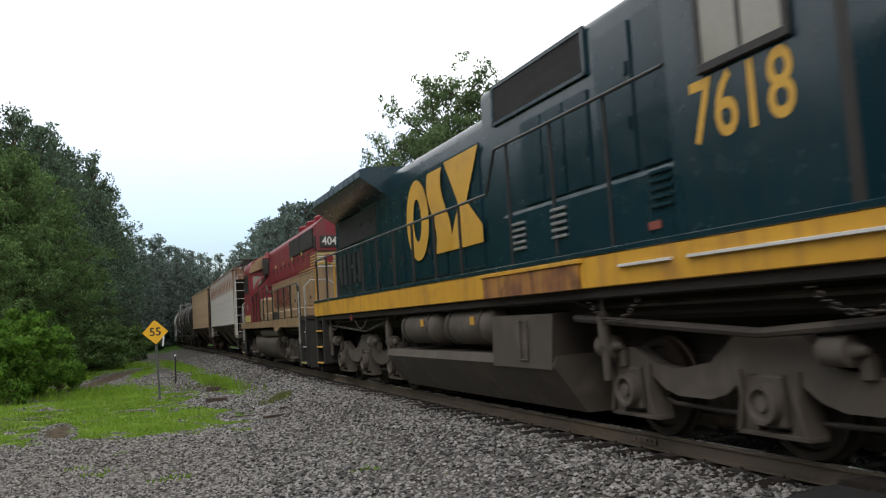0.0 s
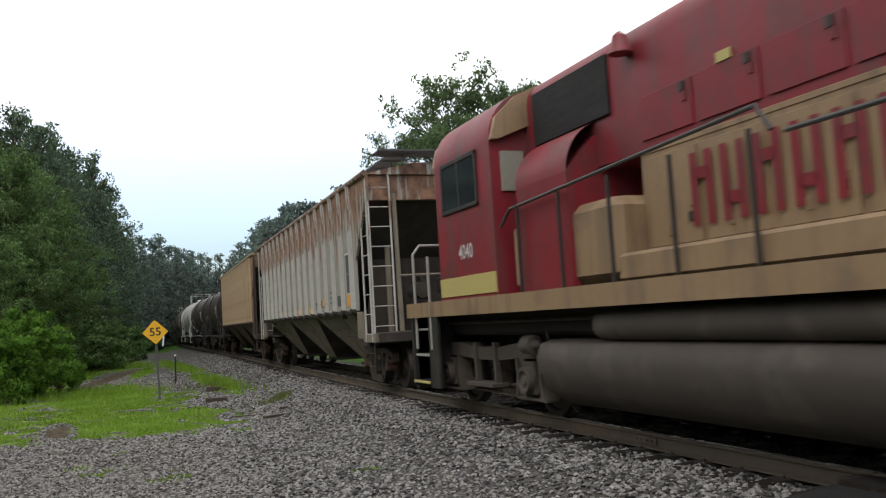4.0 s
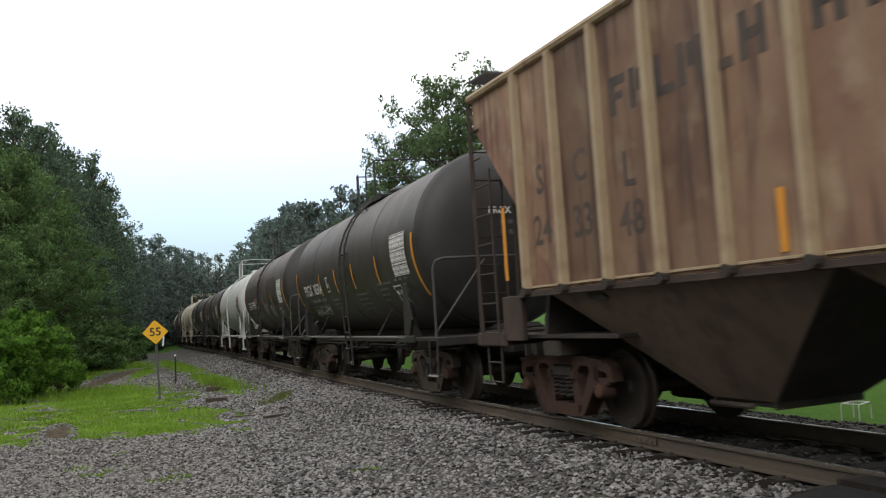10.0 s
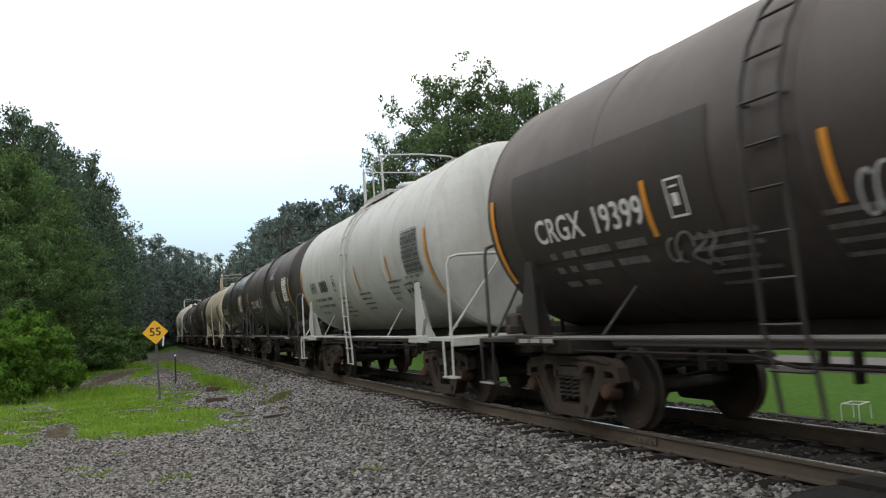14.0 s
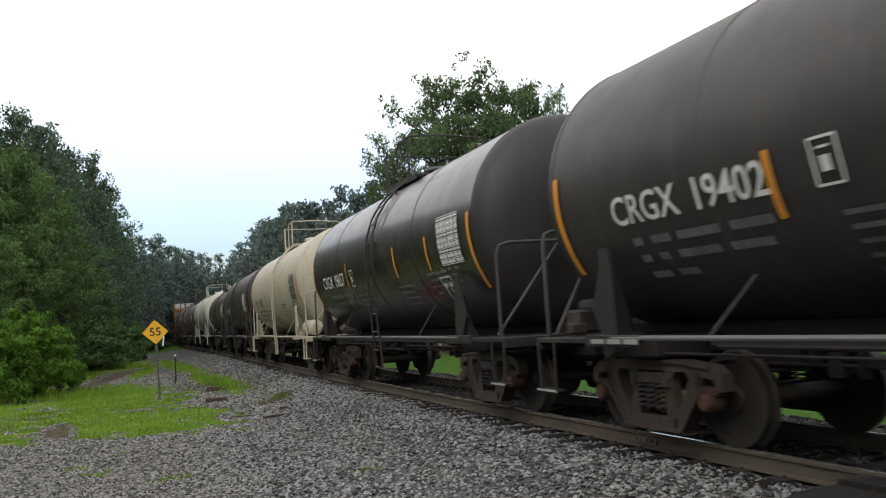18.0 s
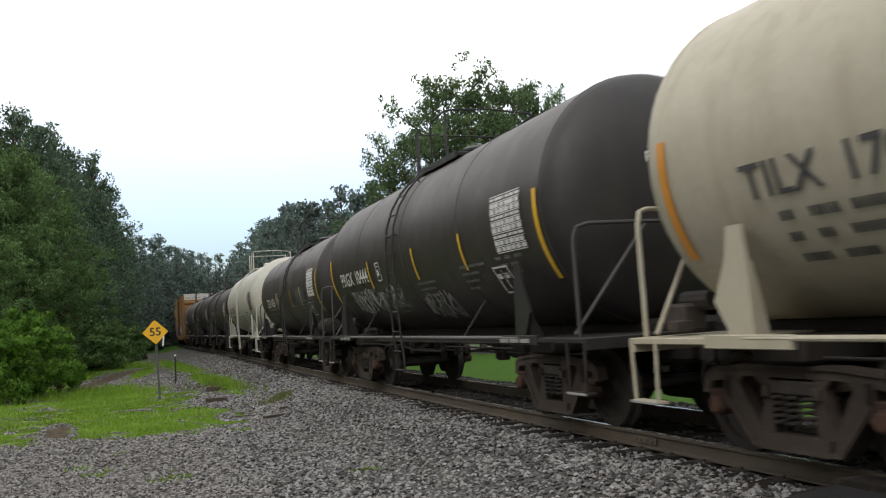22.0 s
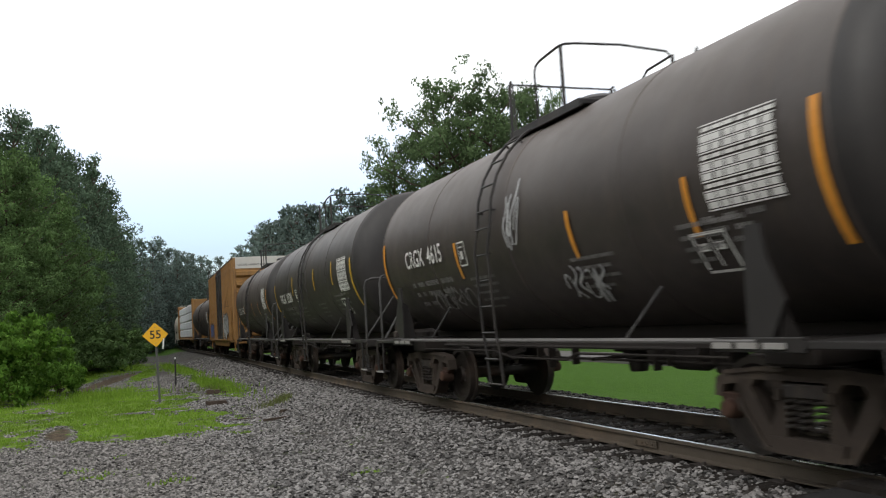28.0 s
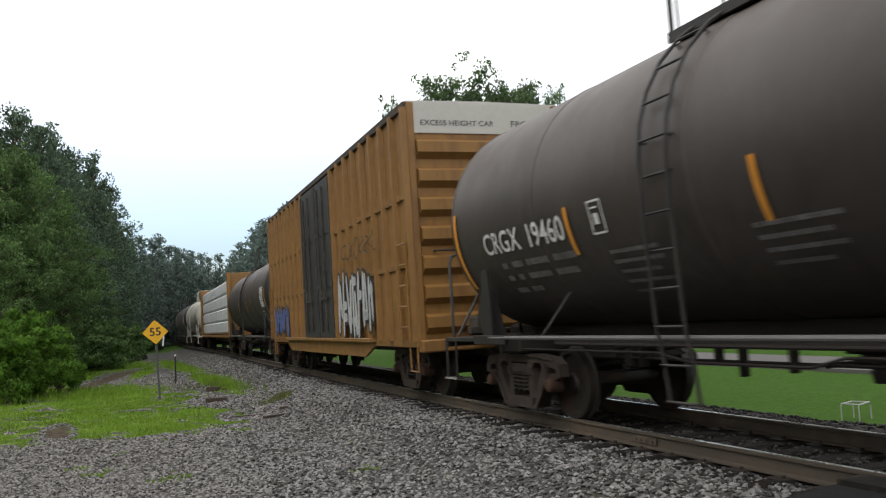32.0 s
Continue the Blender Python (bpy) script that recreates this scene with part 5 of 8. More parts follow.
        for i, x in enumerate((-4.25, 0.0, 4.25)):
            v, f = scrawl(60 + i, 2.2, 0.4, 8, 0.025)
            part("graffiti", Geo().add([(x + a, -1.42 + (0.12 - b) * 0.742 - 0.008, 1.5 - (0.12 - b) - 0.0) for a, b in v], f), M["spray_black"], car, "black scrawl on the bin", smooth=0)["kind"] = "stuff"
    else:
        g = Geo()
        # a long faded name, as strokes of letters that spell nothing
        forms = [((-0.10, 0, 0.10, 0.40), (0.03, 0.15, 0.22, 0.09), (0.0, -0.01, 0.16, 0.08)), ((-0.10, 0, 0.10, 0.40), (0.10, 0, 0.10, 0.40), (0, 0.0, 0.18, 0.09)),
                 ((-0.13, 0, 0.10, 0.40), (0.13, 0, 0.10, 0.40), (0, 0.06, 0.10, 0.22)), ((0, 0, 0.11, 0.40),), ((-0.10, 0, 0.10, 0.40), (0.02, -0.155, 0.24, 0.09))]
        for i in range(18):
            if i in (6, 12):
                continue
            for dx, dz, w, h in forms[(i * 7 + i // 3) % 5]:
                v, f = bar(w, h)
                on_side(g, v, f, -4.58 + i * 0.378 + dx, 3.53 + dz, y)
        part("faded_lettering", g, M["faded_mark"], car, "faded bars where the owner's name was", smooth=0)["kind"] = "stuff"
        g = Geo()
        ring = [(k * 0.75 * cx + 0.32 * math.cos(a), j * 0.62 * cx + 0.32 * math.sin(a)) for k, j, q in ((1, 1, 0), (-1, 1, 1), (-1, -1, 2), (1, -1, 3)) for a in [math.pi / 2 * (q + e / 4) for e in range(5)] for cx in (1,)]
        n = len(ring)
        g.add([(3.6 + a, y - 0.001, 3.3 + b) for a, b in ring] + [(3.6 + a * 0.90, y - 0.001, 3.3 + b * 0.89) for a, b in ring], [(i, (i + 1) % n, (i + 1) % n + n, i + n) for i in range(n)])
        for dx, h in ((-0.7, 0.7), (-0.2, 0.5), (0.3, 0.7), (0.8, 0.6)):
            v, f = bar(0.22, h)
            on_side(g, v, f, 3.6 + dx * 0.8, 3.5, y - 0.001)
        part("emblem_outline", g, M["faded_mark"], car, "faded rounded emblem frame", smooth=0)["kind"] = "stuff"
        g = Geo()
        for x, z, w, h in ((5.4, 2.62, 0.50, 0.42), (5.4, 2.14, 0.50, 0.42)):
            v, f = bar(w, h)
            part("data_panel", on_side(Geo(), v, f, x, z, y), M["stencil_dark"], car, smooth=0)
        g = Geo()
        for text, x, z in (("S", -6.3, 2.95), ("C", -5.4, 2.95), ("L", -4.5, 2.75), ("24", -6.3, 2.35), ("33", -5.4, 2.35), ("48", -4.5, 2.25)):
            v, f = letters(text, 0.5, 0.86)
            part("car_number" if text.isdigit() else "owner_mark", on_side(Geo(), v, f, x, z, y - 0.001), M["faded_mark"], car, "faint stencilled figures", smooth=0)
        g = Geo()
        for x, z, h in ((-7.33, 2.3, 0.95), (-5.03, 2.0, 0.5), (-2.55, 2.0, 0.5), (0.35, 2.0, 0.5), (2.82, 2.0, 0.5), (4.95, 2.0, 0.5), (6.86, 2.3, 1.0)):
            v, f = bar(0.09, h)
            part("reflector_strip", on_side(Geo(), v, f, x, z, y - 0.003), M["orange_tape"], car, smooth=0)
    MOVING.append((car, where, 6.85))
    return car


# ---------------------------------------------------------------- box car
def box_car(where):
    car = thing("box_car", "yellow-ochre high boxcar with dark doors and graffiti", "boxcar", "freight train")
    L, W, zb, zt = 7.95, 1.46, 1.02, 5.18
    for side in (-1, 1):
        part("side_wall", lambda: Geo().span(-L, L, -W, -W + 0.05, zb, zt - 0.05), M["box_yellow"], car, at=flip(1, side), key="bside")
        part("side_sill", lambda: Geo().prism([(-L, zb + 0.02), (L, zb + 0.02), (L, zb - 0.1), (5.2, zb - 0.1), (4.4, zb - 0.34), (-4.4, zb - 0.34), (-5.2, zb - 0.1), (-L, zb - 0.1)], -W - 0.03, -W + 0.03), M["box_yellow"], car, at=flip(1, side), key="bsill")
        for z in (2.35, 3.55):
            part("side_rail", lambda: Geo().span(-L, -1.7, -W - 0.045, -W, -0.05, 0.05), M["box_yellow"], car, at=pose(0, 0, z) @ flip(1, side), key="brail_a")
            part("side_rail", lambda: Geo().span(1.95, L, -W - 0.045, -W, -0.05, 0.05), M["box_yellow"], car, at=pose(0, 0, z) @ flip(1, side), key="brail_b")
        part("top_chord", lambda: Geo().span(-L, L, -W - 0.06, -W + 0.04, zt - 0.14, zt), M["hopper_dark"], car, "grimy top chord", at=flip(1, side), key="bchord")
        for k in range(9):
            for a, b in ((-L, -1.75), (2.0, L)):
                x = a + 0.06 + (b - a - 0.12) * k / 8
                part("side_post", lambda: Geo().hull([(-0.075, 0.02, zb), (-0.05, -0.10, zb), (0.05, -0.10, zb), (0.075, 0.02, zb)], [(-0.075, 0.02, zt - 0.1), (-0.05, -0.10, zt - 0.1), (0.05, -0.10, zt - 0.1), (0.075, 0.02, zt - 0.1)]),
                     M["box_yellow"], car, at=pose(x if side < 0 else -x, side * W, 0, 0, 0, 0 if side < 0 else 180), key="bpost")
        for x, w in ((-0.75, 1.78), (1.08, 1.78)):
            d = part("sliding_door", lambda: Geo().span(-w / 2, w / 2, -W - 0.09, -W - 0.01, zb + 0.06, zt - 0.2).span(-w / 2, w / 2, -W - 0.11, -W - 0.09, 2.3, 2.4).span(-w / 2, w / 2, -W - 0.11, -W - 0.09, 3.6, 3.7).span(-w / 2, -w / 2 + 0.1, -W - 0.115, -W - 0.09, zb + 0.1, zt - 0.25).span(w / 2 - 0.1, w / 2, -W - 0.115, -W - 0.09, zb + 0.1, zt - 0.25),
                     M["box_door"], car, "dark plug door", at=pose(x, 0, 0) @ flip(1, side), key="bdoor")
            part("lock_bar", lambda: Geo().tube([(-0.3, -W - 0.14, zb + 0.2), (-0.3, -W - 0.14, zt - 0.4)], 0.025, 6).tube([(0.3, -W - 0.14, zb + 0.2), (0.3, -W - 0.14, zt - 0.4)], 0.025, 6).span(-0.4, 0.4, -W - 0.16, -W - 0.13, 2.0, 2.06), M["iron"], d, key="block")
        part("door_track", lambda: Geo().span(-5.0, 5.3, -W - 0.13, -W, zb - 0.03, zb + 0.05), M["box_yellow"], car, at=flip(1, side), key="btrack")
        for d in (-1, 1):
            def lad():
                g = Geo()
                for x in (L - 0.55, L - 0.1):
                    g.tube([(x, -W - 0.12, zb), (x, -W - 0.12, 2.7)], 0.02, 6)
                for k in range(5):
                    g.tube([(L - 0.55, -W - 0.12, zb + 0.25 + k * 0.36), (L - 0.1, -W - 0.12, zb + 0.25 + k * 0.36)], 0.018, 6)
                g.tube([(L - 0.5, -W, zb - 0.1), (L - 0.5, -W, 0.5), (L - 0.1, -W, 0.5), (L - 0.1, -W, zb - 0.1)], 0.02, 6)
                return g
            part("ladder", lad, M["box_yellow"], car, at=flip(d, side), key="blad")
    part("roof", lambda: Geo().prism([(-W - 0.02, zt - 0.02), (-W, zt + 0.015), (0, zt + 0.035), (W, zt + 0.015), (W + 0.02, zt - 0.02)], -L, L, "yz"), M["band_white"], car)
    part("floor", Geo().span(-L, L, -W + 0.05, W - 0.05, zb - 0.06, zb + 0.04).span(-L, L, -0.2, 0.2, zb - 0.34, zb), M["iron"], car)
    for d in (-1, 1):
        def end():
            g = Geo().span(L - 0.06, L, -W, W, zb, zt - 0.02)
            for y in (-W, W - 0.12):
                g.span(L - 0.02, L + 0.05, y, y + 0.12, zb, zt - 0.02)
            return g
        e = part("end_wall", end, M["box_yellow"], car, "ribbed ochre end wall", at=pose(0, 0, 0, 0, 0, 0 if d > 0 else 180), key="bend", smooth=20)
        for k in range(7):
            part("end_rib", lambda: Geo().prism([(L - 0.01, 0), (L + 0.12, 0.12), (L + 0.12, 0.30), (L - 0.01, 0.36)], -W + 0.14, W - 0.14), M["box_yellow"], e, at=pose(0, 0, zb + 0.10 + k * 0.505), key="bendrib", smooth=20)
        part("end_band", lambda: Geo().span(L, L + 0.02, -W, W, 4.62, zt), M["band_white"], e, "white band", key="bband")
        part("end_sill", lambda: Geo().span(L - 0.2, L + 0.15, -1.45, 1.45, zb - 0.2, zb + 0.02), M["box_yellow"], car, at=pose(0, 0, 0, 0, 0, 0 if d > 0 else 180), key="besill")
        part("end_grab", lambda: Geo().tube([(L + 0.02, -1.1, 2.55), (L + 0.14, -1.1, 2.55), (L + 0.14, 0.2, 2.55), (L + 0.02, 0.2, 2.55)], 0.02, 6).span(L + 0.02, L + 0.4, -0.6, 0.6, zb + 0.1, zb + 0.14), M["iron"], car, at=pose(0, 0, 0, 0, 0, 0 if d > 0 else 180), key="bgrab")
        coupler(car, d * (L + 0.2), d)
        bogie(car, d * 6.2)
    v, f = letters("EXCESS HEIGHT CAR", 0.135, 1.1)
    v2, f2 = letters("FBOX", 0.17, 1.1)
    part("owner_mark", Geo().add([(L + 0.024, 0.75 + a, 4.80 + b) for a, b in v2], f2), M["stencil_dark"], car, "dark painted mark", smooth=0)
    part("end_writing", Geo().add([(L + 0.024, -0.52 + a, 4.80 + b) for a, b in v], f), M["stencil_dark"], car, "dark painted height warning", smooth=0)
    def blobs(seed, x, z, w, h, n, grow):
        """Fat upright rounded strokes side by side."""
        r = random.Random(seed)
        g = Geo()
        def fat(cx, cz, rx, rz, lean, depth):
            pts = []
            for i in range(14):
                a = 2 * math.pi * i / 14
                u, v2 = math.copysign(abs(math.cos(a)) ** 0.6, math.cos(a)), math.copysign(abs(math.sin(a)) ** 0.6, math.sin(a))
                pts.append((cx + u * (rx + grow) + v2 * lean, -W - 0.108 - (0 if grow else 0.008) - depth, cz + v2 * (rz + grow)))
            g.add(pts, [tuple(range(14))])
        for k in range(n):
            cx, hh, ww = x - w / 2 + w * (k + 0.5) / n, h * r.uniform(0.8, 1.1), w / n
            zz = z + r.uniform(-0.06, 0.06) * h
            lean = r.uniform(-0.10, 0.10)
            fat(cx - ww * 0.22, zz, ww * r.uniform(0.16, 0.22), hh / 2, lean, 0.0004 * k)
            if k % 3 != 1:
                fat(cx + ww * 0.24, zz + r.uniform(-0.1, 0.1) * h, ww * r.uniform(0.14, 0.20), hh * r.uniform(0.3, 0.5), -lean, 0.0004 * k + 0.0001)
            for q in range(1 + k % 2):
                fat(cx + ww * 0.05, zz + hh * r.uniform(-0.4, 0.4), ww * 0.42, h * 0.075, 0.0, 0.0004 * k + 0.0002)
        return g
    for seed, x, z, w, h, n, tone in ((5, 4.05, 1.80, 3.1, 1.35, 7, "spray_white"), (9, -5.6, 1.62, 2.7, 0.85, 6, "spray_blue")):
        part("graffiti", blobs(seed, x, z, w, h, n, 0.07), M["spray_black"], car, "black outline of graffiti", smooth=0)["kind"] = "stuff"
        part("graffiti", blobs(seed, x, z, w, h, n, 0.0), M[tone], car, "fat sprayed graffiti strokes", smooth=0)["kind"] = "stuff"
    v, f = scrawl(8, 3.0, 0.45, 8, 0.022)
    part("graffiti", on_side(Geo(), v, f, 4.6, 3.0, -W - 0.105), M["spray_black"], car, "thin sprayed scrawl", smooth=0)["kind"] = "stuff"
    MOVING.append((car, where, 6.2))
    return car


# ---------------------------------------------------------------- centre-beam flat car with wrapped timber
def timber_car(where):
    car = thing("timber_flat_car", "yellow bulkhead flat car loaded with white-wrapped timber", "flat car", "freight train")
    L = 10.7
    part("deck", Geo().span(-L, L, -1.4, 1.4, 0.98, 1.14).span(-L + 0.5, L - 0.5, -0.25, 0.25, 0.6, 1.0), M["box_yellow"], car)
    for d in (-1, 1):
        part("bulkhead", lambda: Geo().span(L - 0.35, L - 0.15, -1.4, 1.4, 1.1, 4.55).span(L - 0.15, L, -1.45, -1.25, 1.1, 4.6).span(L - 0.15, L, 1.25, 1.45, 1.1, 4.6).span(L - 0.15, L, -0.1, 0.1, 1.1, 4.6), M["box_yellow"], car, at=pose(0, 0, 0, 0, 0, 0 if d > 0 else 180), key="tbulk")
        coupler(car, d * (L + 0.2), d)
        bogie(car, d * 8.4)
    part("centre_beam", Geo().span(-L + 0.4, L - 0.4, -0.06, 0.06, 1.1, 4.5), M["box_yellow"], car)
    for i in range(5):
        for k in range(4):
            for side in (-1, 1):
                part("timber_pack", lambda: Geo().box(0, 0, 0, 3.9, 1.2, 0.72), M["wrap_white"], car, "white-wrapped timber pack", at=pose(-8.1 + i * 4.03, side * 0.72, 1.58 + k * 0.76), key="pack")
    MOVING.append((car, where, 8.4))
    return car


# ---------------------------------------------------------------- locomotives
def rounded(hw, z0, z1, c=0.22, n=5):
    """Cross-section of a hood: upright sides and rounded upper corners, as (y, z)."""
    pts = [(-hw, z0)]
    for k in range(n + 1):
        a = math.pi - math.pi / 2 * k / n
        pts.append((-hw + c + c * math.cos(a), z1 - c + c * math.sin(a)))
    return pts + [(-y, z) for y, z in reversed(pts)]


def loco_truck(car, x, axles, r, w_name):
    """Heavy cast locomotive bogie."""
    a = max(axles)
    b = part("bogie", lambda: Geo().box(0, 0, 0.72, 0.8, 1.9, 0.3), M["iron"], car, at=pose(x, 0, 0), key=("lt", a))

    def frame_side():
        g = Geo()
        if len(axles) == 3:
            pts = [(-a - 0.42, 0.74), (-a - 0.38, 0.95), (-a + 0.05, 0.97), (-a + 0.45, 0.80), (-a + 0.75, 0.76), (-0.75, 0.84), (-0.35, 1.12), (0.35, 1.12), (0.75, 0.84), (a - 0.75, 0.76), (a - 0.45, 0.80), (a - 0.05, 0.97), (a + 0.38, 0.95), (a + 0.42, 0.74)]
            for u in sorted(axles, reverse=True):
                pts += [(u + 0.24, 0.76), (u - 0.24, 0.76)]
                if u > -a:
                    m = u - a / 2
                    pts += [(m + 0.46, 0.56), (m + 0.24, 0.50), (m - 0.24, 0.50), (m - 0.46, 0.56)]
            g.prism(pts, -0.08, 0.08)
        else:
            # straight top beam with arches over the wheels
            g.prism([(-a - 0.45, 0.80), (-a - 0.40, 0.98), (-a + 0.3, 1.0), (-0.45, 0.93), (0.45, 0.93), (a - 0.3, 1.0), (a + 0.40, 0.98), (a + 0.45, 0.80), (a - 0.42, 0.78), (0.4, 0.74), (-0.4, 0.74), (-a + 0.42, 0.78)], -0.08, 0.08)
        for u in axles:
            for k in (-1, 1):
                # flared leg beside the axle box, with a lip
                g.prism([(u + k * 0.17, 0.80), (u + k * 0.36, 0.80), (u + k * 0.33, 0.55), (u + k * 0.40, 0.27), (u + k * 0.20, 0.27), (u + k * 0.22, 0.5)], -0.07, 0.07)
                g.prism([(u + k * 0.33, 0.80), (u + k * 0.37, 0.80), (u + k * 0.34, 0.55), (u + k * 0.41, 0.27), (u + k * 0.37, 0.27), (u + k * 0.30, 0.55)], -0.12, 0.12)
            g.span(u - 0.42, u + 0.42, -0.10, 0.10, 0.235, 0.275)
        return g

    def hanger():
        g = Geo()
        for k in (-0.34, 0.34):
            g.span(k - 0.035, k + 0.035, -0.05, 0.05, 0.30, 1.0)
        return g.span(-0.46, 0.46, -0.16, 0.12, 0.36, 0.42).span(-0.38, 0.38, -0.05, 0.05, 0.28, 0.32)
    for side in (-1, 1):
        part("side_frame", frame_side, M["loco_grey"], b, "dusty grey cast bogie frame", at=pose(0, side * 1.06, 0), key=("ltf", a))
        for u in axles:
            part("axle_box", lambda: Geo().span(-0.16, 0.16, -0.05, 0.1, -0.20, 0.24).lathe([(-0.14, 0.001), (-0.14, 0.06), (-0.11, 0.07), (-0.11, 0.12), (-0.15, 0.13), (-0.15, 0.17), (-0.05, 0.18)], "y", n=18),
                 M["loco_grey"], b, at=pose(u, side * 1.12, r, 0, 0, 0 if side < 0 else 180), key="axlebox")
        for u in (-a - 0.25, a + 0.25) if len(axles) == 2 else (-a - 0.25, 0.9, a + 0.25):
            part("brake_cylinder", lambda: Geo().lathe([(-0.2, 0.001), (-0.2, 0.10), (-0.16, 0.125), (0.08, 0.125), (0.10, 0.07), (0.22, 0.03), (0.22, 0.001)], "x", n=14).box(0.16, 0.06, -0.12, 0.10, 0.10, 0.2), M["loco_grey"], b, at=pose(u, side * 1.22, 0.98, 0, 0, 0 if side < 0 else 180), key="lbc")
        part("sand_pipe", lambda: Geo().tube([(0, 0, 1.2), (0.05, 0, 0.9), (0.25, 0.1, 0.3), (0.3, 0.2, 0.12)], 0.022, 6), M["iron"], b, at=pose(a + 0.45, side * 1.1, 0, 0, 0, 0 if side < 0 else 180), key="sand")
        if len(axles) == 2:
            part("swing_hanger", hanger, M["loco_grey"], b, "hanger with a spring plank", at=pose(0, side * 1.14, 0), key="swing")
        part("brake_rod", lambda: Geo().tube([(-a - 0.3, 0, 0.62), (-a + 0.5, 0, 0.40), (0, 0, 0.36), (a - 0.5, 0, 0.40), (a + 0.3, 0, 0.62)], 0.025, 6), M["iron"], b, at=pose(0, side * 0.98, 0), key=("lrod", a))
    for u in axles:
        part("traction_motor", lambda: Geo().box(0, 0, 0.55, 0.95, 1.2, 0.62), M["iron"], b, at=pose(u + (0.45 if u < a - 0.1 else -0.45), 0, 0), key="motor")
        m = pose(u, 0, r)
        WHEELS.append((part("wheelset", lambda: wheelset(r), M["wheel_iron"], b, "steel wheels on one axle", at=m, key=("wheels", r)), m, r))
    return b


def handrail(car, pts, posts, foot, material="black_paint", rr=0.022):
    for side in (-1, 1):
        part("handrail", Geo().tube([(x, -y, z) for x, y, z in pts], rr, 8), M["handrail_dark" if material == "black_paint" else material], car, at=flip(1, side))
        for x, y, z in posts:
            part("stanchion", lambda: Geo().tube([(0, 0, -0.14), (0, 0, z - foot)], 0.024, 6).box(0, 0, -0.06, 0.07, 0.05, 0.18), M[material], car, at=pose(x, side * y, foot), key=("post", round(z - foot, 2)))


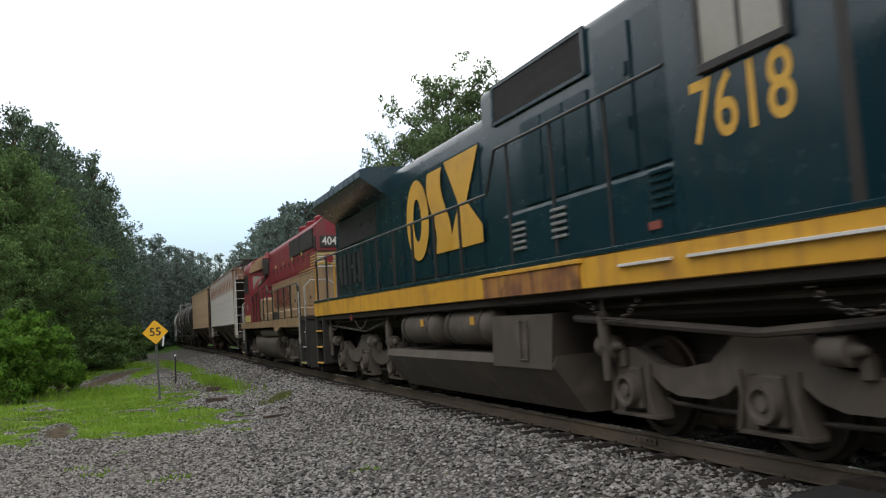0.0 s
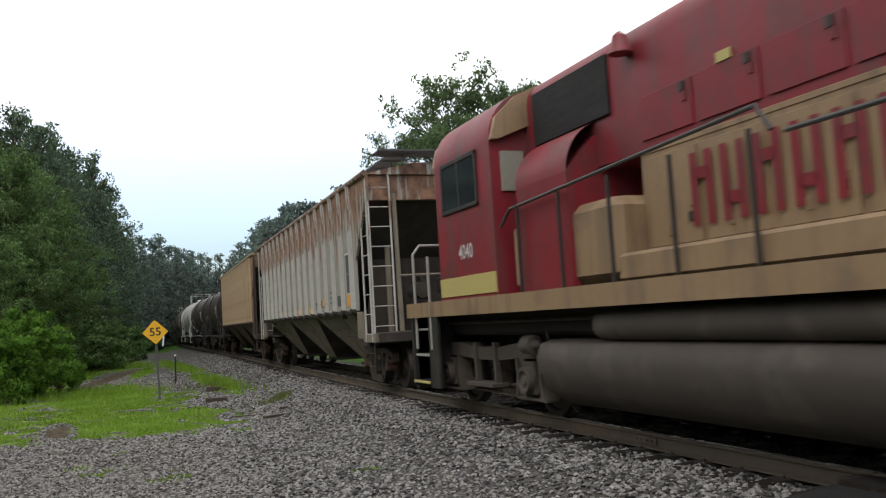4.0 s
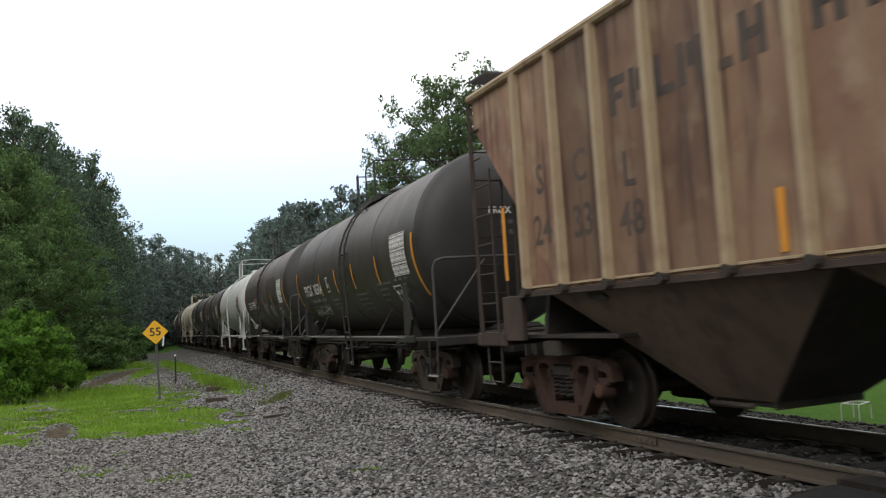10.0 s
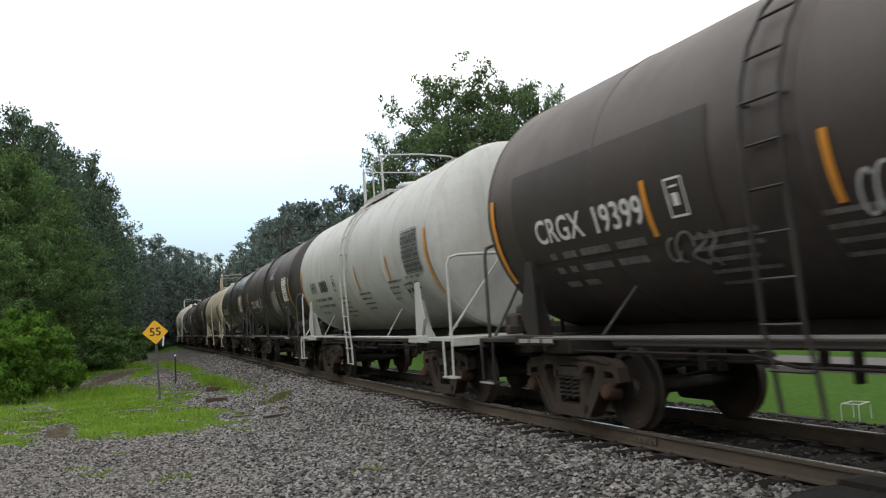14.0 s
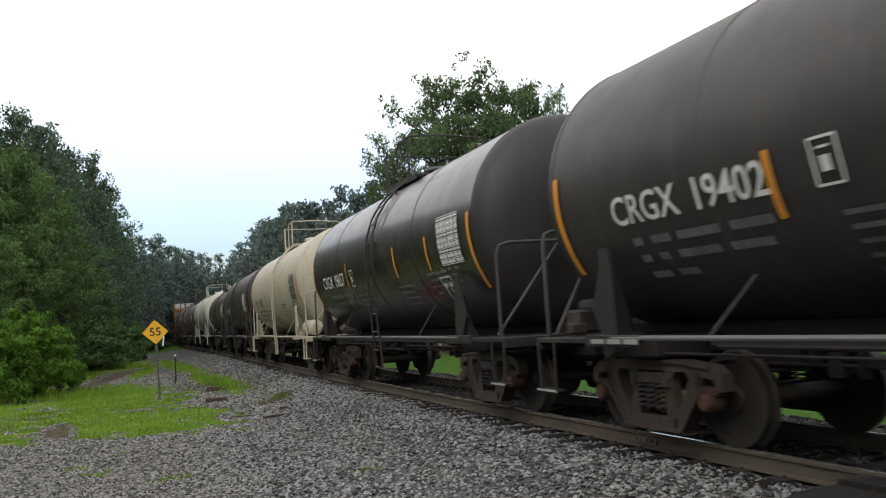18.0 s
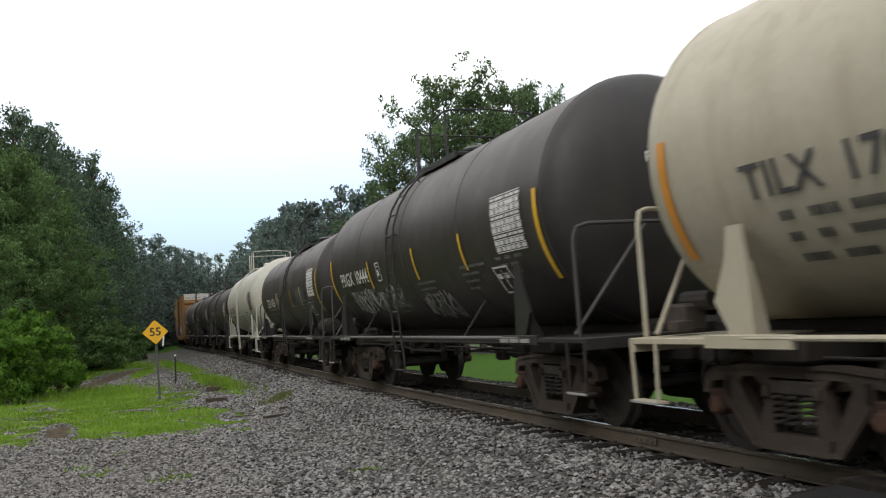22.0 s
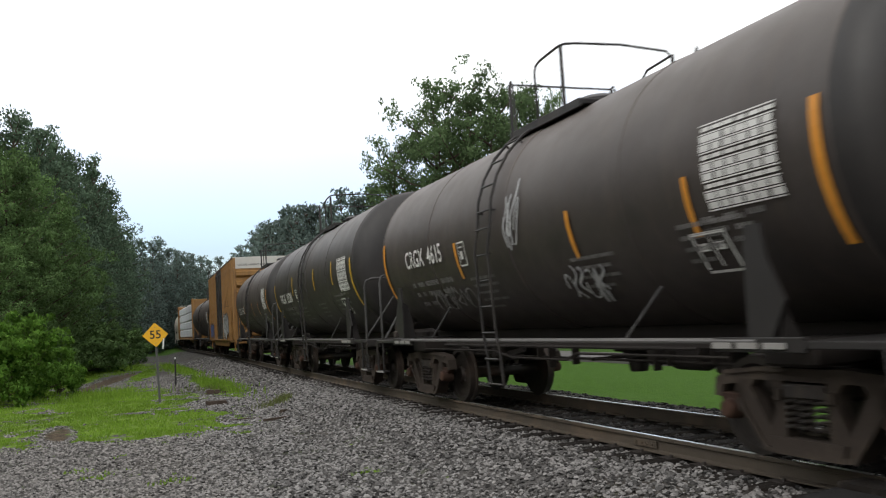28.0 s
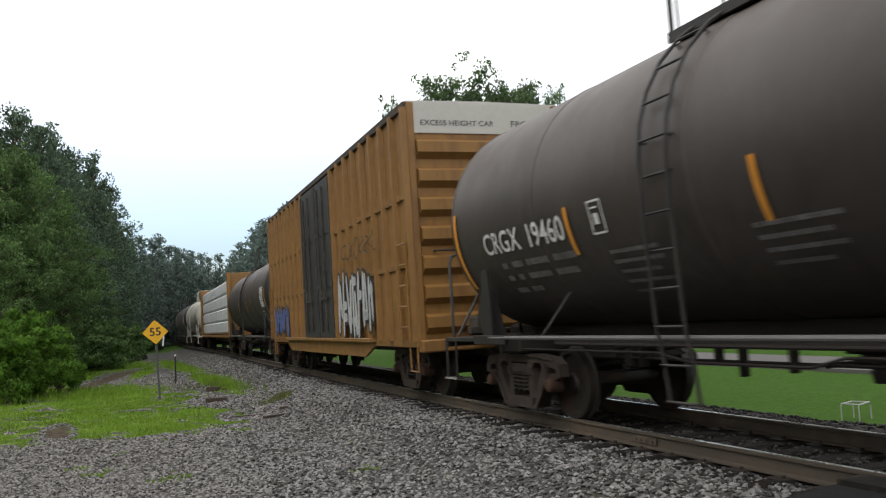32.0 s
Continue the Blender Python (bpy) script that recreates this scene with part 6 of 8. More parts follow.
def blue_loco(where):
    car = thing("diesel_locomotive", "dark blue diesel locomotive with a yellow sill stripe", "locomotive", "freight train")
    blue = M["blue_paint"]
    part("frame", Geo().span(-10.1, 10.1, -1.1, 1.1, 1.25, 1.66).span(-10.0, 10.0, -0.5, 0.5, 0.72, 1.3).span(-10.1, 10.1, -1.46, 1.46, 1.5, 1.64), M["underframe"], car)
    for side in (-1, 1):
        part("sill_stripe", lambda: Geo().span(-10.1, 10.1, -1.52, -1.44, 1.62, 1.96), M["loco_yellow"], car, "yellow sill stripe", at=flip(1, side), key="cstripe")
        part("sill_edge", lambda: Geo().span(-10.1, 10.1, -1.53, -1.4, 1.96, 2.02), blue, car, at=flip(1, side), key="cedge")
    part("walkway", Geo().span(-10.1, 10.1, -1.42, 1.42, 1.88, 1.98), M["black_paint"], car)
    hood = part("long_hood", Geo().prism(rounded(0.92, 1.98, 4.5), -9.8, 0.0, "yz"), blue, car)
    mid = part("engine_hood", Geo().prism(rounded(0.97, 1.98, 4.82, 0.16), 0.0, 3.45, "yz"), blue, car)
    rear = part("cabinet_hood", Geo().prism(rounded(1.0, 1.98, 4.78, 0.12), 3.45, 5.2, "yz"), blue, car)
    # radiator with its wide overhanging wings
    part("radiator_wing", Geo().prism([(-1.52, 4.38), (-1.52, 4.56), (-1.3, 4.62), (1.3, 4.62), (1.52, 4.56), (1.52, 4.38), (0.92, 3.98), (-0.92, 3.98)], -9.85, -5.05, "yz"), blue, car, "dark blue overhanging radiator wing")
    for side in (-1, 1):
        def wing_panels():
            g = Geo()
            for k in range(10):
                g.span(-9.6 + k * 0.46, -9.22 + k * 0.46, -1.535, -1.515, 4.40, 4.54)
            return g
        part("wing_edge", wing_panels, M["blue_lit"], car, at=flip(1, side), key="wing")
        part("radiator_grille", lambda: Geo().span(-9.4, -6.0, -0.95, -0.90, 3.3, 3.96), M["grille_black"], car, at=flip(1, side), key="crg")
        part("air_grille", lambda: Geo().span(0.5, 3.05, -1.0, -0.95, 4.22, 4.70), M["grille_black"], mid, at=flip(1, side), key="cag")
        part("grille_frame", lambda: Geo().span(0.42, 3.13, -1.01, -0.96, 4.70, 4.76).span(0.42, 3.13, -1.01, -0.96, 4.16, 4.22).span(0.42, 0.5, -1.01, -0.96, 4.16, 4.76).span(3.05, 3.13, -1.01, -0.96, 4.16, 4.76), blue, mid, at=flip(1, side), key="cgf")
        for k, x in enumerate((-9.35, -8.95, -8.5, -8.05, -7.6)):
            part("hood_vent", lambda: Geo().span(-0.12, 0.12, -0.945, -0.915, 2.35, 3.1), M["grille_black"], hood, at=pose(x, 0, 0) @ flip(1, side), key="cv")
        for k in range(9):
            x = -6.9 + k * 0.78
            part("hood_door", lambda: Geo().span(-0.36, 0.36, -0.945, -0.915, 2.15, 4.1).span(-0.33, -0.28, -0.96, -0.94, 2.5, 2.6).span(-0.33, -0.28, -0.96, -0.94, 3.6, 3.7), blue, hood, at=pose(x, 0, 0) @ flip(1, side), key="cd")
            part("door_latch", lambda: Geo().span(0.26, 0.32, -0.97, -0.94, 2.55, 2.68), M["black_paint"], hood, at=pose(x, 0, 0) @ flip(1, side), key="cl")
        part("side_cabinet", lambda: Geo().span(1.4, 5.3, -1.42, -0.95, 1.98, 2.72), blue, car, at=flip(1, side), key="csc")
        for x, z in ((1.95, 2.38), (3.0, 2.42), (5.0, 2.5)):
            def louvre():
                g = Geo()
                for k in range(5):
                    g.box(0, 0, -0.16 + k * 0.08, 0.34, 0.03, 0.035)
                return g
            part("louvre", louvre, M["galvanised"] if x < 4 else blue, car, "worn louvred vent", at=pose(x, side * 1.435, z), key=("louvre", x < 4))
        for x in (3.6, 4.4):
            part("cabinet_door", lambda: Geo().span(-0.36, 0.36, -1.03, -0.99, 2.85, 4.5).span(0.26, 0.31, -1.06, -1.02, 3.3, 3.45).span(0.26, 0.31, -1.06, -1.02, 3.9, 4.05), blue, rear, at=pose(x + 0.1, 0, 0) @ flip(1, side), key="ccd")
        for x in (1.6, 2.2, 2.8):
            part("engine_door", lambda: Geo().span(-0.28, 0.28, -1.0, -0.965, 2.85, 4.0).span(0.2, 0.25, -1.02, -0.99, 3.2, 3.32), blue, mid, at=pose(x, 0, 0) @ flip(1, side), key="ced")
        part("tag_plate", lambda: Geo().span(4.75, 4.95, -1.435, -1.42, 2.12, 2.2), M["spray_red"], car, at=flip(1, side), key="ctag")
    cab = part("cab", Geo().prism(rounded(1.5, 1.98, 4.72, 0.35, 6), 5.3, 7.35, "yz"), blue, car, "dark blue driver's cab")
    for side in (-1, 1):
        w = part("cab_window", lambda: Geo().span(5.85, 6.78, -1.525, -1.49, 3.42, 4.15), M["pale_glass"], cab, "cab side window", at=flip(1, side), key="cwin")
        part("window_frame", lambda: Geo().span(5.78, 5.85, -1.54, -1.49, 3.36, 4.2).span(6.78, 6.85, -1.54, -1.49, 3.36, 4.2).span(6.3, 6.34, -1.54, -1.49, 3.42, 4.15).span(5.78, 6.85, -1.54, -1.49, 4.15, 4.22).span(5.78, 6.85, -1.55, -1.49, 3.34, 3.42), M["black_paint"], cab, at=flip(1, side), key="cwf")
        part("nose_panel", lambda: Geo().span(7.25, 7.36, -1.515, -1.49, 1.98, 4.4), M["black_paint"], cab, at=flip(1, side), key="cnp")
        v, f = letters("7618", 0.78, 0.80)
        if side < 0:
            part("road_number", on_side(Geo(), v, f, 6.22, 3.0, -1.505), M["loco_letter"], cab, "yellow road number", smooth=0)
    part("short_hood", Geo().prism(rounded(0.95, 1.98, 3.5, 0.25), 7.35, 9.4, "yz"), blue, car)
    part("cab_front", Geo().span(7.35, 7.40, -1.3, -0.15, 3.6, 4.3).span(7.35, 7.40, 0.15, 1.3, 3.6, 4.3), M["glass"], car)
    # emblem: plain broad shapes, three of them, on the hood's side
    def emblem(shape):
        g = Geo()
        y = -0.972
        if shape == 0:
            n = 28
            arc = [2 * math.pi * k / n for k in range(n)]
            pts = [(-3.22 + 0.62 * math.cos(a), 3.24 + 0.76 * math.sin(a)) for a in arc] + [(-3.22 + 0.22 * math.cos(a), 3.24 + 0.40 * math.sin(a)) for a in arc]
            g.add([(a, y, b) for a, b in pts], [(i, (i + 1) % n, (i + 1) % n + n, i + n) for i in range(n)])
        elif shape == 1:
            n = 24
            path = [(-2.08 - 0.20 * math.sin(1.6 * math.pi * (k / n - 0.5)), 2.52 + 1.48 * k / n) for k in range(n + 1)]
            g.add([(a - 0.36, y, b) for a, b in path] + [(a + 0.36, y, b) for a, b in path], [(i, i + 1, i + n + 2, i + n + 1) for i in range(n)])
        else:
            g.add([(a, y, b) for a, b in ((-1.72, 2.52), (-0.22, 2.52), (-0.22, 2.8), (-0.80, 3.25), (-0.22, 4.05), (-1.72, 4.05), (-1.15, 3.25))], [(0, 1, 2, 3, 6), (6, 3, 4, 5)])
        return g
    for k in range(3):
        part("emblem_shape", emblem(k), M["loco_letter"], hood, "broad yellow emblem shape", smooth=0)
    part("rust_panel", Geo().span(0.95, 3.55, -1.55, -1.51, 1.62, 1.90), M["rust"], car, "rusty yellow access panel")
    part("panel_edge", Geo().span(0.9, 3.6, -1.57, -1.50, 1.90, 1.95), M["loco_yellow"], car)
    for a, b in ((4.35, 5.2), (5.45, 9.0)):
        part("step_lip", Geo().span(a, b, -1.56, -1.51, 1.80, 1.83), M["white_paint"], car, "worn pale lip on the sill")
    for side in (-1, 1):
        part("pinstripe", lambda: Geo().span(-9.75, 0.0, -0.955, -0.93, 2.06, 2.085), M["white_paint"], hood, at=flip(1, side), key="cpin")
    # tanks and boxes below
    part("fuel_tank", Geo().prism([(-1.42, 0.74), (-1.36, 0.86), (1.36, 0.86), (1.42, 0.74), (1.0, 0.16), (-1.0, 0.16)], -4.15, 2.6, "yz"), M["loco_grey"], car, "dusty grey fuel tank")
    for side in (-1, 1):
        part("battery_box", lambda: Geo().hull([(0.85, -1.422, 0.70), (2.55, -1.422, 0.70), (2.3, -0.5, 0.70), (0.85, -0.5, 0.70)], [(0.85, -1.40, 1.37), (2.62, -1.40, 1.37), (2.4, -0.5, 1.40), (0.85, -0.5, 1.40)]).tube([(1.75, -1.43, 0.8), (1.75, -1.43, 1.3), (1.95, -1.43, 1.3), (1.95, -1.43, 0.8), (1.75, -1.43, 0.8)], 0.014, 5), M["loco_grey"], car, at=flip(1, side), key="batt")
    for x in (-2.35, -0.15):
        for side in (-1, 1):
            a = part("air_reservoir", lambda: Geo().lathe([(-1.0, 0.001), (-0.99, 0.12), (-0.92, 0.24), (-0.82, 0.29), (0.82, 0.29), (0.92, 0.24), (0.99, 0.12), (1.0, 0.001)], "x", n=24), M["loco_grey"], car, "dusty air reservoir", at=pose(x, side * 1.14, 1.25), key="cres")
            part("strap", lambda: Geo().lathe([(0.5, 0.295), (0.5, 0.305), (0.6, 0.305), (0.6, 0.295)], "x", n=24), M["iron"], a, key="cstrap")
            part("strap", lambda: Geo().lathe([(-0.7, 0.295), (-0.7, 0.305), (-0.62, 0.305), (-0.62, 0.295)], "x", n=24), M["iron"], a, key="cstrap2")
            part("label_plate", lambda: Geo().span(0.28, 0.42, -0.30, -0.285, 0.02, 0.14), M["loco_letter"], a, "small yellow label", key="clabel")
    for side in (-1, 1):
        part("pipe_run", lambda: Geo().tube([(-10, -1.2, 1.45), (-4.2, -1.2, 1.45), (-4.0, -1.25, 1.52), (2.9, -1.25, 1.52), (3.2, -1.2, 1.42), (9.9, -1.2, 1.42)], 0.035, 6).tube([(-9.5, -1.3, 1.38), (-6, -1.3, 1.2), (-4.5, -1.3, 1.38)], 0.025, 6).tube([(3.0, -1.3, 1.3), (6, -1.3, 1.12), (9, -1.3, 1.3)], 0.045, 8), M["iron"], car, at=flip(1, side), key="cpipes")
        for d in (-1, 1):
            part("stair_well", lambda: Geo().span(9.28, 9.36, -1.5, -1.0, 0.42, 1.62).span(10.02, 10.12, -1.5, -1.0, 0.30, 1.62).span(9.3, 10.1, -1.04, -0.98, 0.4, 1.62), M["black_paint"], car, at=flip(d, side), key="csteps")
            for z in (0.44, 0.84, 1.24):
                part("step", lambda: Geo().span(9.35, 10.03, -1.5, -1.03, -0.02, 0.02), M["black_paint"], car, at=flip(d, side) @ pose(0, 0, z), key="cstep")
                part("step_edge", lambda: Geo().span(9.38, 10.0, -1.53, -1.5, -0.018, 0.018), M["loco_yellow"], car, "yellow step edge", at=flip(d, side) @ pose(0, 0, z), key="cstepe")
            part("corner_rail", lambda: Geo().tube([(10.05, -1.45, 1.98), (10.05, -1.45, 2.95), (10.05, -1.2, 3.05), (10.05, -0.95, 2.95), (10.05, -0.95, 1.98)], 0.025, 6), M["loco_yellow"], car, at=flip(d, side), key="ccr")
    for d in (-1, 1):
        coupler(car, d * 10.25, d)
        part("pilot", lambda: Geo().prism([(10.0, 1.3), (10.15, 1.3), (10.2, 0.25), (10.1, 0.2), (10.0, 0.3)], -1.4, 1.4), M["black_paint"], car, at=pose(0, 0, 0, 0, 0, 0 if d > 0 else 180), key="cpilot")
        loco_truck(car, d * 5.87 if d > 0 else -6.6, (-2.04, 0, 2.04), 0.52, "c")
    def chain(x0, x1, z, sag):
        g = Geo()
        n = max(6, int((x1 - x0) / 0.07))
        for i in range(n):
            u = (i + 0.5) / n
            cx, cz = x0 + (x1 - x0) * u, z - sag * 4 * u * (1 - u)
            flat = i % 2
            ring = [(cx + 0.045 * math.cos(q), -1.40 + (0.0 if flat else 0.022 * math.sin(q)), cz + (0.022 * math.sin(q) if flat else 0.0)) for q in [k * math.pi / 3 for k in range(7)]]
            g.tube(ring, 0.010, 4)
        return g
    for x in (-8.4, -6.0, 4.0, 7.2):
        part("safety_chain", chain(x - 0.55, x + 0.45, 1.50, 0.24), M["iron"], car, "hanging safety chain")["kind"] = "stuff"
    for x in (-9.2, -4.35, 3.6, 8.2):
        for side in (-1, 1):
            part("damper", lambda: Geo().lathe([(0.62, 0.001), (0.62, 0.05), (0.98, 0.05), (0.98, 0.075), (1.36, 0.075), (1.36, 0.04), (1.55, 0.04), (1.55, 0.001)], "z", (0, 0, 0), 12), M["loco_grey"], car, "upright bogie damper", at=pose(x, side * 1.30, 0), key="cdamp")
    part("lifting_ring", Geo().lathe([(-0.012, 0.05), (0.012, 0.05), (0.012, 0.075), (-0.012, 0.075), (-0.012, 0.05)], "y", (-6.55, -1.47, 1.52), 14), M["spray_red"], car, "small red ring")
    handrail(car, [(-10.05, 1.45, 2.9), (-9.9, 1.45, 3.06), (1.05, 1.45, 3.06), (1.4, 1.45, 3.62), (5.2, 1.45, 3.62)], [(-9.9 + k * 1.1, 1.45, 3.06) for k in range(10)] + [(1.7, 1.42, 3.62), (2.9, 1.42, 3.62), (4.1, 1.42, 3.62)], 1.98)
    part("roof_fittings", Geo().lathe([(0, 0.001), (0, 0.5), (0.12, 0.5), (0.14, 0.001)], "z", (-4.2, 0, 4.48), 18).box(-3.0, 0.2, 4.55, 0.6, 0.5, 0.2).box(4.2, 0, 4.85, 0.8, 0.6, 0.2).tube([(6.4, -0.3, 4.72), (6.4, -0.3, 4.95)], 0.05, 8), M["black_paint"], car)
    MOVING.append((car, where, 6.2))
    return car


def red_loco(where):
    car = thing("diesel_locomotive", "red and tan diesel locomotive running long hood first", "locomotive", "freight train")
    tan, red, blk = M["tan_paint"], M["red_paint"], M["black_paint"]
    part("frame", Geo().span(-8.3, 8.2, -1.1, 1.1, 1.1, 1.45).span(-8.2, 8.1, -0.5, 0.5, 0.72, 1.2).span(-8.3, 8.2, -1.45, 1.45, 1.56, 1.66), M["underframe"], car)
    for side in (-1, 1):
        part("side_sill", lambda: Geo().prism([(-8.3, 1.66), (7.1, 1.66), (7.1, 1.38), (3.6, 1.40), (2.9, 1.28), (2.3, 1.28), (2.0, 1.42), (-8.3, 1.42)], -1.52, -1.44), tan, car, "tan side sill", at=flip(1, side), key="rsill")
        part("sill_box", lambda: Geo().span(-1.9, 7.0, -1.4, -0.9, 1.66, 1.95), tan, car, at=flip(1, side), key="rbox")
        part("step_notch", lambda: Geo().span(1.5, 2.7, -1.415, -1.38, 1.68, 1.94), blk, car, at=flip(1, side), key="rnotch")
    lower = part("hood_lower", Geo().prism([(-0.93, 1.66), (-0.93, 3.05), (0.93, 3.05), (0.93, 1.66)], -2.0, 7.15, "yz"), tan, car, "tan lower hood")
    upper = part("hood_upper", Geo().prism(rounded(0.93, 3.05, 4.52, 0.3), -4.6, 7.15, "yz"), red, car, "red upper hood")
    part("hood_joint", Geo().span(-2.0, 7.17, -0.94, 0.94, 3.0, 3.06), tan, car)
    for side in (-1, 1):
        part("radiator_grille", lambda: Geo().span(2.75, 4.75, -0.965, -0.92, 3.72, 4.28).span(4.85, 6.95, -0.965, -0.92, 3.72, 4.28), M["grille_black"], upper, at=flip(1, side), key="rrg")
        part("filter_grille", lambda: Geo().span(-4.3, -2.5, -0.965, -0.92, 3.6, 4.3), M["grille_black"], upper, at=flip(1, side), key="rfg")

        def stripes():
            g = Geo()
            for k in range(5):
                g.span(4.3 - k * 0.0, 7.16, -0.945, -0.925, 3.10 + k * 0.085, 3.135 + k * 0.085)
            return g
        part("stripe_band", stripes, M["stripe"], upper, "yellow-green pinstripes", at=flip(1, side), key="rstr")
        for k in range(9):
            x = -1.5 + k * 0.93
            part("hood_door", lambda: Geo().span(-0.42, 0.42, -0.95, -0.92, 2.0, 2.95).span(0.28, 0.34, -0.97, -0.94, 2.35, 2.5).span(-0.1, -0.05, -0.97, -0.94, 2.1, 2.2), tan, lower, at=pose(x, 0, 0) @ flip(1, side), key="rd")
            part("upper_door", lambda: Geo().span(-0.42, 0.42, -0.95, -0.92, 3.15, 3.62).span(0.3, 0.35, -0.97, -0.94, 3.4, 3.5), red, upper, at=pose(x, 0, 0) @ flip(1, side), key="rd2")
            part("door_latch", lambda: Geo().span(0.26, 0.33, -0.975, -0.945, 2.2, 2.3), blk, lower, at=pose(x, 0, 0) @ flip(1, side), key="rl")
            part("upper_latch", lambda: Geo().span(0.27, 0.33, -0.98, -0.955, 3.50, 3.60), blk, upper, at=pose(x, 0, 0) @ flip(1, side), key="rul")
            if k % 2:
                part("data_plate", lambda: Geo().span(-0.1, 0.1, -0.965, -0.945, 3.62, 3.72), M["stripe"], upper, at=pose(x, 0, 0) @ flip(1, side), key="rdp")
        part("blower_duct", lambda: Geo().lathe([(-0.65, 0.62), (0.65, 0.62)], "x", (0, 0, 0), 12, (90, 180)).prism([(-0.62, -1.5), (-0.62, 0), (0, 0.62), (0.62, 0.62), (0.62, -1.5)], -0.64, 0.64, "yz"), red, car, "rounded red duct", at=pose(-3.5, side * 0.75, 3.0) @ flip(1, side) @ Matrix.Identity(4), key="rduct")
        part("duct_base", lambda: Geo().span(-4.5, -2.0, -1.32, -0.3, 1.66, 2.6), tan, car, at=flip(1, side), key="rdb")
    # lettering along the hood: plain upright bars
    g = Geo()
    for k in range(8):
        x = -1.0 + k * 0.44
        for dx, w, h in ((-0.11, 0.10, 0.72), (0.11, 0.10, 0.72), (0, 0.2, 0.11)):
            v, f = bar(w, h)
            on_side(g, v, f, x + dx, 2.5 + (0.15 * (-1) ** k if h < 0.2 else 0), -0.976)
    part("lettering_band", g, red, lower, "red bars along the hood", smooth=0)
    # end of the long hood
    e = part("hood_end", Geo().prism([(-0.93, 1.66), (-0.93, 4.3), (-0.72, 4.5), (0.72, 4.5), (0.93, 4.3), (0.93, 1.66)], 7.15, 7.45, "yz"), tan, car)
    part("end_cap", Geo().prism([(-0.95, 3.55), (-0.95, 4.32), (-0.72, 4.54), (0.72, 4.54), (0.95, 4.32), (0.95, 3.55)], 7.13, 7.5, "yz"), red, e, "red end of the hood")
    part("end_stripe_white", Geo().span(7.46, 7.472, -0.94, 0.94, 3.07, 3.11).span(7.46, 7.472, -0.94, 0.94, 3.22, 3.25).span(7.46, 7.472, -0.94, 0.94, 3.36, 3.39), M["white_paint"], e)
    part("end_stripes", Geo().span(7.46, 7.475, -0.94, 0.94, 3.14, 3.2).span(7.46, 7.475, -0.94, 0.94, 3.28, 3.34).span(7.46, 7.475, -0.94, 0.94, 3.42, 3.48), M["stripe"], e)
    for side in (-1, 1):
        nb = part("number_board", lambda: Geo().span(7.18, 7.44, -0.985, -0.95, 3.62, 4.0), blk, e, at=flip(1, side), key="rnb")
    part("front_number_board", Geo().span(7.5, 7.525, -0.85, -0.15, 3.64, 3.98).span(7.5, 7.525, 0.15, 0.85, 3.64, 3.98), blk, e)
    v, f = letters("4040", 0.34, 0.85)
    part("road_number", Geo().add([(7.528, -0.5 + a, 3.81 + b) for a, b in v] + [(7.528, 0.5 + a, 3.81 + b) for a, b in v], f + [tuple(i + len(v) for i in q) for q in f]), M["white_paint"], e, "white road number", smooth=0)
    for y in (-0.15, 0.15):
        part("headlight", Geo().lathe([(7.48, 0.001), (7.48, 0.12), (7.56, 0.12), (7.56, 0.10), (7.52, 0.001)], "x", (0, y, 4.22), 14), M["lamp_glass"], e, "round headlight")
    part("end_door", Geo().span(7.46, 7.49, -0.25, 0.35, 1.7, 2.9), tan, e)
    for y in (-0.62, 0.62):
        part("classification_light", Geo().lathe([(7.46, 0.001), (7.46, 0.14), (7.52, 0.14), (7.52, 0.001)], "x", (0, y, 3.3), 12), red, e)
    for x in (5.75, 4.35, 2.95):
        part("roof_fan", lambda: Geo().lathe([(0, 0.62), (0.26, 0.64), (0.30, 0.60), (0.30, 0.001)], "z", (0, 0, 4.48), 24), red, upper, at=pose(x, 0, 0), key="rfan")
    part("exhaust_stack", Geo().box(0.2, 0, 4.62, 0.7, 0.35, 0.25).box(-1.2, 0, 4.58, 0.9, 0.8, 0.15), blk, upper)
    part("horn", Geo().tube([(7.0, 0.3, 4.52), (7.0, 0.3, 4.66)], 0.03, 6).tube([(6.9, 0.3, 4.68), (7.25, 0.3, 4.68)], 0.05, 8), blk, upper)
    part("bell", Geo().lathe([(0.0, 0.14), (0.06, 0.11), (0.2, 0.08), (0.26, 0.001)], "z", (-2.05, -1.05, 4.15), 14), red, upper)
    # cab
    cab = part("cab", Geo().prism(rounded(1.5, 1.66, 4.45, 0.7, 7), -6.65, -4.6, "yz"), red, car, "red driver's cab")
    part("cab_roof", Geo().prism([(-1.5, 3.75), (-1.42, 4.05), (-1.1, 4.35), (-0.8, 4.49), (0.8, 4.49), (1.1, 4.35), (1.42, 4.05), (1.5, 3.75), (1.4, 3.75), (0, 4.3), (-1.4, 3.75)], -6.75, -4.5, "yz"), M["tan_paint"], cab)
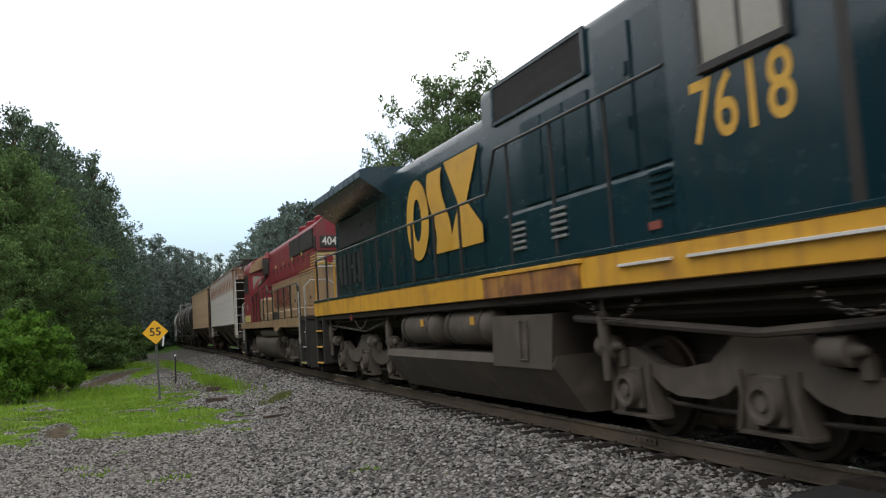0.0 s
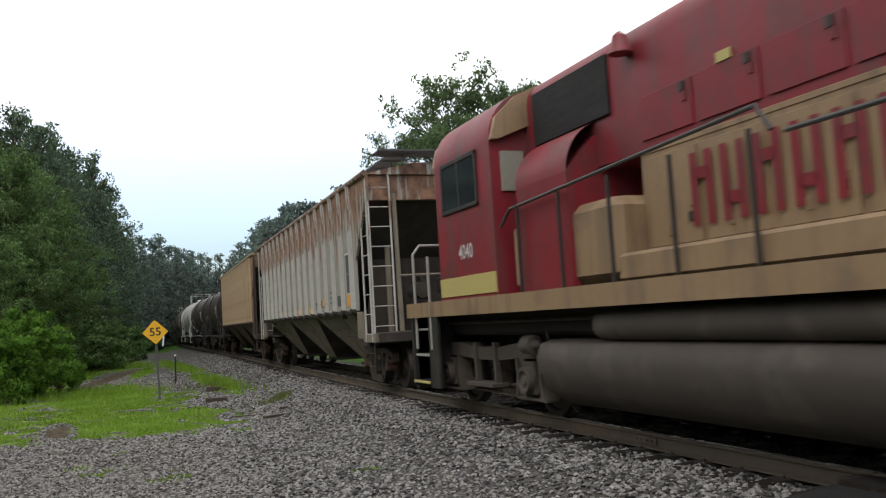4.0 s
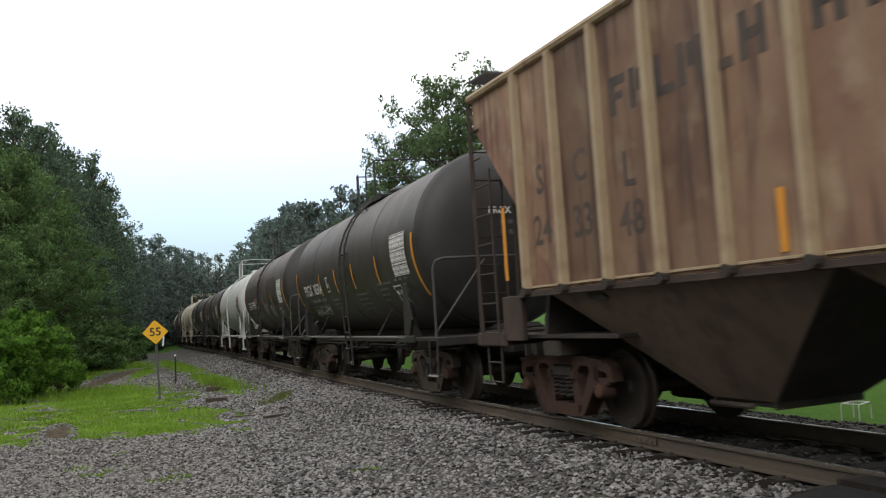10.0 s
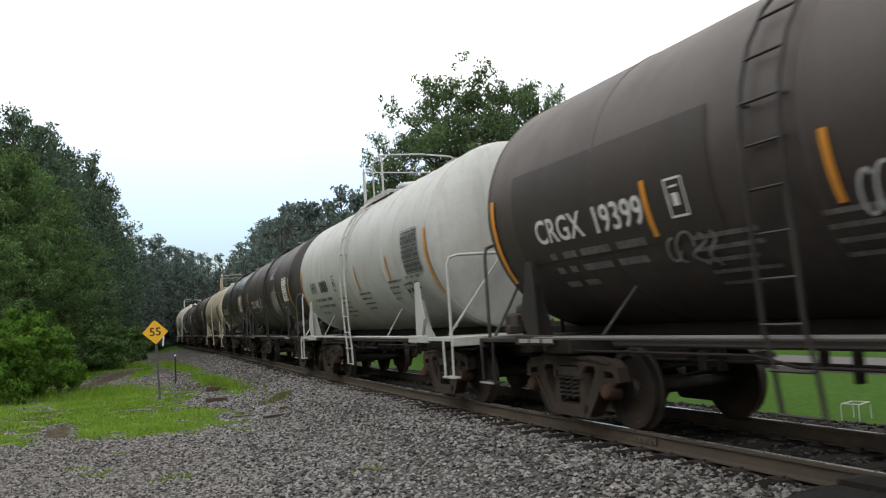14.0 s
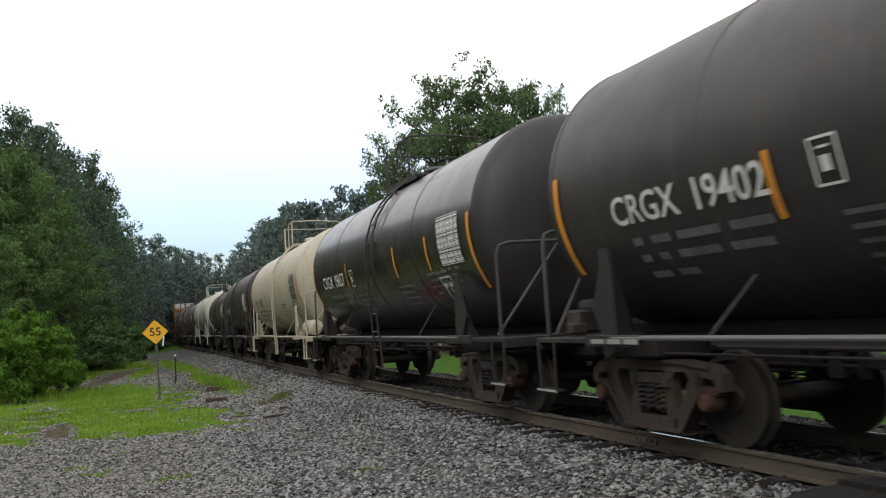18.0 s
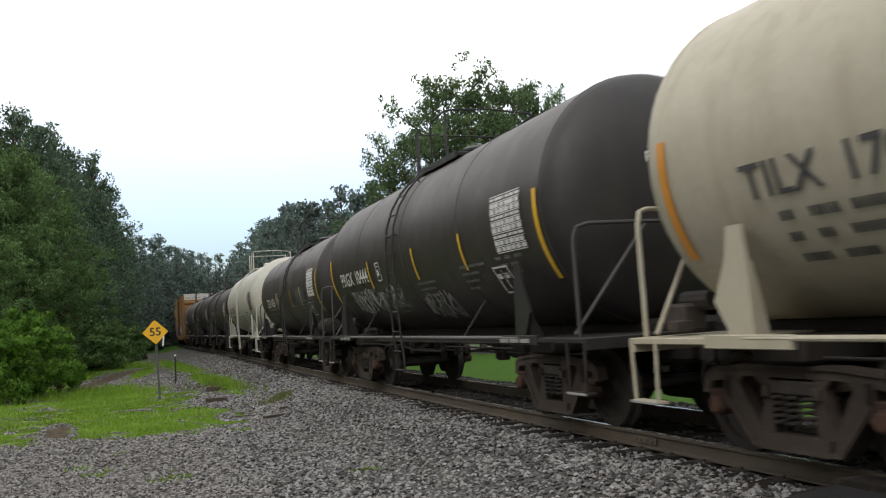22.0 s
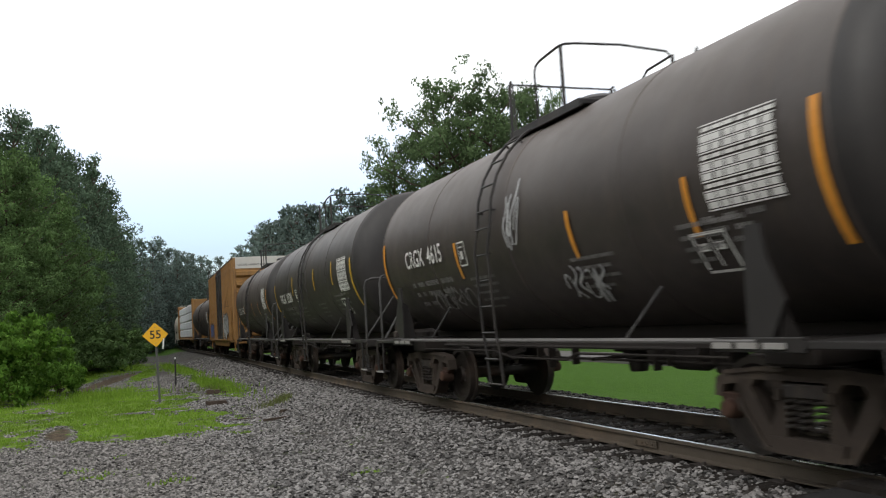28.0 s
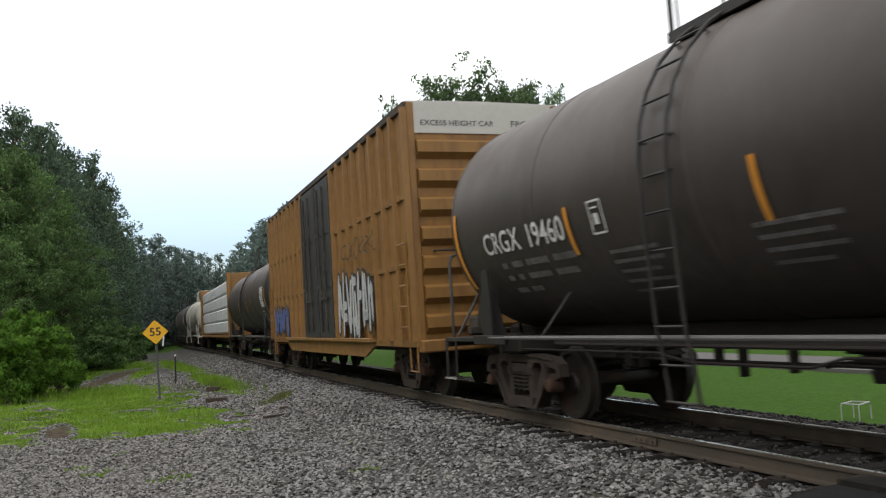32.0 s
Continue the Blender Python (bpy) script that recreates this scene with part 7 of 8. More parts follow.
    for side in (-1, 1):
        part("cab_window", lambda: Geo().span(-6.3, -5.1, -1.515, -1.49, 3.0, 3.65), M["glass"], cab, at=flip(1, side), key="rwin")
        part("window_frame", lambda: Geo().span(-6.36, -6.3, -1.53, -1.48, 2.94, 3.7).span(-5.1, -5.04, -1.53, -1.48, 2.94, 3.7).span(-5.72, -5.68, -1.53, -1.48, 3.0, 3.65).span(-6.36, -5.04, -1.53, -1.48, 2.94, 3.0).span(-6.36, -5.04, -1.53, -1.48, 3.65, 3.72), blk, cab, at=flip(1, side), key="rwf")
        part("cab_stripe", lambda: Geo().span(-6.64, -4.62, -1.512, -1.49, 1.7, 1.98), M["stripe"], cab, at=flip(1, side), key="rcs")
        for d in (-1, 1):
            part("stair_well", lambda: Geo().span(6.95, 7.35, -1.5, -1.44, 0.28, 1.66).span(7.30, 7.36, -1.5, -0.95, 0.28, 1.66).span(8.1, 8.16, -1.5, -0.95, 0.28, 1.66).span(7.3, 8.15, -1.02, -0.96, 0.3, 1.66), blk, car, at=flip(d, side), key="rsteps")
            for z, y in ((0.36, -1.495), (0.80, -1.44), (1.22, -1.38)):
                part("step", lambda: Geo().span(7.355, 8.105, y, -1.01, -0.02, 0.02), blk, car, at=flip(d, side) @ pose(0, 0, z), key=("rstep", z))
            part("step_edge", lambda: Geo().span(7.38, 8.08, -1.53, -1.50, 0.34, 0.38), M["stripe"], car, "yellow step edge", at=flip(d, side), key="rstepe")
            for z, y in ((0.80, -1.455), (1.22, -1.395)):
                part("step_edge", lambda: Geo().span(7.38, 8.08, -0.015, 0.015, -0.02, 0.02), M["rail_line"], car, "worn bright step edge", at=flip(d, side) @ pose(0, y, z), key="rstepw")
            part("corner_rail", lambda: Geo().tube([(8.0, -1.46, 0.9), (8.0, -1.46, 2.5), (8.1, -1.3, 2.66), (8.15, -0.8, 2.66), (8.15, -0.6, 2.5), (8.15, -0.55, 1.66)], 0.025, 6).tube([(7.2, -1.5, 0.9), (7.2, -1.5, 2.4)], 0.025, 6), M["rail_line"], car, at=flip(d, side), key="rcr")
    v, f = letters("4040", 0.3, 0.85)
    part("cab_number", on_side(Geo(), v, f, -5.6, 2.32, -1.505), M["white_paint"], cab, "white road number", smooth=0)
    part("rear_window", Geo().span(-4.6, -4.57, -1.35, -1.0, 3.05, 3.6), M["pale_glass"], cab)
    part("short_hood", Geo().prism(rounded(0.95, 1.66, 2.95, 0.25), -8.0, -6.65, "yz"), red, car)
    part("fuel_tank", Geo().prism([(-1.36, 1.0), (-1.42, 0.8), (-1.30, 0.45), (-1.0, 0.24), (1.0, 0.24), (1.30, 0.45), (1.42, 0.8), (1.36, 1.0), (1.2, 1.05), (-1.2, 1.05)], -3.8, 1.75, "yz"), M["loco_grey"], car, "dusty fuel tank", smooth=60)
    for side in (-1, 1):
        part("air_reservoir", lambda: Geo().lathe([(-2.6, 0.001), (-2.58, 0.1), (-2.5, 0.17), (2.1, 0.17), (2.18, 0.1), (2.2, 0.001)], "x", (0, -1.22, 1.22), 18), M["loco_grey"], car, at=flip(1, side), key="rres")
        part("pipe_run", lambda: Geo().tube([(-8, -1.15, 1.3), (8, -1.15, 1.3)], 0.03, 6).tube([(1.9, -1.3, 1.3), (2.0, -1.3, 0.7), (2.5, -1.25, 1.25)], 0.03, 6), M["iron"], car, at=flip(1, side), key="rpipes")
    for d in (-1, 1):
        coupler(car, d * 8.35, d)
        part("pilot", lambda: Geo().prism([(8.1, 1.5), (8.25, 1.5), (8.3, 0.25), (8.2, 0.2), (8.1, 0.3)], -1.42, 1.42), blk, car, at=pose(0, 0, 0, 0, 0, 0 if d > 0 else 180), key="rpilot")
    loco_truck(car, 4.4, (-1.37, 1.37), 0.51, "r")
    loco_truck(car, -5.9, (-1.37, 1.37), 0.51, "r")
    handrail(car, [(-4.5, 1.45, 2.55), (-4.2, 1.45, 2.75), (0.3, 1.45, 2.95), (0.45, 1.45, 2.72)], [(-4.0 + k * 1.05, 1.45, 2.78) for k in range(5)], 1.6)
    handrail(car, [(0.6, 1.45, 2.68), (6.8, 1.45, 2.68), (7.05, 1.45, 2.55), (7.1, 1.45, 1.7)], [(1.6 + k * 1.3, 1.45, 2.68) for k in range(5)], 1.6)
    MOVING.append((car, where, 5.2))
    return car


blue_loco(11.4)
red_loco(31.25)
hopper_car(50.05, "hopper_grey", "hopper_rib", "pale grey covered hopper car streaked with rust", True, 3)
hopper_car(68.0, "hopper_tan", "hopper_cream", "weathered tan and brown covered hopper car with faded lettering", False, 5)
TANKS = [
    (84.12, "tank_black", "PRGX 10304", "black tank car with white stencils and graffiti", dict(middle=0.70, deck=0.05, number=(-4.43, 2.13, 2.30), seed=3, strips=(-2.34, -0.62, 1.03, 2.94), strip_z=2.39, spray=[(-3.3, 1.72, 1.9, 0.27, 9, "spray_white")])),
    (97.44, "tank_brown", "CRGX 19399", "dark brown tank car with darker paint patches", dict(middle=-0.14, number=(-4.24, 2.14, 2.31), seed=4, patches=True, strips=(-2.0, 0.19, 2.51), strip_z=2.31, spray=[(0.75, 2.12, 0.8, 0.4, 5, "spray_white"), (2.0, 1.93, 0.7, 0.6, 4, "spray_white"), (-1.6, 1.9, 0.7, 0.4, 4, "stencil_dim")])),
    (110.72, "tank_grey", "SHPX_", "pale grey tank car with dark lettering", dict(middle=0.05, seed=5, style="b", frame_paint="tank_grey", marking="stencil_dark", strips=(0.6, 2.98), strip_z=2.33)),
    (123.55, "tank_black", "CRGX 19402", "black tank car with white graffiti", dict(middle=0.70, deck=0.0, number=(-4.29, 2.12, 2.33), seed=6, strips=(-2.1, -0.55, 1.44, 3.34), strip_z=2.27, spray=[(1.75, 3.22, 1.05, 0.5, 7, "spray_white"), (2.1, 2.28, 1.1, 0.9, 10, "spray_white")])),
    (136.70, "tank_gloss", "CRGX 19657", "glossy black tank car with white stencils", dict(middle=0.50, number=(-4.33, 2.05, 2.37), seed=7, strips=(-1.95, 1.64, 3.43), strip_z=2.44, spray=[(-2.1, 2.0, 0.8, 0.5, 6, "stencil_dim"), (3.0, 1.85, 0.9, 0.35, 5, "spray_red")])),
    (149.98, "tank_cream", "TILX 170375", "cream tank car with dark lettering", dict(middle=1.07, deck=0.1, number=(-4.37, 2.08, 2.31), seed=9, style="b", frame_paint="tank_cream", marking="stencil_dark", strips=(-1.61, 1.96), strip_z=2.55)),
    (163.03, "tank_black", "PRGX 10444", "black tank car with wide white graffiti", dict(middle=-0.18, number=(-4.52, 2.16, 2.33), seed=10, tape="yellow_tape", strips=(-2.19, 0.62, 2.80), strip_z=2.33, spray=[(-2.3, 1.80, 3.4, 0.6, 20, "spray_white"), (0.85, 1.62, 1.3, 0.7, 9, "spray_white")])),
    (176.10, "tank_brown", "CRGX 6326", "dark tank car with brown and grey paint patches", dict(middle=0.77, deck=0.3, radius=1.45, zc=2.58, number=(-4.06, 1.8, 2.24), seed=12, patches=True, tape="yellow_tape", strips=(-1.78, 1.08, 2.80), strip_z=2.26)),
    (189.28, "tank_white", "CRGX_", "off-white tank car with dark lettering", dict(middle=0.21, seed=11, style="b", frame_paint="tank_white", marking="stencil_dark", strips=(-2.2, 0.4, 2.3), strip_z=2.4)),
    (202.45, "tank_brown", "CRGX 4615", "dark brown-black tank car with a white scrawl", dict(middle=-0.29, deck=-0.1, number=(-4.10, 1.75, 2.45), seed=14, radius=1.49, zc=2.64, strips=(-1.77, 1.63, 3.75), strip_z=2.27, spray=[(0.2, 2.65, 0.4, 0.9, 5, "spray_white"), (1.5, 1.72, 0.9, 0.5, 6, "spray_white"), (-2.6, 1.7, 1.6, 0.45, 7, "stencil_dim")])),
    (215.43, "tank_black", "PRGX 10500", "plain black tank car with white stencils", dict(middle=-0.18, deck=-0.2, number=(-4.46, 2.12, 2.34), seed=16, tape="yellow_tape", strips=(-2.0, 1.21, 3.40), strip_z=2.66)),
    (228.41, "tank_brown", "CRGX 19460", "dark grey-black tank car with white stencils", dict(middle=-0.17, deck=-0.19, number=(-4.42, 2.13, 2.32), seed=13, strips=(-2.15, 0.81, 2.67), strip_z=2.27)),
    (260.60, "tank_brown", "", "long brown-grey tank car without markings", dict(seed=17, length=14.6)),
    (299.80, "tank_white", "", "plain off-white tank car far down the train", dict(seed=19, style="b", frame_paint="tank_white", marking="stencil_dark")),
    (313.00, "tank_black", "", "plain black tank car far down the train", dict(seed=20)),
    (326.20, "tank_black", "", "plain black tank car far down the train", dict(seed=22)),
    (339.40, "tank_brown", "", "plain dark brown tank car far down the train", dict(seed=23)),
]
for where, paint, mark, label, extra in TANKS:
    tank_car(where, paint, label, mark, **extra)
box_car(243.82)
timber_car(280.4)


# ---------------------------------------------------------------- signs and small things by the track
def spot(px, py):
    return px, py, ground_z(px, py)


sx, sy, sz = spot(1.62, 25.6)
sign = thing("speed_sign", "yellow diamond speed sign reading 55 on a leaning steel post", "sign", at=pose(sx, sy, sz, 0, -2.5, -2))
part("post", Geo().prism([(-0.03, -0.02), (0.03, -0.02), (0.03, 0.012), (0.02, 0.012), (0.02, -0.008), (-0.02, -0.008), (-0.02, 0.012), (-0.03, 0.012)], 0, 2.0, "xy"), M["post_steel"], sign)
plate = part("plate", Geo().prism([(-0.355, 1.93), (-0.335, 1.95), (-0.02, 2.265), (0.02, 2.265), (0.335, 1.95), (0.355, 1.93), (0.335, 1.91), (0.02, 1.595), (-0.02, 1.595), (-0.335, 1.91)], -0.035, -0.025), M["sign_yellow"], sign, "yellow diamond plate")
v, f = letters("55", 0.33, 1.0)
part("number", Geo().add([(a, -0.038, 1.93 + b) for a, b in v], f), M["spray_black"], plate, "black 55", smooth=0)
part("bolt", Geo().lathe([(-0.045, 0.001), (-0.045, 0.012), (-0.03, 0.012)], "y", (0, 0, 2.14), 8).lathe([(-0.045, 0.001), (-0.045, 0.012), (-0.03, 0.012)], "y", (0, 0, 1.70), 8), M["galvanised"], plate)
part("white_tag", Geo().box(0.20, -0.04, 1.66, 0.04, 0.01, 0.30, Matrix.Rotation(radians(8), 3, "Y")), M["pvc_white"], sign, "small white tag")

px, py, pz = spot(2.71, 33.6)
m = thing("marker_post", "slim black marker post with a pale tip", "post", at=pose(px, py, pz, 0, 0, 0))
part("post", Geo().box(0, 0, 0.5, 0.06, 0.03, 1.0), M["black_paint"], m)
part("tip", Geo().box(0, 0, 1.03, 0.06, 0.032, 0.07), M["pvc_white"], m)

px, py = 11.5, 10.2
m = thing("pipe_frame", "small white pipe frame standing on the lawn", "frame", at=pose(px, py, ground_z(px, py), 0, 0, 20))
for y in (0.0, 0.28):
    part("hoop", Geo().tube([(-0.24, y, 0), (-0.24, y, 0.25), (-0.21, y, 0.28), (0.21, y, 0.28), (0.24, y, 0.25), (0.24, y, 0)], 0.013, 8), M["pvc_grey"], m)
for x in (-0.2, 0.2):
    part("crossbar", Geo().tube([(x, 0, 0.28), (x, 0.28, 0.28)], 0.013, 6), M["pvc_grey"], m)

PLANKS = [(2.9, 23.1, 0.55, 0.20, 10), (3.35, 27.4, 0.45, 0.22, -15), (3.9, 27.3, 1.1, 0.09, 5), (3.6, 17.9, 1.0, 0.07, 25), (2.9, 18.9, 0.9, 0.06, 0), (3.85, 18.9, 0.3, 0.10, 40)]
for i, (px, py, L, w, turn) in enumerate(PLANKS):
    g = Geo().hull([(-L / 2, -w / 2, 0), (L / 2, -w * 0.4, 0), (L / 2, w * 0.4, 0), (-L / 2, w / 2, 0)], [(-L / 2 + 0.02, -w * 0.4, w * 0.6), (L / 2 - 0.05, -w * 0.3, w * 0.5), (L / 2 - 0.02, w * 0.35, w * 0.55), (-L / 2, w * 0.45, w * 0.6)])
    single("old_tie", g, M["dead_wood"], "weathered piece of old wooden tie lying on gravel", "wood", "old wood", at=pose(px, py, ground_z(px, py) + 0.0, 0, 0, turn))


# ---------------------------------------------------------------- stones of the ballast
def stones(name, count, region, size, seed, label, material="stone"):
    """Many small uneven stones in one mesh."""
    r = np.random.RandomState(seed)
    base = np.array([(1, 0, 0), (-1, 0, 0), (0, 1, 0), (0, -1, 0), (0, 0, 1), (0, 0, -0.6), (0.6, 0.6, 0.45), (-0.6, 0.55, 0.5), (0.55, -0.6, 0.5), (-0.6, -0.6, 0.4)], float)
    tri = np.array([(4, 6, 7), (4, 7, 9), (4, 9, 8), (4, 8, 6), (6, 0, 2), (6, 2, 7), (7, 2, 1), (7, 1, 9), (9, 1, 3), (9, 3, 8), (8, 3, 0), (8, 0, 6), (5, 2, 0), (5, 1, 2), (5, 3, 1), (5, 0, 3)])
    V, F = [], []
    k = 0
    while k < count:
        p = region(r)
        if p is None:
            continue
        sc = size * r.uniform(0.55, 1.35) * np.array([r.uniform(0.8, 1.4), r.uniform(0.8, 1.3), r.uniform(0.6, 1.0)])
        pts = base * r.uniform(0.72, 1.2, (10, 1)) * sc
        a, b = r.uniform(0, 6.28), r.uniform(-0.6, 0.6)
        ca, sa, cb, sb = math.cos(a), math.sin(a), math.cos(b), math.sin(b)
        rot = np.array([[ca, -sa * cb, sa * sb], [sa, ca * cb, -ca * sb], [0, sb, cb]])
        V.append(pts @ rot.T + np.array(p))
        F.append(tri + k * 10)
        k += 1
    V, F = np.concatenate(V), np.concatenate(F)
    me = bpy.data.meshes.new(name)
    me.from_pydata(V.tolist(), [], F.tolist())
    me.materials.append(M[material])
    return tagged(new(name, me), label, "gravel", kind="stuff")


def near_shoulder(r):
    s = -2.0 + 27.5 * r.rand() ** 1.35
    lat = r.uniform(GAUGE + 0.14, 5.6)
    p = beside(s, lat)
    if lat > 4.2 and (lat - 4.2) / 1.4 > r.rand() or lat > 2.8 and grass_cover(p.x, p.y) > 0.35 + 0.3 * r.rand():
        return None
    if lat < 1.0 and r.rand() < 0.3:
        return None
    if s < 4.6 and lat < 3.7:
        return None
    return p.x, p.y, ground_z(p.x, p.y) + 0.006


def far_shoulder(r):
    s = 18 + 42 * r.rand() ** 1.4
    lat = r.uniform(GAUGE + 0.2, 4.6)
    p = beside(s, lat)
    if lat > 2.8 and grass_cover(p.x, p.y) > 0.35 + 0.3 * r.rand():
        return None
    return p.x, p.y, ground_z(p.x, p.y) + 0.005


def verge(r):
    y = 7.0 + 36 * r.rand() ** 1.8
    x = r.uniform(-0.9 - 0.09 * y, 5.2)
    s, lat = track_coords(x, y)
    if lat < 4.4 + r.rand() * 0.7 or grass_cover(x, y) > 0.5 or soil_cover(x, y) > 0.55 + r.rand() * 0.4:
        return None
    return x, y, ground_z(x, y) + 0.002


def between(r):
    s = 4.6 + 22 * r.rand() ** 1.4
    lat = r.uniform(-3.0, GAUGE - 0.1)
    if abs(lat + GAUGE) < 0.1:
        return None
    p = beside(s, lat)
    return p.x, p.y, ground_z(p.x, p.y) + 0.004


stones("ballast_stones", 33000, near_shoulder, 0.026, 1, "loose grey ballast stones beside the rail")
stones("far_ballast_stones", 7000, far_shoulder, 0.036, 2, "loose grey ballast stones along the track")
def around(r):
    x, y = r.uniform(-9, 4.6), r.uniform(-9, 8.0)
    s, lat = track_coords(x, y)
    if lat < 2.3:
        return None
    return x, y, ground_z(x, y) + 0.002


stones("loose_gravel", 9000, around, 0.022, 6, "loose grey gravel at the viewer's feet", "stone_verge")
stones("verge_gravel", 46000, verge, 0.0225, 3, "small grey-brown gravel scattered on the verge", "stone_verge")
stones("track_ballast", 9000, between, 0.030, 5, "oily ballast between the rails, darkened by painted shade", "stone_oil_shade")


# ---------------------------------------------------------------- grass
def blades(name, count, region, material, height, seed, label, width=0.012):
    r = np.random.RandomState(seed)
    V, F = [], []
    k = 0
    for _ in range(count * 4):
        if k >= count:
            break
        p = region(r)
        if p is None:
            continue
        x, y, z, hh = p
        h = height * hh * r.uniform(0.5, 1.3)
        a = r.uniform(0, 6.28)
        lean = h * r.uniform(0.1, 0.7)
        w = width * r.uniform(0.7, 1.6)
        c, s = math.cos(a), math.sin(a)
        b = r.uniform(0, 6.28)
        V += [(x - c * w, y - s * w, z - 0.01), (x + c * w, y + s * w, z - 0.01), (x + math.cos(b) * lean * 0.4 + c * w * 0.7, y + math.sin(b) * lean * 0.4 + s * w * 0.7, z + h * 0.6), (x + math.cos(b) * lean * 0.4 - c * w * 0.7, y + math.sin(b) * lean * 0.4 - s * w * 0.7, z + h * 0.6), (x + math.cos(b) * lean, y + math.sin(b) * lean, z + h)]
        F += [(5 * k, 5 * k + 1, 5 * k + 2, 5 * k + 3), (5 * k + 3, 5 * k + 2, 5 * k + 4)]
        k += 1
    me = bpy.data.meshes.new(name)
    me.from_pydata(V, [], F)
    me.materials.append(M[material])
    return tagged(new(name, me), label, "grass", kind="stuff")


def grass_near(r):
    y = 7.5 + 52 * r.rand() ** 1.4
    x = r.uniform(-1.5 - 0.1 * y, 5.2)
    s, lat = track_coords(x, y)
    c = grass_cover(x, y) + noise.noise(Vector((x * 1.7, y * 1.7, 0))) * 0.55 + noise.noise(Vector((x * 5, y * 5, 2))) * 0.35
    if lat < 3.2 or c < 0.5:
        return None
    return x, y, ground_z(x, y), min(1.2, 0.5 + c * 0.5)


def weeds(r):
    spots = [(3.95, 20.6, 0.22, 0.22), (4.2, 20.9, 0.1, 0.1), (3.4, 29.5, 0.5, 0.5)]
    cx, cy, w, d = spots[r.randint(len(spots))]
    x, y = cx + r.normal() * w, cy + r.normal() * d
    return x, y, ground_z(x, y), 1.0


def ridge(r):
    """Taller grass along the foot of the ballast and at the edge of the wood."""
    cx, cy, w, d = ((3.95, 31.5, 0.22, 3.2), (4.1, 48.0, 0.3, 6.0), (0.6, 58.0, 0.9, 5.0), (-0.3, 30.5, 1.0, 1.5))[r.randint(4)]
    x, y = cx + r.normal() * w, cy + r.normal() * d
    return x, y, ground_z(x, y), 0.5 + r.rand()


blades("verge_grass", 52000, grass_near, "grass", 0.05, 1, "short bright green grass in patches on the gravel", 0.010)
blades("ridge_grass", 7000, ridge, "grass", 0.15, 5, "taller grass at the foot of the ballast", 0.012)
blades("weeds", 700, weeds, "weed", 0.16, 3, "sparse dry weeds growing in the gravel", 0.006)


# ---------------------------------------------------------------- trees
def leaf_cloud(r, centres, per, leaf, flat=0.7, up=0.0):
    """Small leaf blades round the given clump centres: (x, y, z, size), each with the normal of its clump. up: how far the blades lean upwards and outwards."""
    c = np.array(centres, float)
    n = np.maximum(3, (per * c[:, 3] ** 1.5).astype(int))
    c = np.repeat(c, n, axis=0)
    k = len(c)
    d = r.normal(size=(k, 3))
    d /= np.linalg.norm(d, axis=1)[:, None] + 1e-6
    t = r.normal(size=(k, 3)) + up * (d + np.array((0, 0, 1.0)))
    t /= np.linalg.norm(t, axis=1)[:, None] + 1e-6
    out = c[:, :3] * np.array((0.12, 0.12, 0.0))
    nor = d + out + r.normal(size=(k, 3)) * 0.25
    nor /= np.linalg.norm(nor, axis=1)[:, None] + 1e-6
    d = d * (r.rand(k, 1) ** 0.36) * c[:, 3:4]
    d[:, 2] *= flat
    u = np.cross(t, r.normal(size=(k, 3)))
    u /= np.linalg.norm(u, axis=1)[:, None] + 1e-6
    # the blade's own side looks the same way as its clump's outside
    u *= np.sign((np.cross(u, t) * nor).sum(axis=1) + 1e-9)[:, None]
    L = leaf * r.uniform(0.6, 1.4, (k, 1))
    m = c[:, :3] + d
    V = np.stack([m - t * L, m + u * L * 0.5, m + t * L, m - u * L * 0.5], axis=1).reshape(-1, 3)
    return V.tolist(), np.arange(4 * k).reshape(k, 4).tolist(), np.repeat(nor, 4, axis=0).tolist()


def mesh_of(name, V, F, N, material):
    me = bpy.data.meshes.new(name)
    me.from_pydata(V, [], F)
    me.shade_smooth()
    me.normals_split_custom_set_from_vertices(N)
    me.materials.append(material)
    return me


def tapered(g, pts, r0, r1, n=7):
    """A limb that thins out along its points."""
    k = len(pts)
    rings = []
    for i, p in enumerate(pts):
        a = Vector(pts[max(i - 1, 0)])
        b = Vector(pts[min(i + 1, k - 1)])
        d = (b - a).normalized()
        s = d.cross(Vector((0.3, 0.9, 0.1))).normalized()
        u = s.cross(d)
        rad = r0 + (r1 - r0) * i / (k - 1)
        rings += [tuple(Vector(p) + (s * math.cos(2 * math.pi * j / n) + u * math.sin(2 * math.pi * j / n)) * rad) for j in range(n)]
    g.add(rings, [(i * n + j, i * n + (j + 1) % n, i * n + n + (j + 1) % n, i * n + n + j) for i in range(k - 1) for j in range(n)])


TREE_MESH = {}


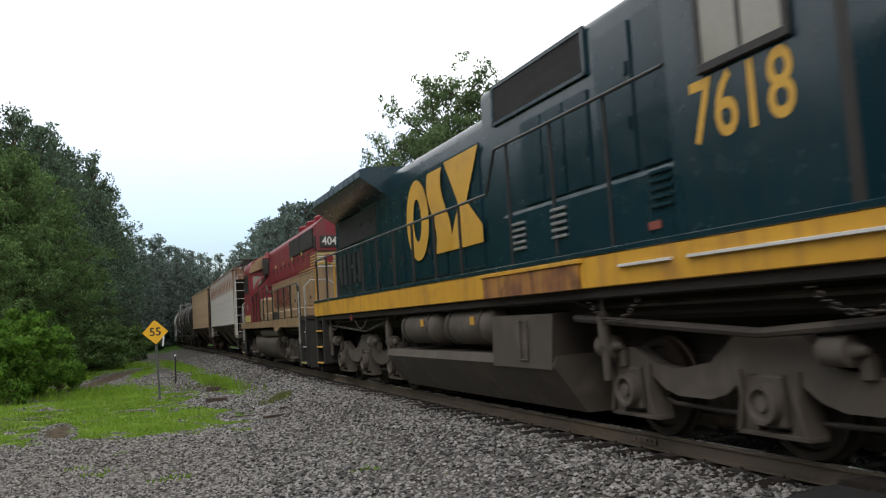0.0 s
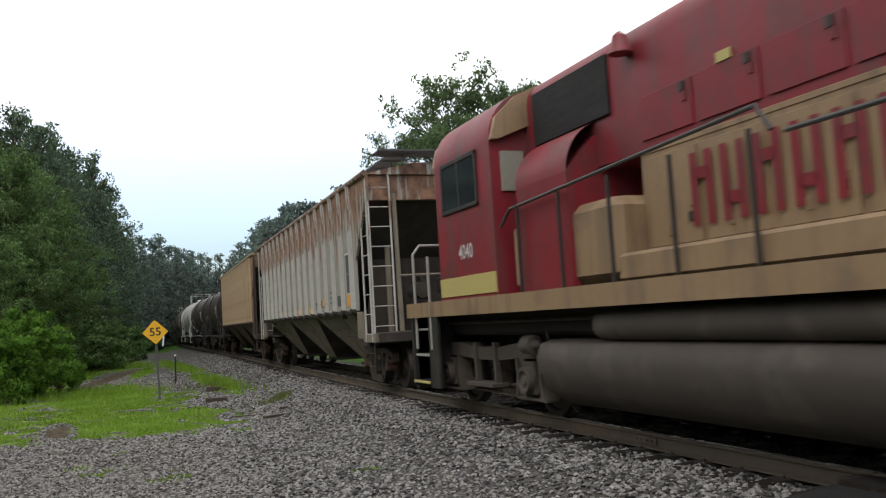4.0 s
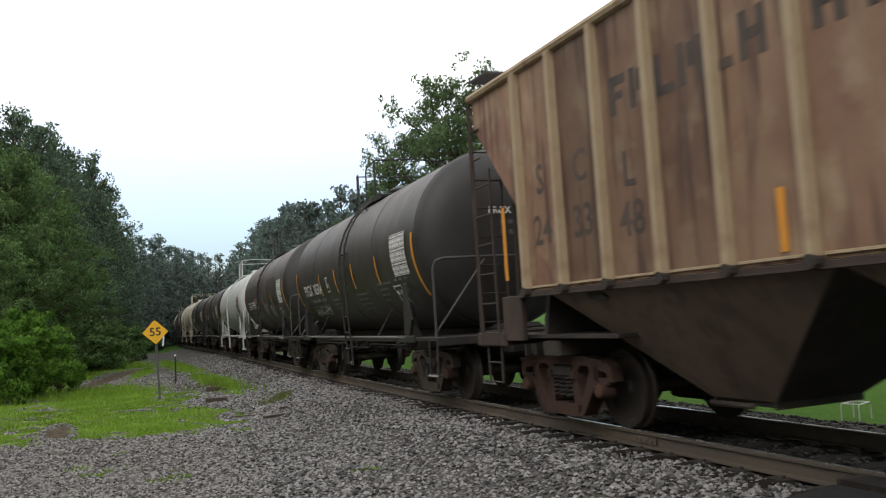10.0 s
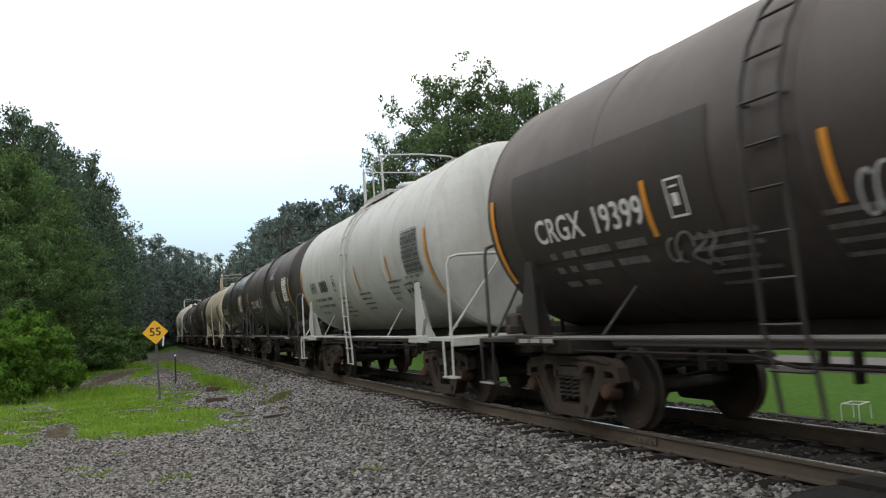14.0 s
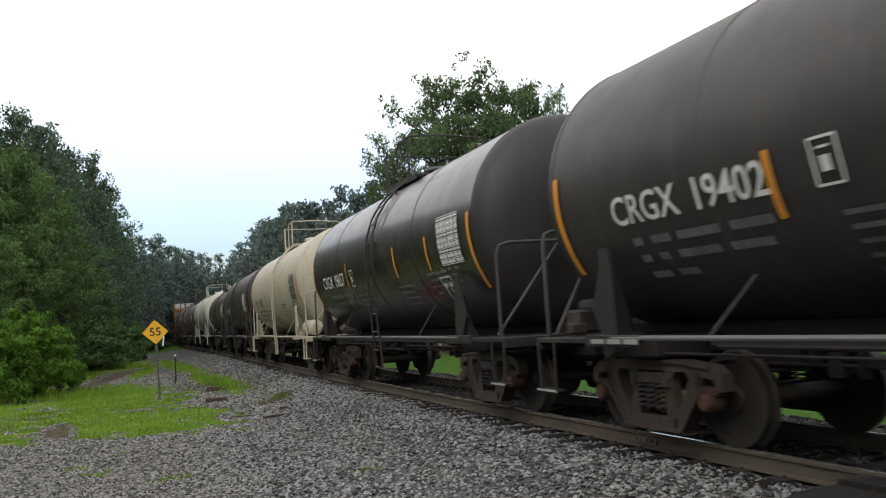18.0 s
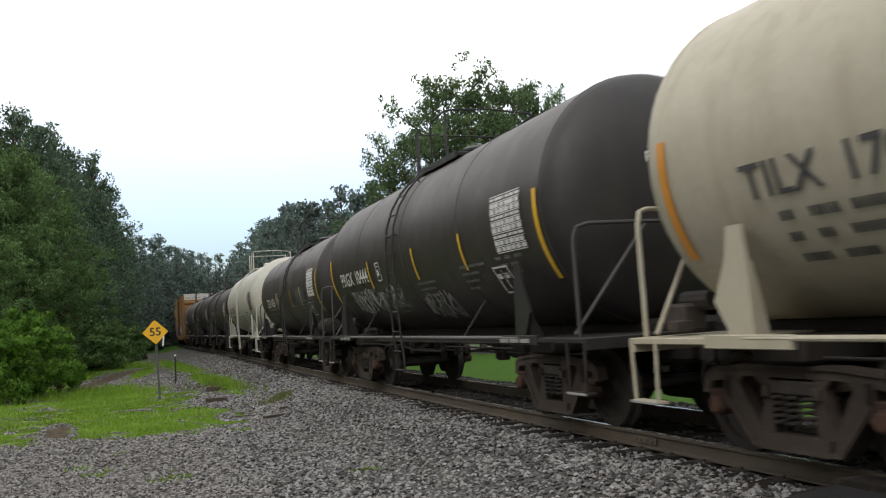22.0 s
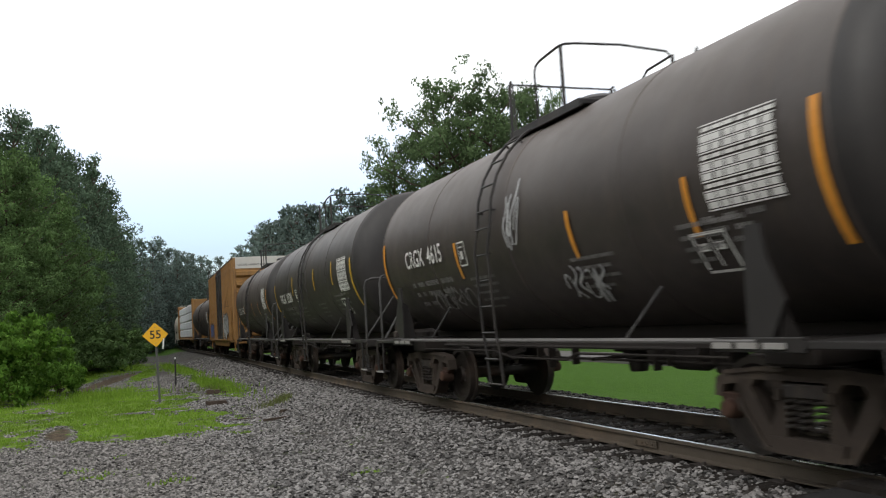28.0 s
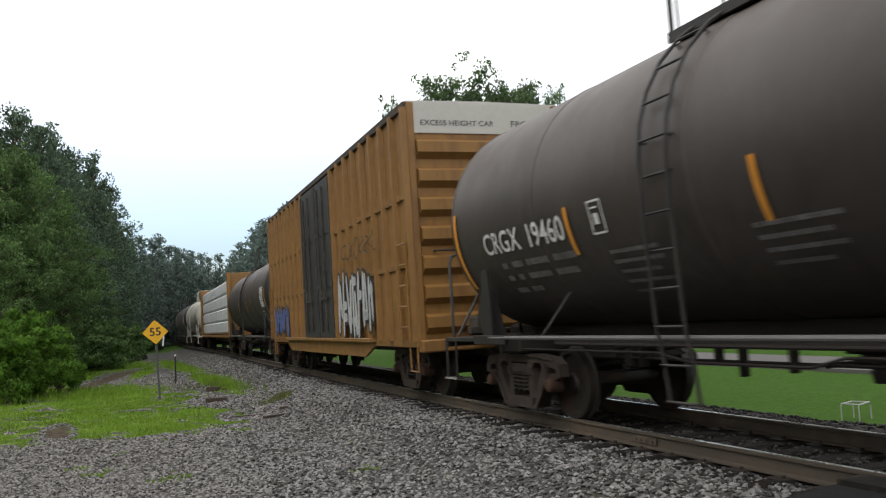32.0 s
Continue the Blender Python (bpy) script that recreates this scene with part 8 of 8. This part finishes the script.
def make_tree(kind, seed):
    """Meshes of the trunk with limbs and of the crown, 10 m high."""
    if (kind, seed) in TREE_MESH:
        return TREE_MESH[(kind, seed)]
    r = np.random.RandomState(seed + 100)
    g = Geo()
    H = 10.0
    bend_x, bend_y = r.uniform(-0.4, 0.4, 2)
    trunk = [(bend_x * (z / H) ** 2, bend_y * (z / H) ** 2, z) for z in np.linspace(-0.3, H * 0.93, 8)]
    tapered(g, trunk, 0.17, 0.03)
    centres = []
    if kind in ("pine", "pine_plain"):
        # whorls of limbs that carry tufted plates of needles, with gaps between them
        rows = 15
        for i in range(rows):
            f = i / (rows - 1)
            z = H * (0.20 + 0.76 * f)
            wide = 2.05 * (0.55 + 0.45 * math.sin(math.pi * min(1.0, 0.18 + 0.62 * f))) * (1.0 - 0.72 * max(0.0, f - 0.45) / 0.55)
            count = 5 if f < 0.75 else 3
            a0 = r.uniform(0, 6.28)
            for j in range(count):
                a = a0 + 6.283 * j / count + r.uniform(-0.45, 0.45)
                reach = max(0.3, wide * r.uniform(0.6, 1.2))
                lift = r.uniform(0.05, 0.45) + 0.3 * f
                bx, by = bend_x * (z / H) ** 2, bend_y * (z / H) ** 2
                tip = (bx + math.cos(a) * reach, by + math.sin(a) * reach, z + lift)
                tapered(g, [(bx, by, z - 0.15), (bx + (tip[0] - bx) * 0.5, by + (tip[1] - by) * 0.5, z + lift * 0.35), tip], 0.045, 0.012, 5)
                for u in (0.45, 0.75, 1.0):
                    centres.append((bx + (tip[0] - bx) * u + r.uniform(-0.12, 0.12), by + (tip[1] - by) * u + r.uniform(-0.12, 0.12), z + lift * u + r.uniform(-0.08, 0.14), r.uniform(0.36, 0.62) * (1.0 if f < 0.8 else 0.75)))
        centres += [(bend_x, bend_y, H * 0.955, 0.32), (bend_x, bend_y, H * 0.99, 0.2)]
        V, F, N = leaf_cloud(r, centres, 150 if kind == "pine" else 60, 0.080 if kind == "pine" else 0.13, 0.66, 0.4)
    elif kind == "broad":
        for i in range(30):
            z = H * (0.16 + 0.80 * i / 29)
            reach = 2.7 * math.sin(math.pi * min(1, 0.16 + 0.78 * (i / 29) ** 1.1)) ** 0.7 * r.uniform(0.55, 1.15) + 0.2
            a = i * 2.4 + r.uniform(-0.5, 0.5)
            tip = (math.cos(a) * reach, math.sin(a) * reach, min(z + 0.35 * reach, H * 0.97))
            tapered(g, [(bend_x * (z / H) ** 2, bend_y * (z / H) ** 2, z - 0.3), (tip[0] * 0.45, tip[1] * 0.45, z), tip], 0.07, 0.015, 5)
            for u in (0.4, 0.7, 0.9, 1.05):
                cx, cy, cz = tip[0] * u + r.uniform(-0.25, 0.25), tip[1] * u + r.uniform(-0.25, 0.25), z + 0.3 * reach * u + r.uniform(-0.3, 0.3)
                centres.append((cx, cy, cz, r.uniform(0.32, 0.55)))
                for _ in range(3):
                    centres.append((cx + r.normal() * 0.32, cy + r.normal() * 0.32, cz + r.normal() * 0.28, r.uniform(0.16, 0.32)))
        V, F, N = leaf_cloud(r, centres, 180, 0.074, 0.8)
    else:
        for i in range(34):
            a, q = r.uniform(0, 6.28), r.rand() ** 0.5
            z = H * (0.08 + 0.84 * r.rand() ** 0.8)
            w = 6.2 * math.sqrt(max(0.05, 1 - (z / H) ** 2)) * q
            tip = (math.cos(a) * w, math.sin(a) * w, z)
            tapered(g, [(0, 0, 0.2), (tip[0] * 0.4, tip[1] * 0.4, z * 0.6), tip], 0.12, 0.03, 5)
            centres.append((*tip, r.uniform(1.1, 2.0)))
        more = [(x + r.normal() * w * 0.7, y + r.normal() * w * 0.7, z + r.normal() * w * 0.5, w * r.uniform(0.35, 0.55)) for x, y, z, w in centres for _ in range(3)]
        V, F, N = leaf_cloud(r, centres + more, 85, 0.27, 0.8)
    out = (g.mesh("trunk", M["bark"]), (V, F, N))
    TREE_MESH[(kind, seed)] = out
    return out


CROWN = {}


def tree(px, py, height, kind="pine", leaf="leaf_pine", seed=0, label="", group="trees", width=1.0):
    trunk, (V, F, N) = make_tree(kind, seed)
    key = (kind, seed, leaf)
    if key not in CROWN:
        CROWN[key] = mesh_of("crown", V, F, N, M[leaf])
    k = height / 10
    name = {"pine": "pine_tree", "pine_plain": "pine_tree", "broad": "broadleaf_tree", "bush": "bush"}[kind]
    ob = thing(name, label or {"pine_plain": "tall dark green pine tree of the far wood and the added unseen rows", "pine": "tall dark green pine tree at the wood's edge", "broad": "leafy green broadleaf tree at the wood's edge", "bush": "rounded bright green bush on the grass"}[kind], "bush" if kind == "bush" else "tree", group)
    m = pose(px, py, ground_z(px, py), 0, 0, (seed * 77 + px * 31 + py * 17) % 360) @ Matrix.Diagonal((k * width, k * width, k, 1))
    for nm, me in (("trunk", trunk), ("crown", CROWN[key])):
        o = new(nm, me)
        o.parent = ob
        o.matrix_basis = Matrix.Diagonal((k * width, k * width, k, 1))
    ob.matrix_basis = pose(px, py, ground_z(px, py), 0, 0, (seed * 77 + px * 31 + py * 17) % 360)
    return ob


def towards(x, dist):
    """The place at that distance, seen in the direction that lies x of the way across the view (0 to 1)."""
    f = 784 / math.tan(radians(FOV / 2))
    a = radians(YAW) + math.atan((x * 1568 - 784) / f)
    return math.sin(a) * dist, math.cos(a) * dist


rt = random.Random(11)
# outline of the woods: direction across the view, how high the tops stand against the eye, distance
LEFT_WOOD = [(-0.057, 0.275, 46), (-0.022, 0.262, 50), (0.023, 0.252, 55), (0.055, 0.232, 62), (0.080, 0.204, 68), (0.104, 0.190, 74), (0.122, 0.158, 84), (0.143, 0.106, 112), (0.165, 0.101, 125), (0.185, 0.095, 140), (0.210, 0.088, 155), (0.238, 0.078, 172), (0.263, 0.076, 185)]
RIGHT_WOOD = [(0.262, 0.082, 170), (0.28, 0.098, 150), (0.30, 0.126, 120), (0.318, 0.138, 108), (0.338, 0.142, 104), (0.355, 0.136, 108), (0.38, 0.152, 100), (0.405, 0.150, 102), (0.428, 0.150, 104), (0.45, 0.13, 112)]


def height_at(u, rise, d):
    return 1.9 + rise * d * math.cos(math.atan((u - 0.5) * 1.0556)) + 0.006 * d


for wood in (LEFT_WOOD, RIGHT_WOOD):
    for i in range(len(wood) - 1):
        (u0, r0, d0), (u1, r1, d1) = wood[i], wood[i + 1]
        for k in range(3):
            f = (k + rt.uniform(-0.2, 0.2)) / 3
            u, rise, d = u0 + (u1 - u0) * f, r0 + (r1 - r0) * f, d0 + (d1 - d0) * f
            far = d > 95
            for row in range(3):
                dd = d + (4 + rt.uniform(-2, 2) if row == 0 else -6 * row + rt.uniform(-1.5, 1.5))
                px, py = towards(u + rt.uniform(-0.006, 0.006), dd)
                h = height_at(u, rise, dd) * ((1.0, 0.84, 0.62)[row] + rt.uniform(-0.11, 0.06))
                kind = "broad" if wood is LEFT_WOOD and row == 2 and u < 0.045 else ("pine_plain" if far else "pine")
                tree(px, py, h, kind, "leaf_haze" if far else ("leaf_pine" if kind != "broad" else "leaf_broad"), (i + 2 * k + row) % 5 if kind != "broad" else (i + k) % 3, width=rt.uniform(0.80, 1.0) if row < 2 else 1.1)
# unseen trees added beside and behind the viewer: they block low sky, darken reflections
for i in range(22):
    f = (i // 2) / 10
    px, py = -9 - 22 * f + rt.uniform(-1, 1) - 4 * (i % 2), 45 - 22 * f + rt.uniform(-1, 1) + 4 * (i % 2)
    tree(px, py, rt.uniform(13, 17), "pine_plain", "leaf_pine", i % 4, width=1.15)
for i in range(30):
    px, py = -30 - rt.uniform(0, 6) - (5 if i % 2 else 0), 22 - i * 2.9
    tree(px, py, rt.uniform(13, 18), "pine_plain", "leaf_pine", i % 4, width=1.2)
for i in range(10):
    px, py = -24 + i * 6.5, -34 - rt.uniform(0, 6)
    tree(px, py, rt.uniform(13, 18), "pine_plain", "leaf_pine", i % 4, width=1.2)
# more added trees out of view, to dim the sky facing the car ends
for i in range(26):
    p = beside(4 - i * 4.6, -19 - rt.uniform(0, 7))
    tree(p.x, p.y, rt.uniform(12, 16), "pine_plain" if i % 3 else "broad", "leaf_pine" if i % 3 else "leaf_broad", i % 3, "unseen tree added behind the road to block low sky", width=1.25)
for i in range(16):
    p = beside(-34 - i * 5.0, 15 + rt.uniform(0, 7))
    tree(p.x, p.y, rt.uniform(10, 14), "pine_plain", "leaf_pine", i % 4, width=1.25)
# lighter broadleaf trees before the pines
for u, rise, d in ((0.004, 0.215, 43), (0.036, 0.185, 46), (0.062, 0.150, 48), (0.080, 0.105, 52), (-0.02, 0.23, 41), (0.103, 0.075, 58)):
    px, py = towards(u, d)
    tree(px, py, height_at(u, rise, d), "broad", "leaf_broad", int(d) % 3, width=0.95)
# undergrowth along both edges
for i in range(26):
    u = 0.030 + 0.0066 * i
    d = float(np.interp(u, [w[0] for w in LEFT_WOOD], [w[2] for w in LEFT_WOOD])) - 17
    px, py = towards(u, d)
    tree(px, py, rt.uniform(1.4, 2.2) if d < 50 else rt.uniform(2.2, 3.4), "bush", "leaf_haze" if d > 95 else "leaf_broad", i % 3, "low green undergrowth at the wood's edge", group="bushes", width=1.2)
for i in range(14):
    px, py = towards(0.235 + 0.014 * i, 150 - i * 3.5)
    tree(px, py, rt.uniform(3.0, 5.0), "bush", "leaf_haze", i % 3, "low green undergrowth at the wood's edge", group="bushes", width=1.5)
for u, rise, d, k, w in ((0.540, 0.284, 47, 0, 0.9), (0.448, 0.212, 50, 1, 0.75), (0.497, 0.272, 49, 1, 0.8), (0.590, 0.270, 48, 2, 0.8), (0.618, 0.262, 49, 1, 0.6), (0.50, 0.225, 46, 2, 1.0), (0.56, 0.23, 45, 1, 1.0)):
    px, py = towards(u, d)
    tree(px, py, height_at(u, rise, d), "broad", "leaf_open", k, "broadleaf tree with an open crown behind the track", width=w)
for u, rise, d, k in ((0.99, 0.33, 44, 1), (1.04, 0.36, 42, 3), (0.868, 0.285, 50, 2), (0.845, 0.27, 52, 0), (0.90, 0.22, 54, 1), (0.95, 0.25, 50, 2)):
    px, py = towards(u, d)
    tree(px, py, height_at(u, rise, d), "pine" if k % 2 else "broad", "leaf_pine" if k % 2 else "leaf_broad", k % 3, "tree standing behind the road")
for u, d, h, w in ((0.030, 31, 2.75, 0.85), (-0.022, 29, 2.6, 0.9), (0.062, 33, 1.7, 0.8)):
    px, py = towards(u, d)
    tree(px, py, h, "bush", "leaf_bright", int(d) % 3, width=w, group="bushes")


# ---------------------------------------------------------------- what moves
def motions():
    for car, s0, half in MOVING:
        walk(car, [(t, on_track(s0 - travelled(t), half)) for t in [k * 0.8 for k in range(41)]])
    for wheel, m, r in WHEELS:
        walk(wheel, [(k / 15, m @ Matrix.Rotation(travelled(k / 15) / r, 4, "Y")) for k in range(481)])


motions()
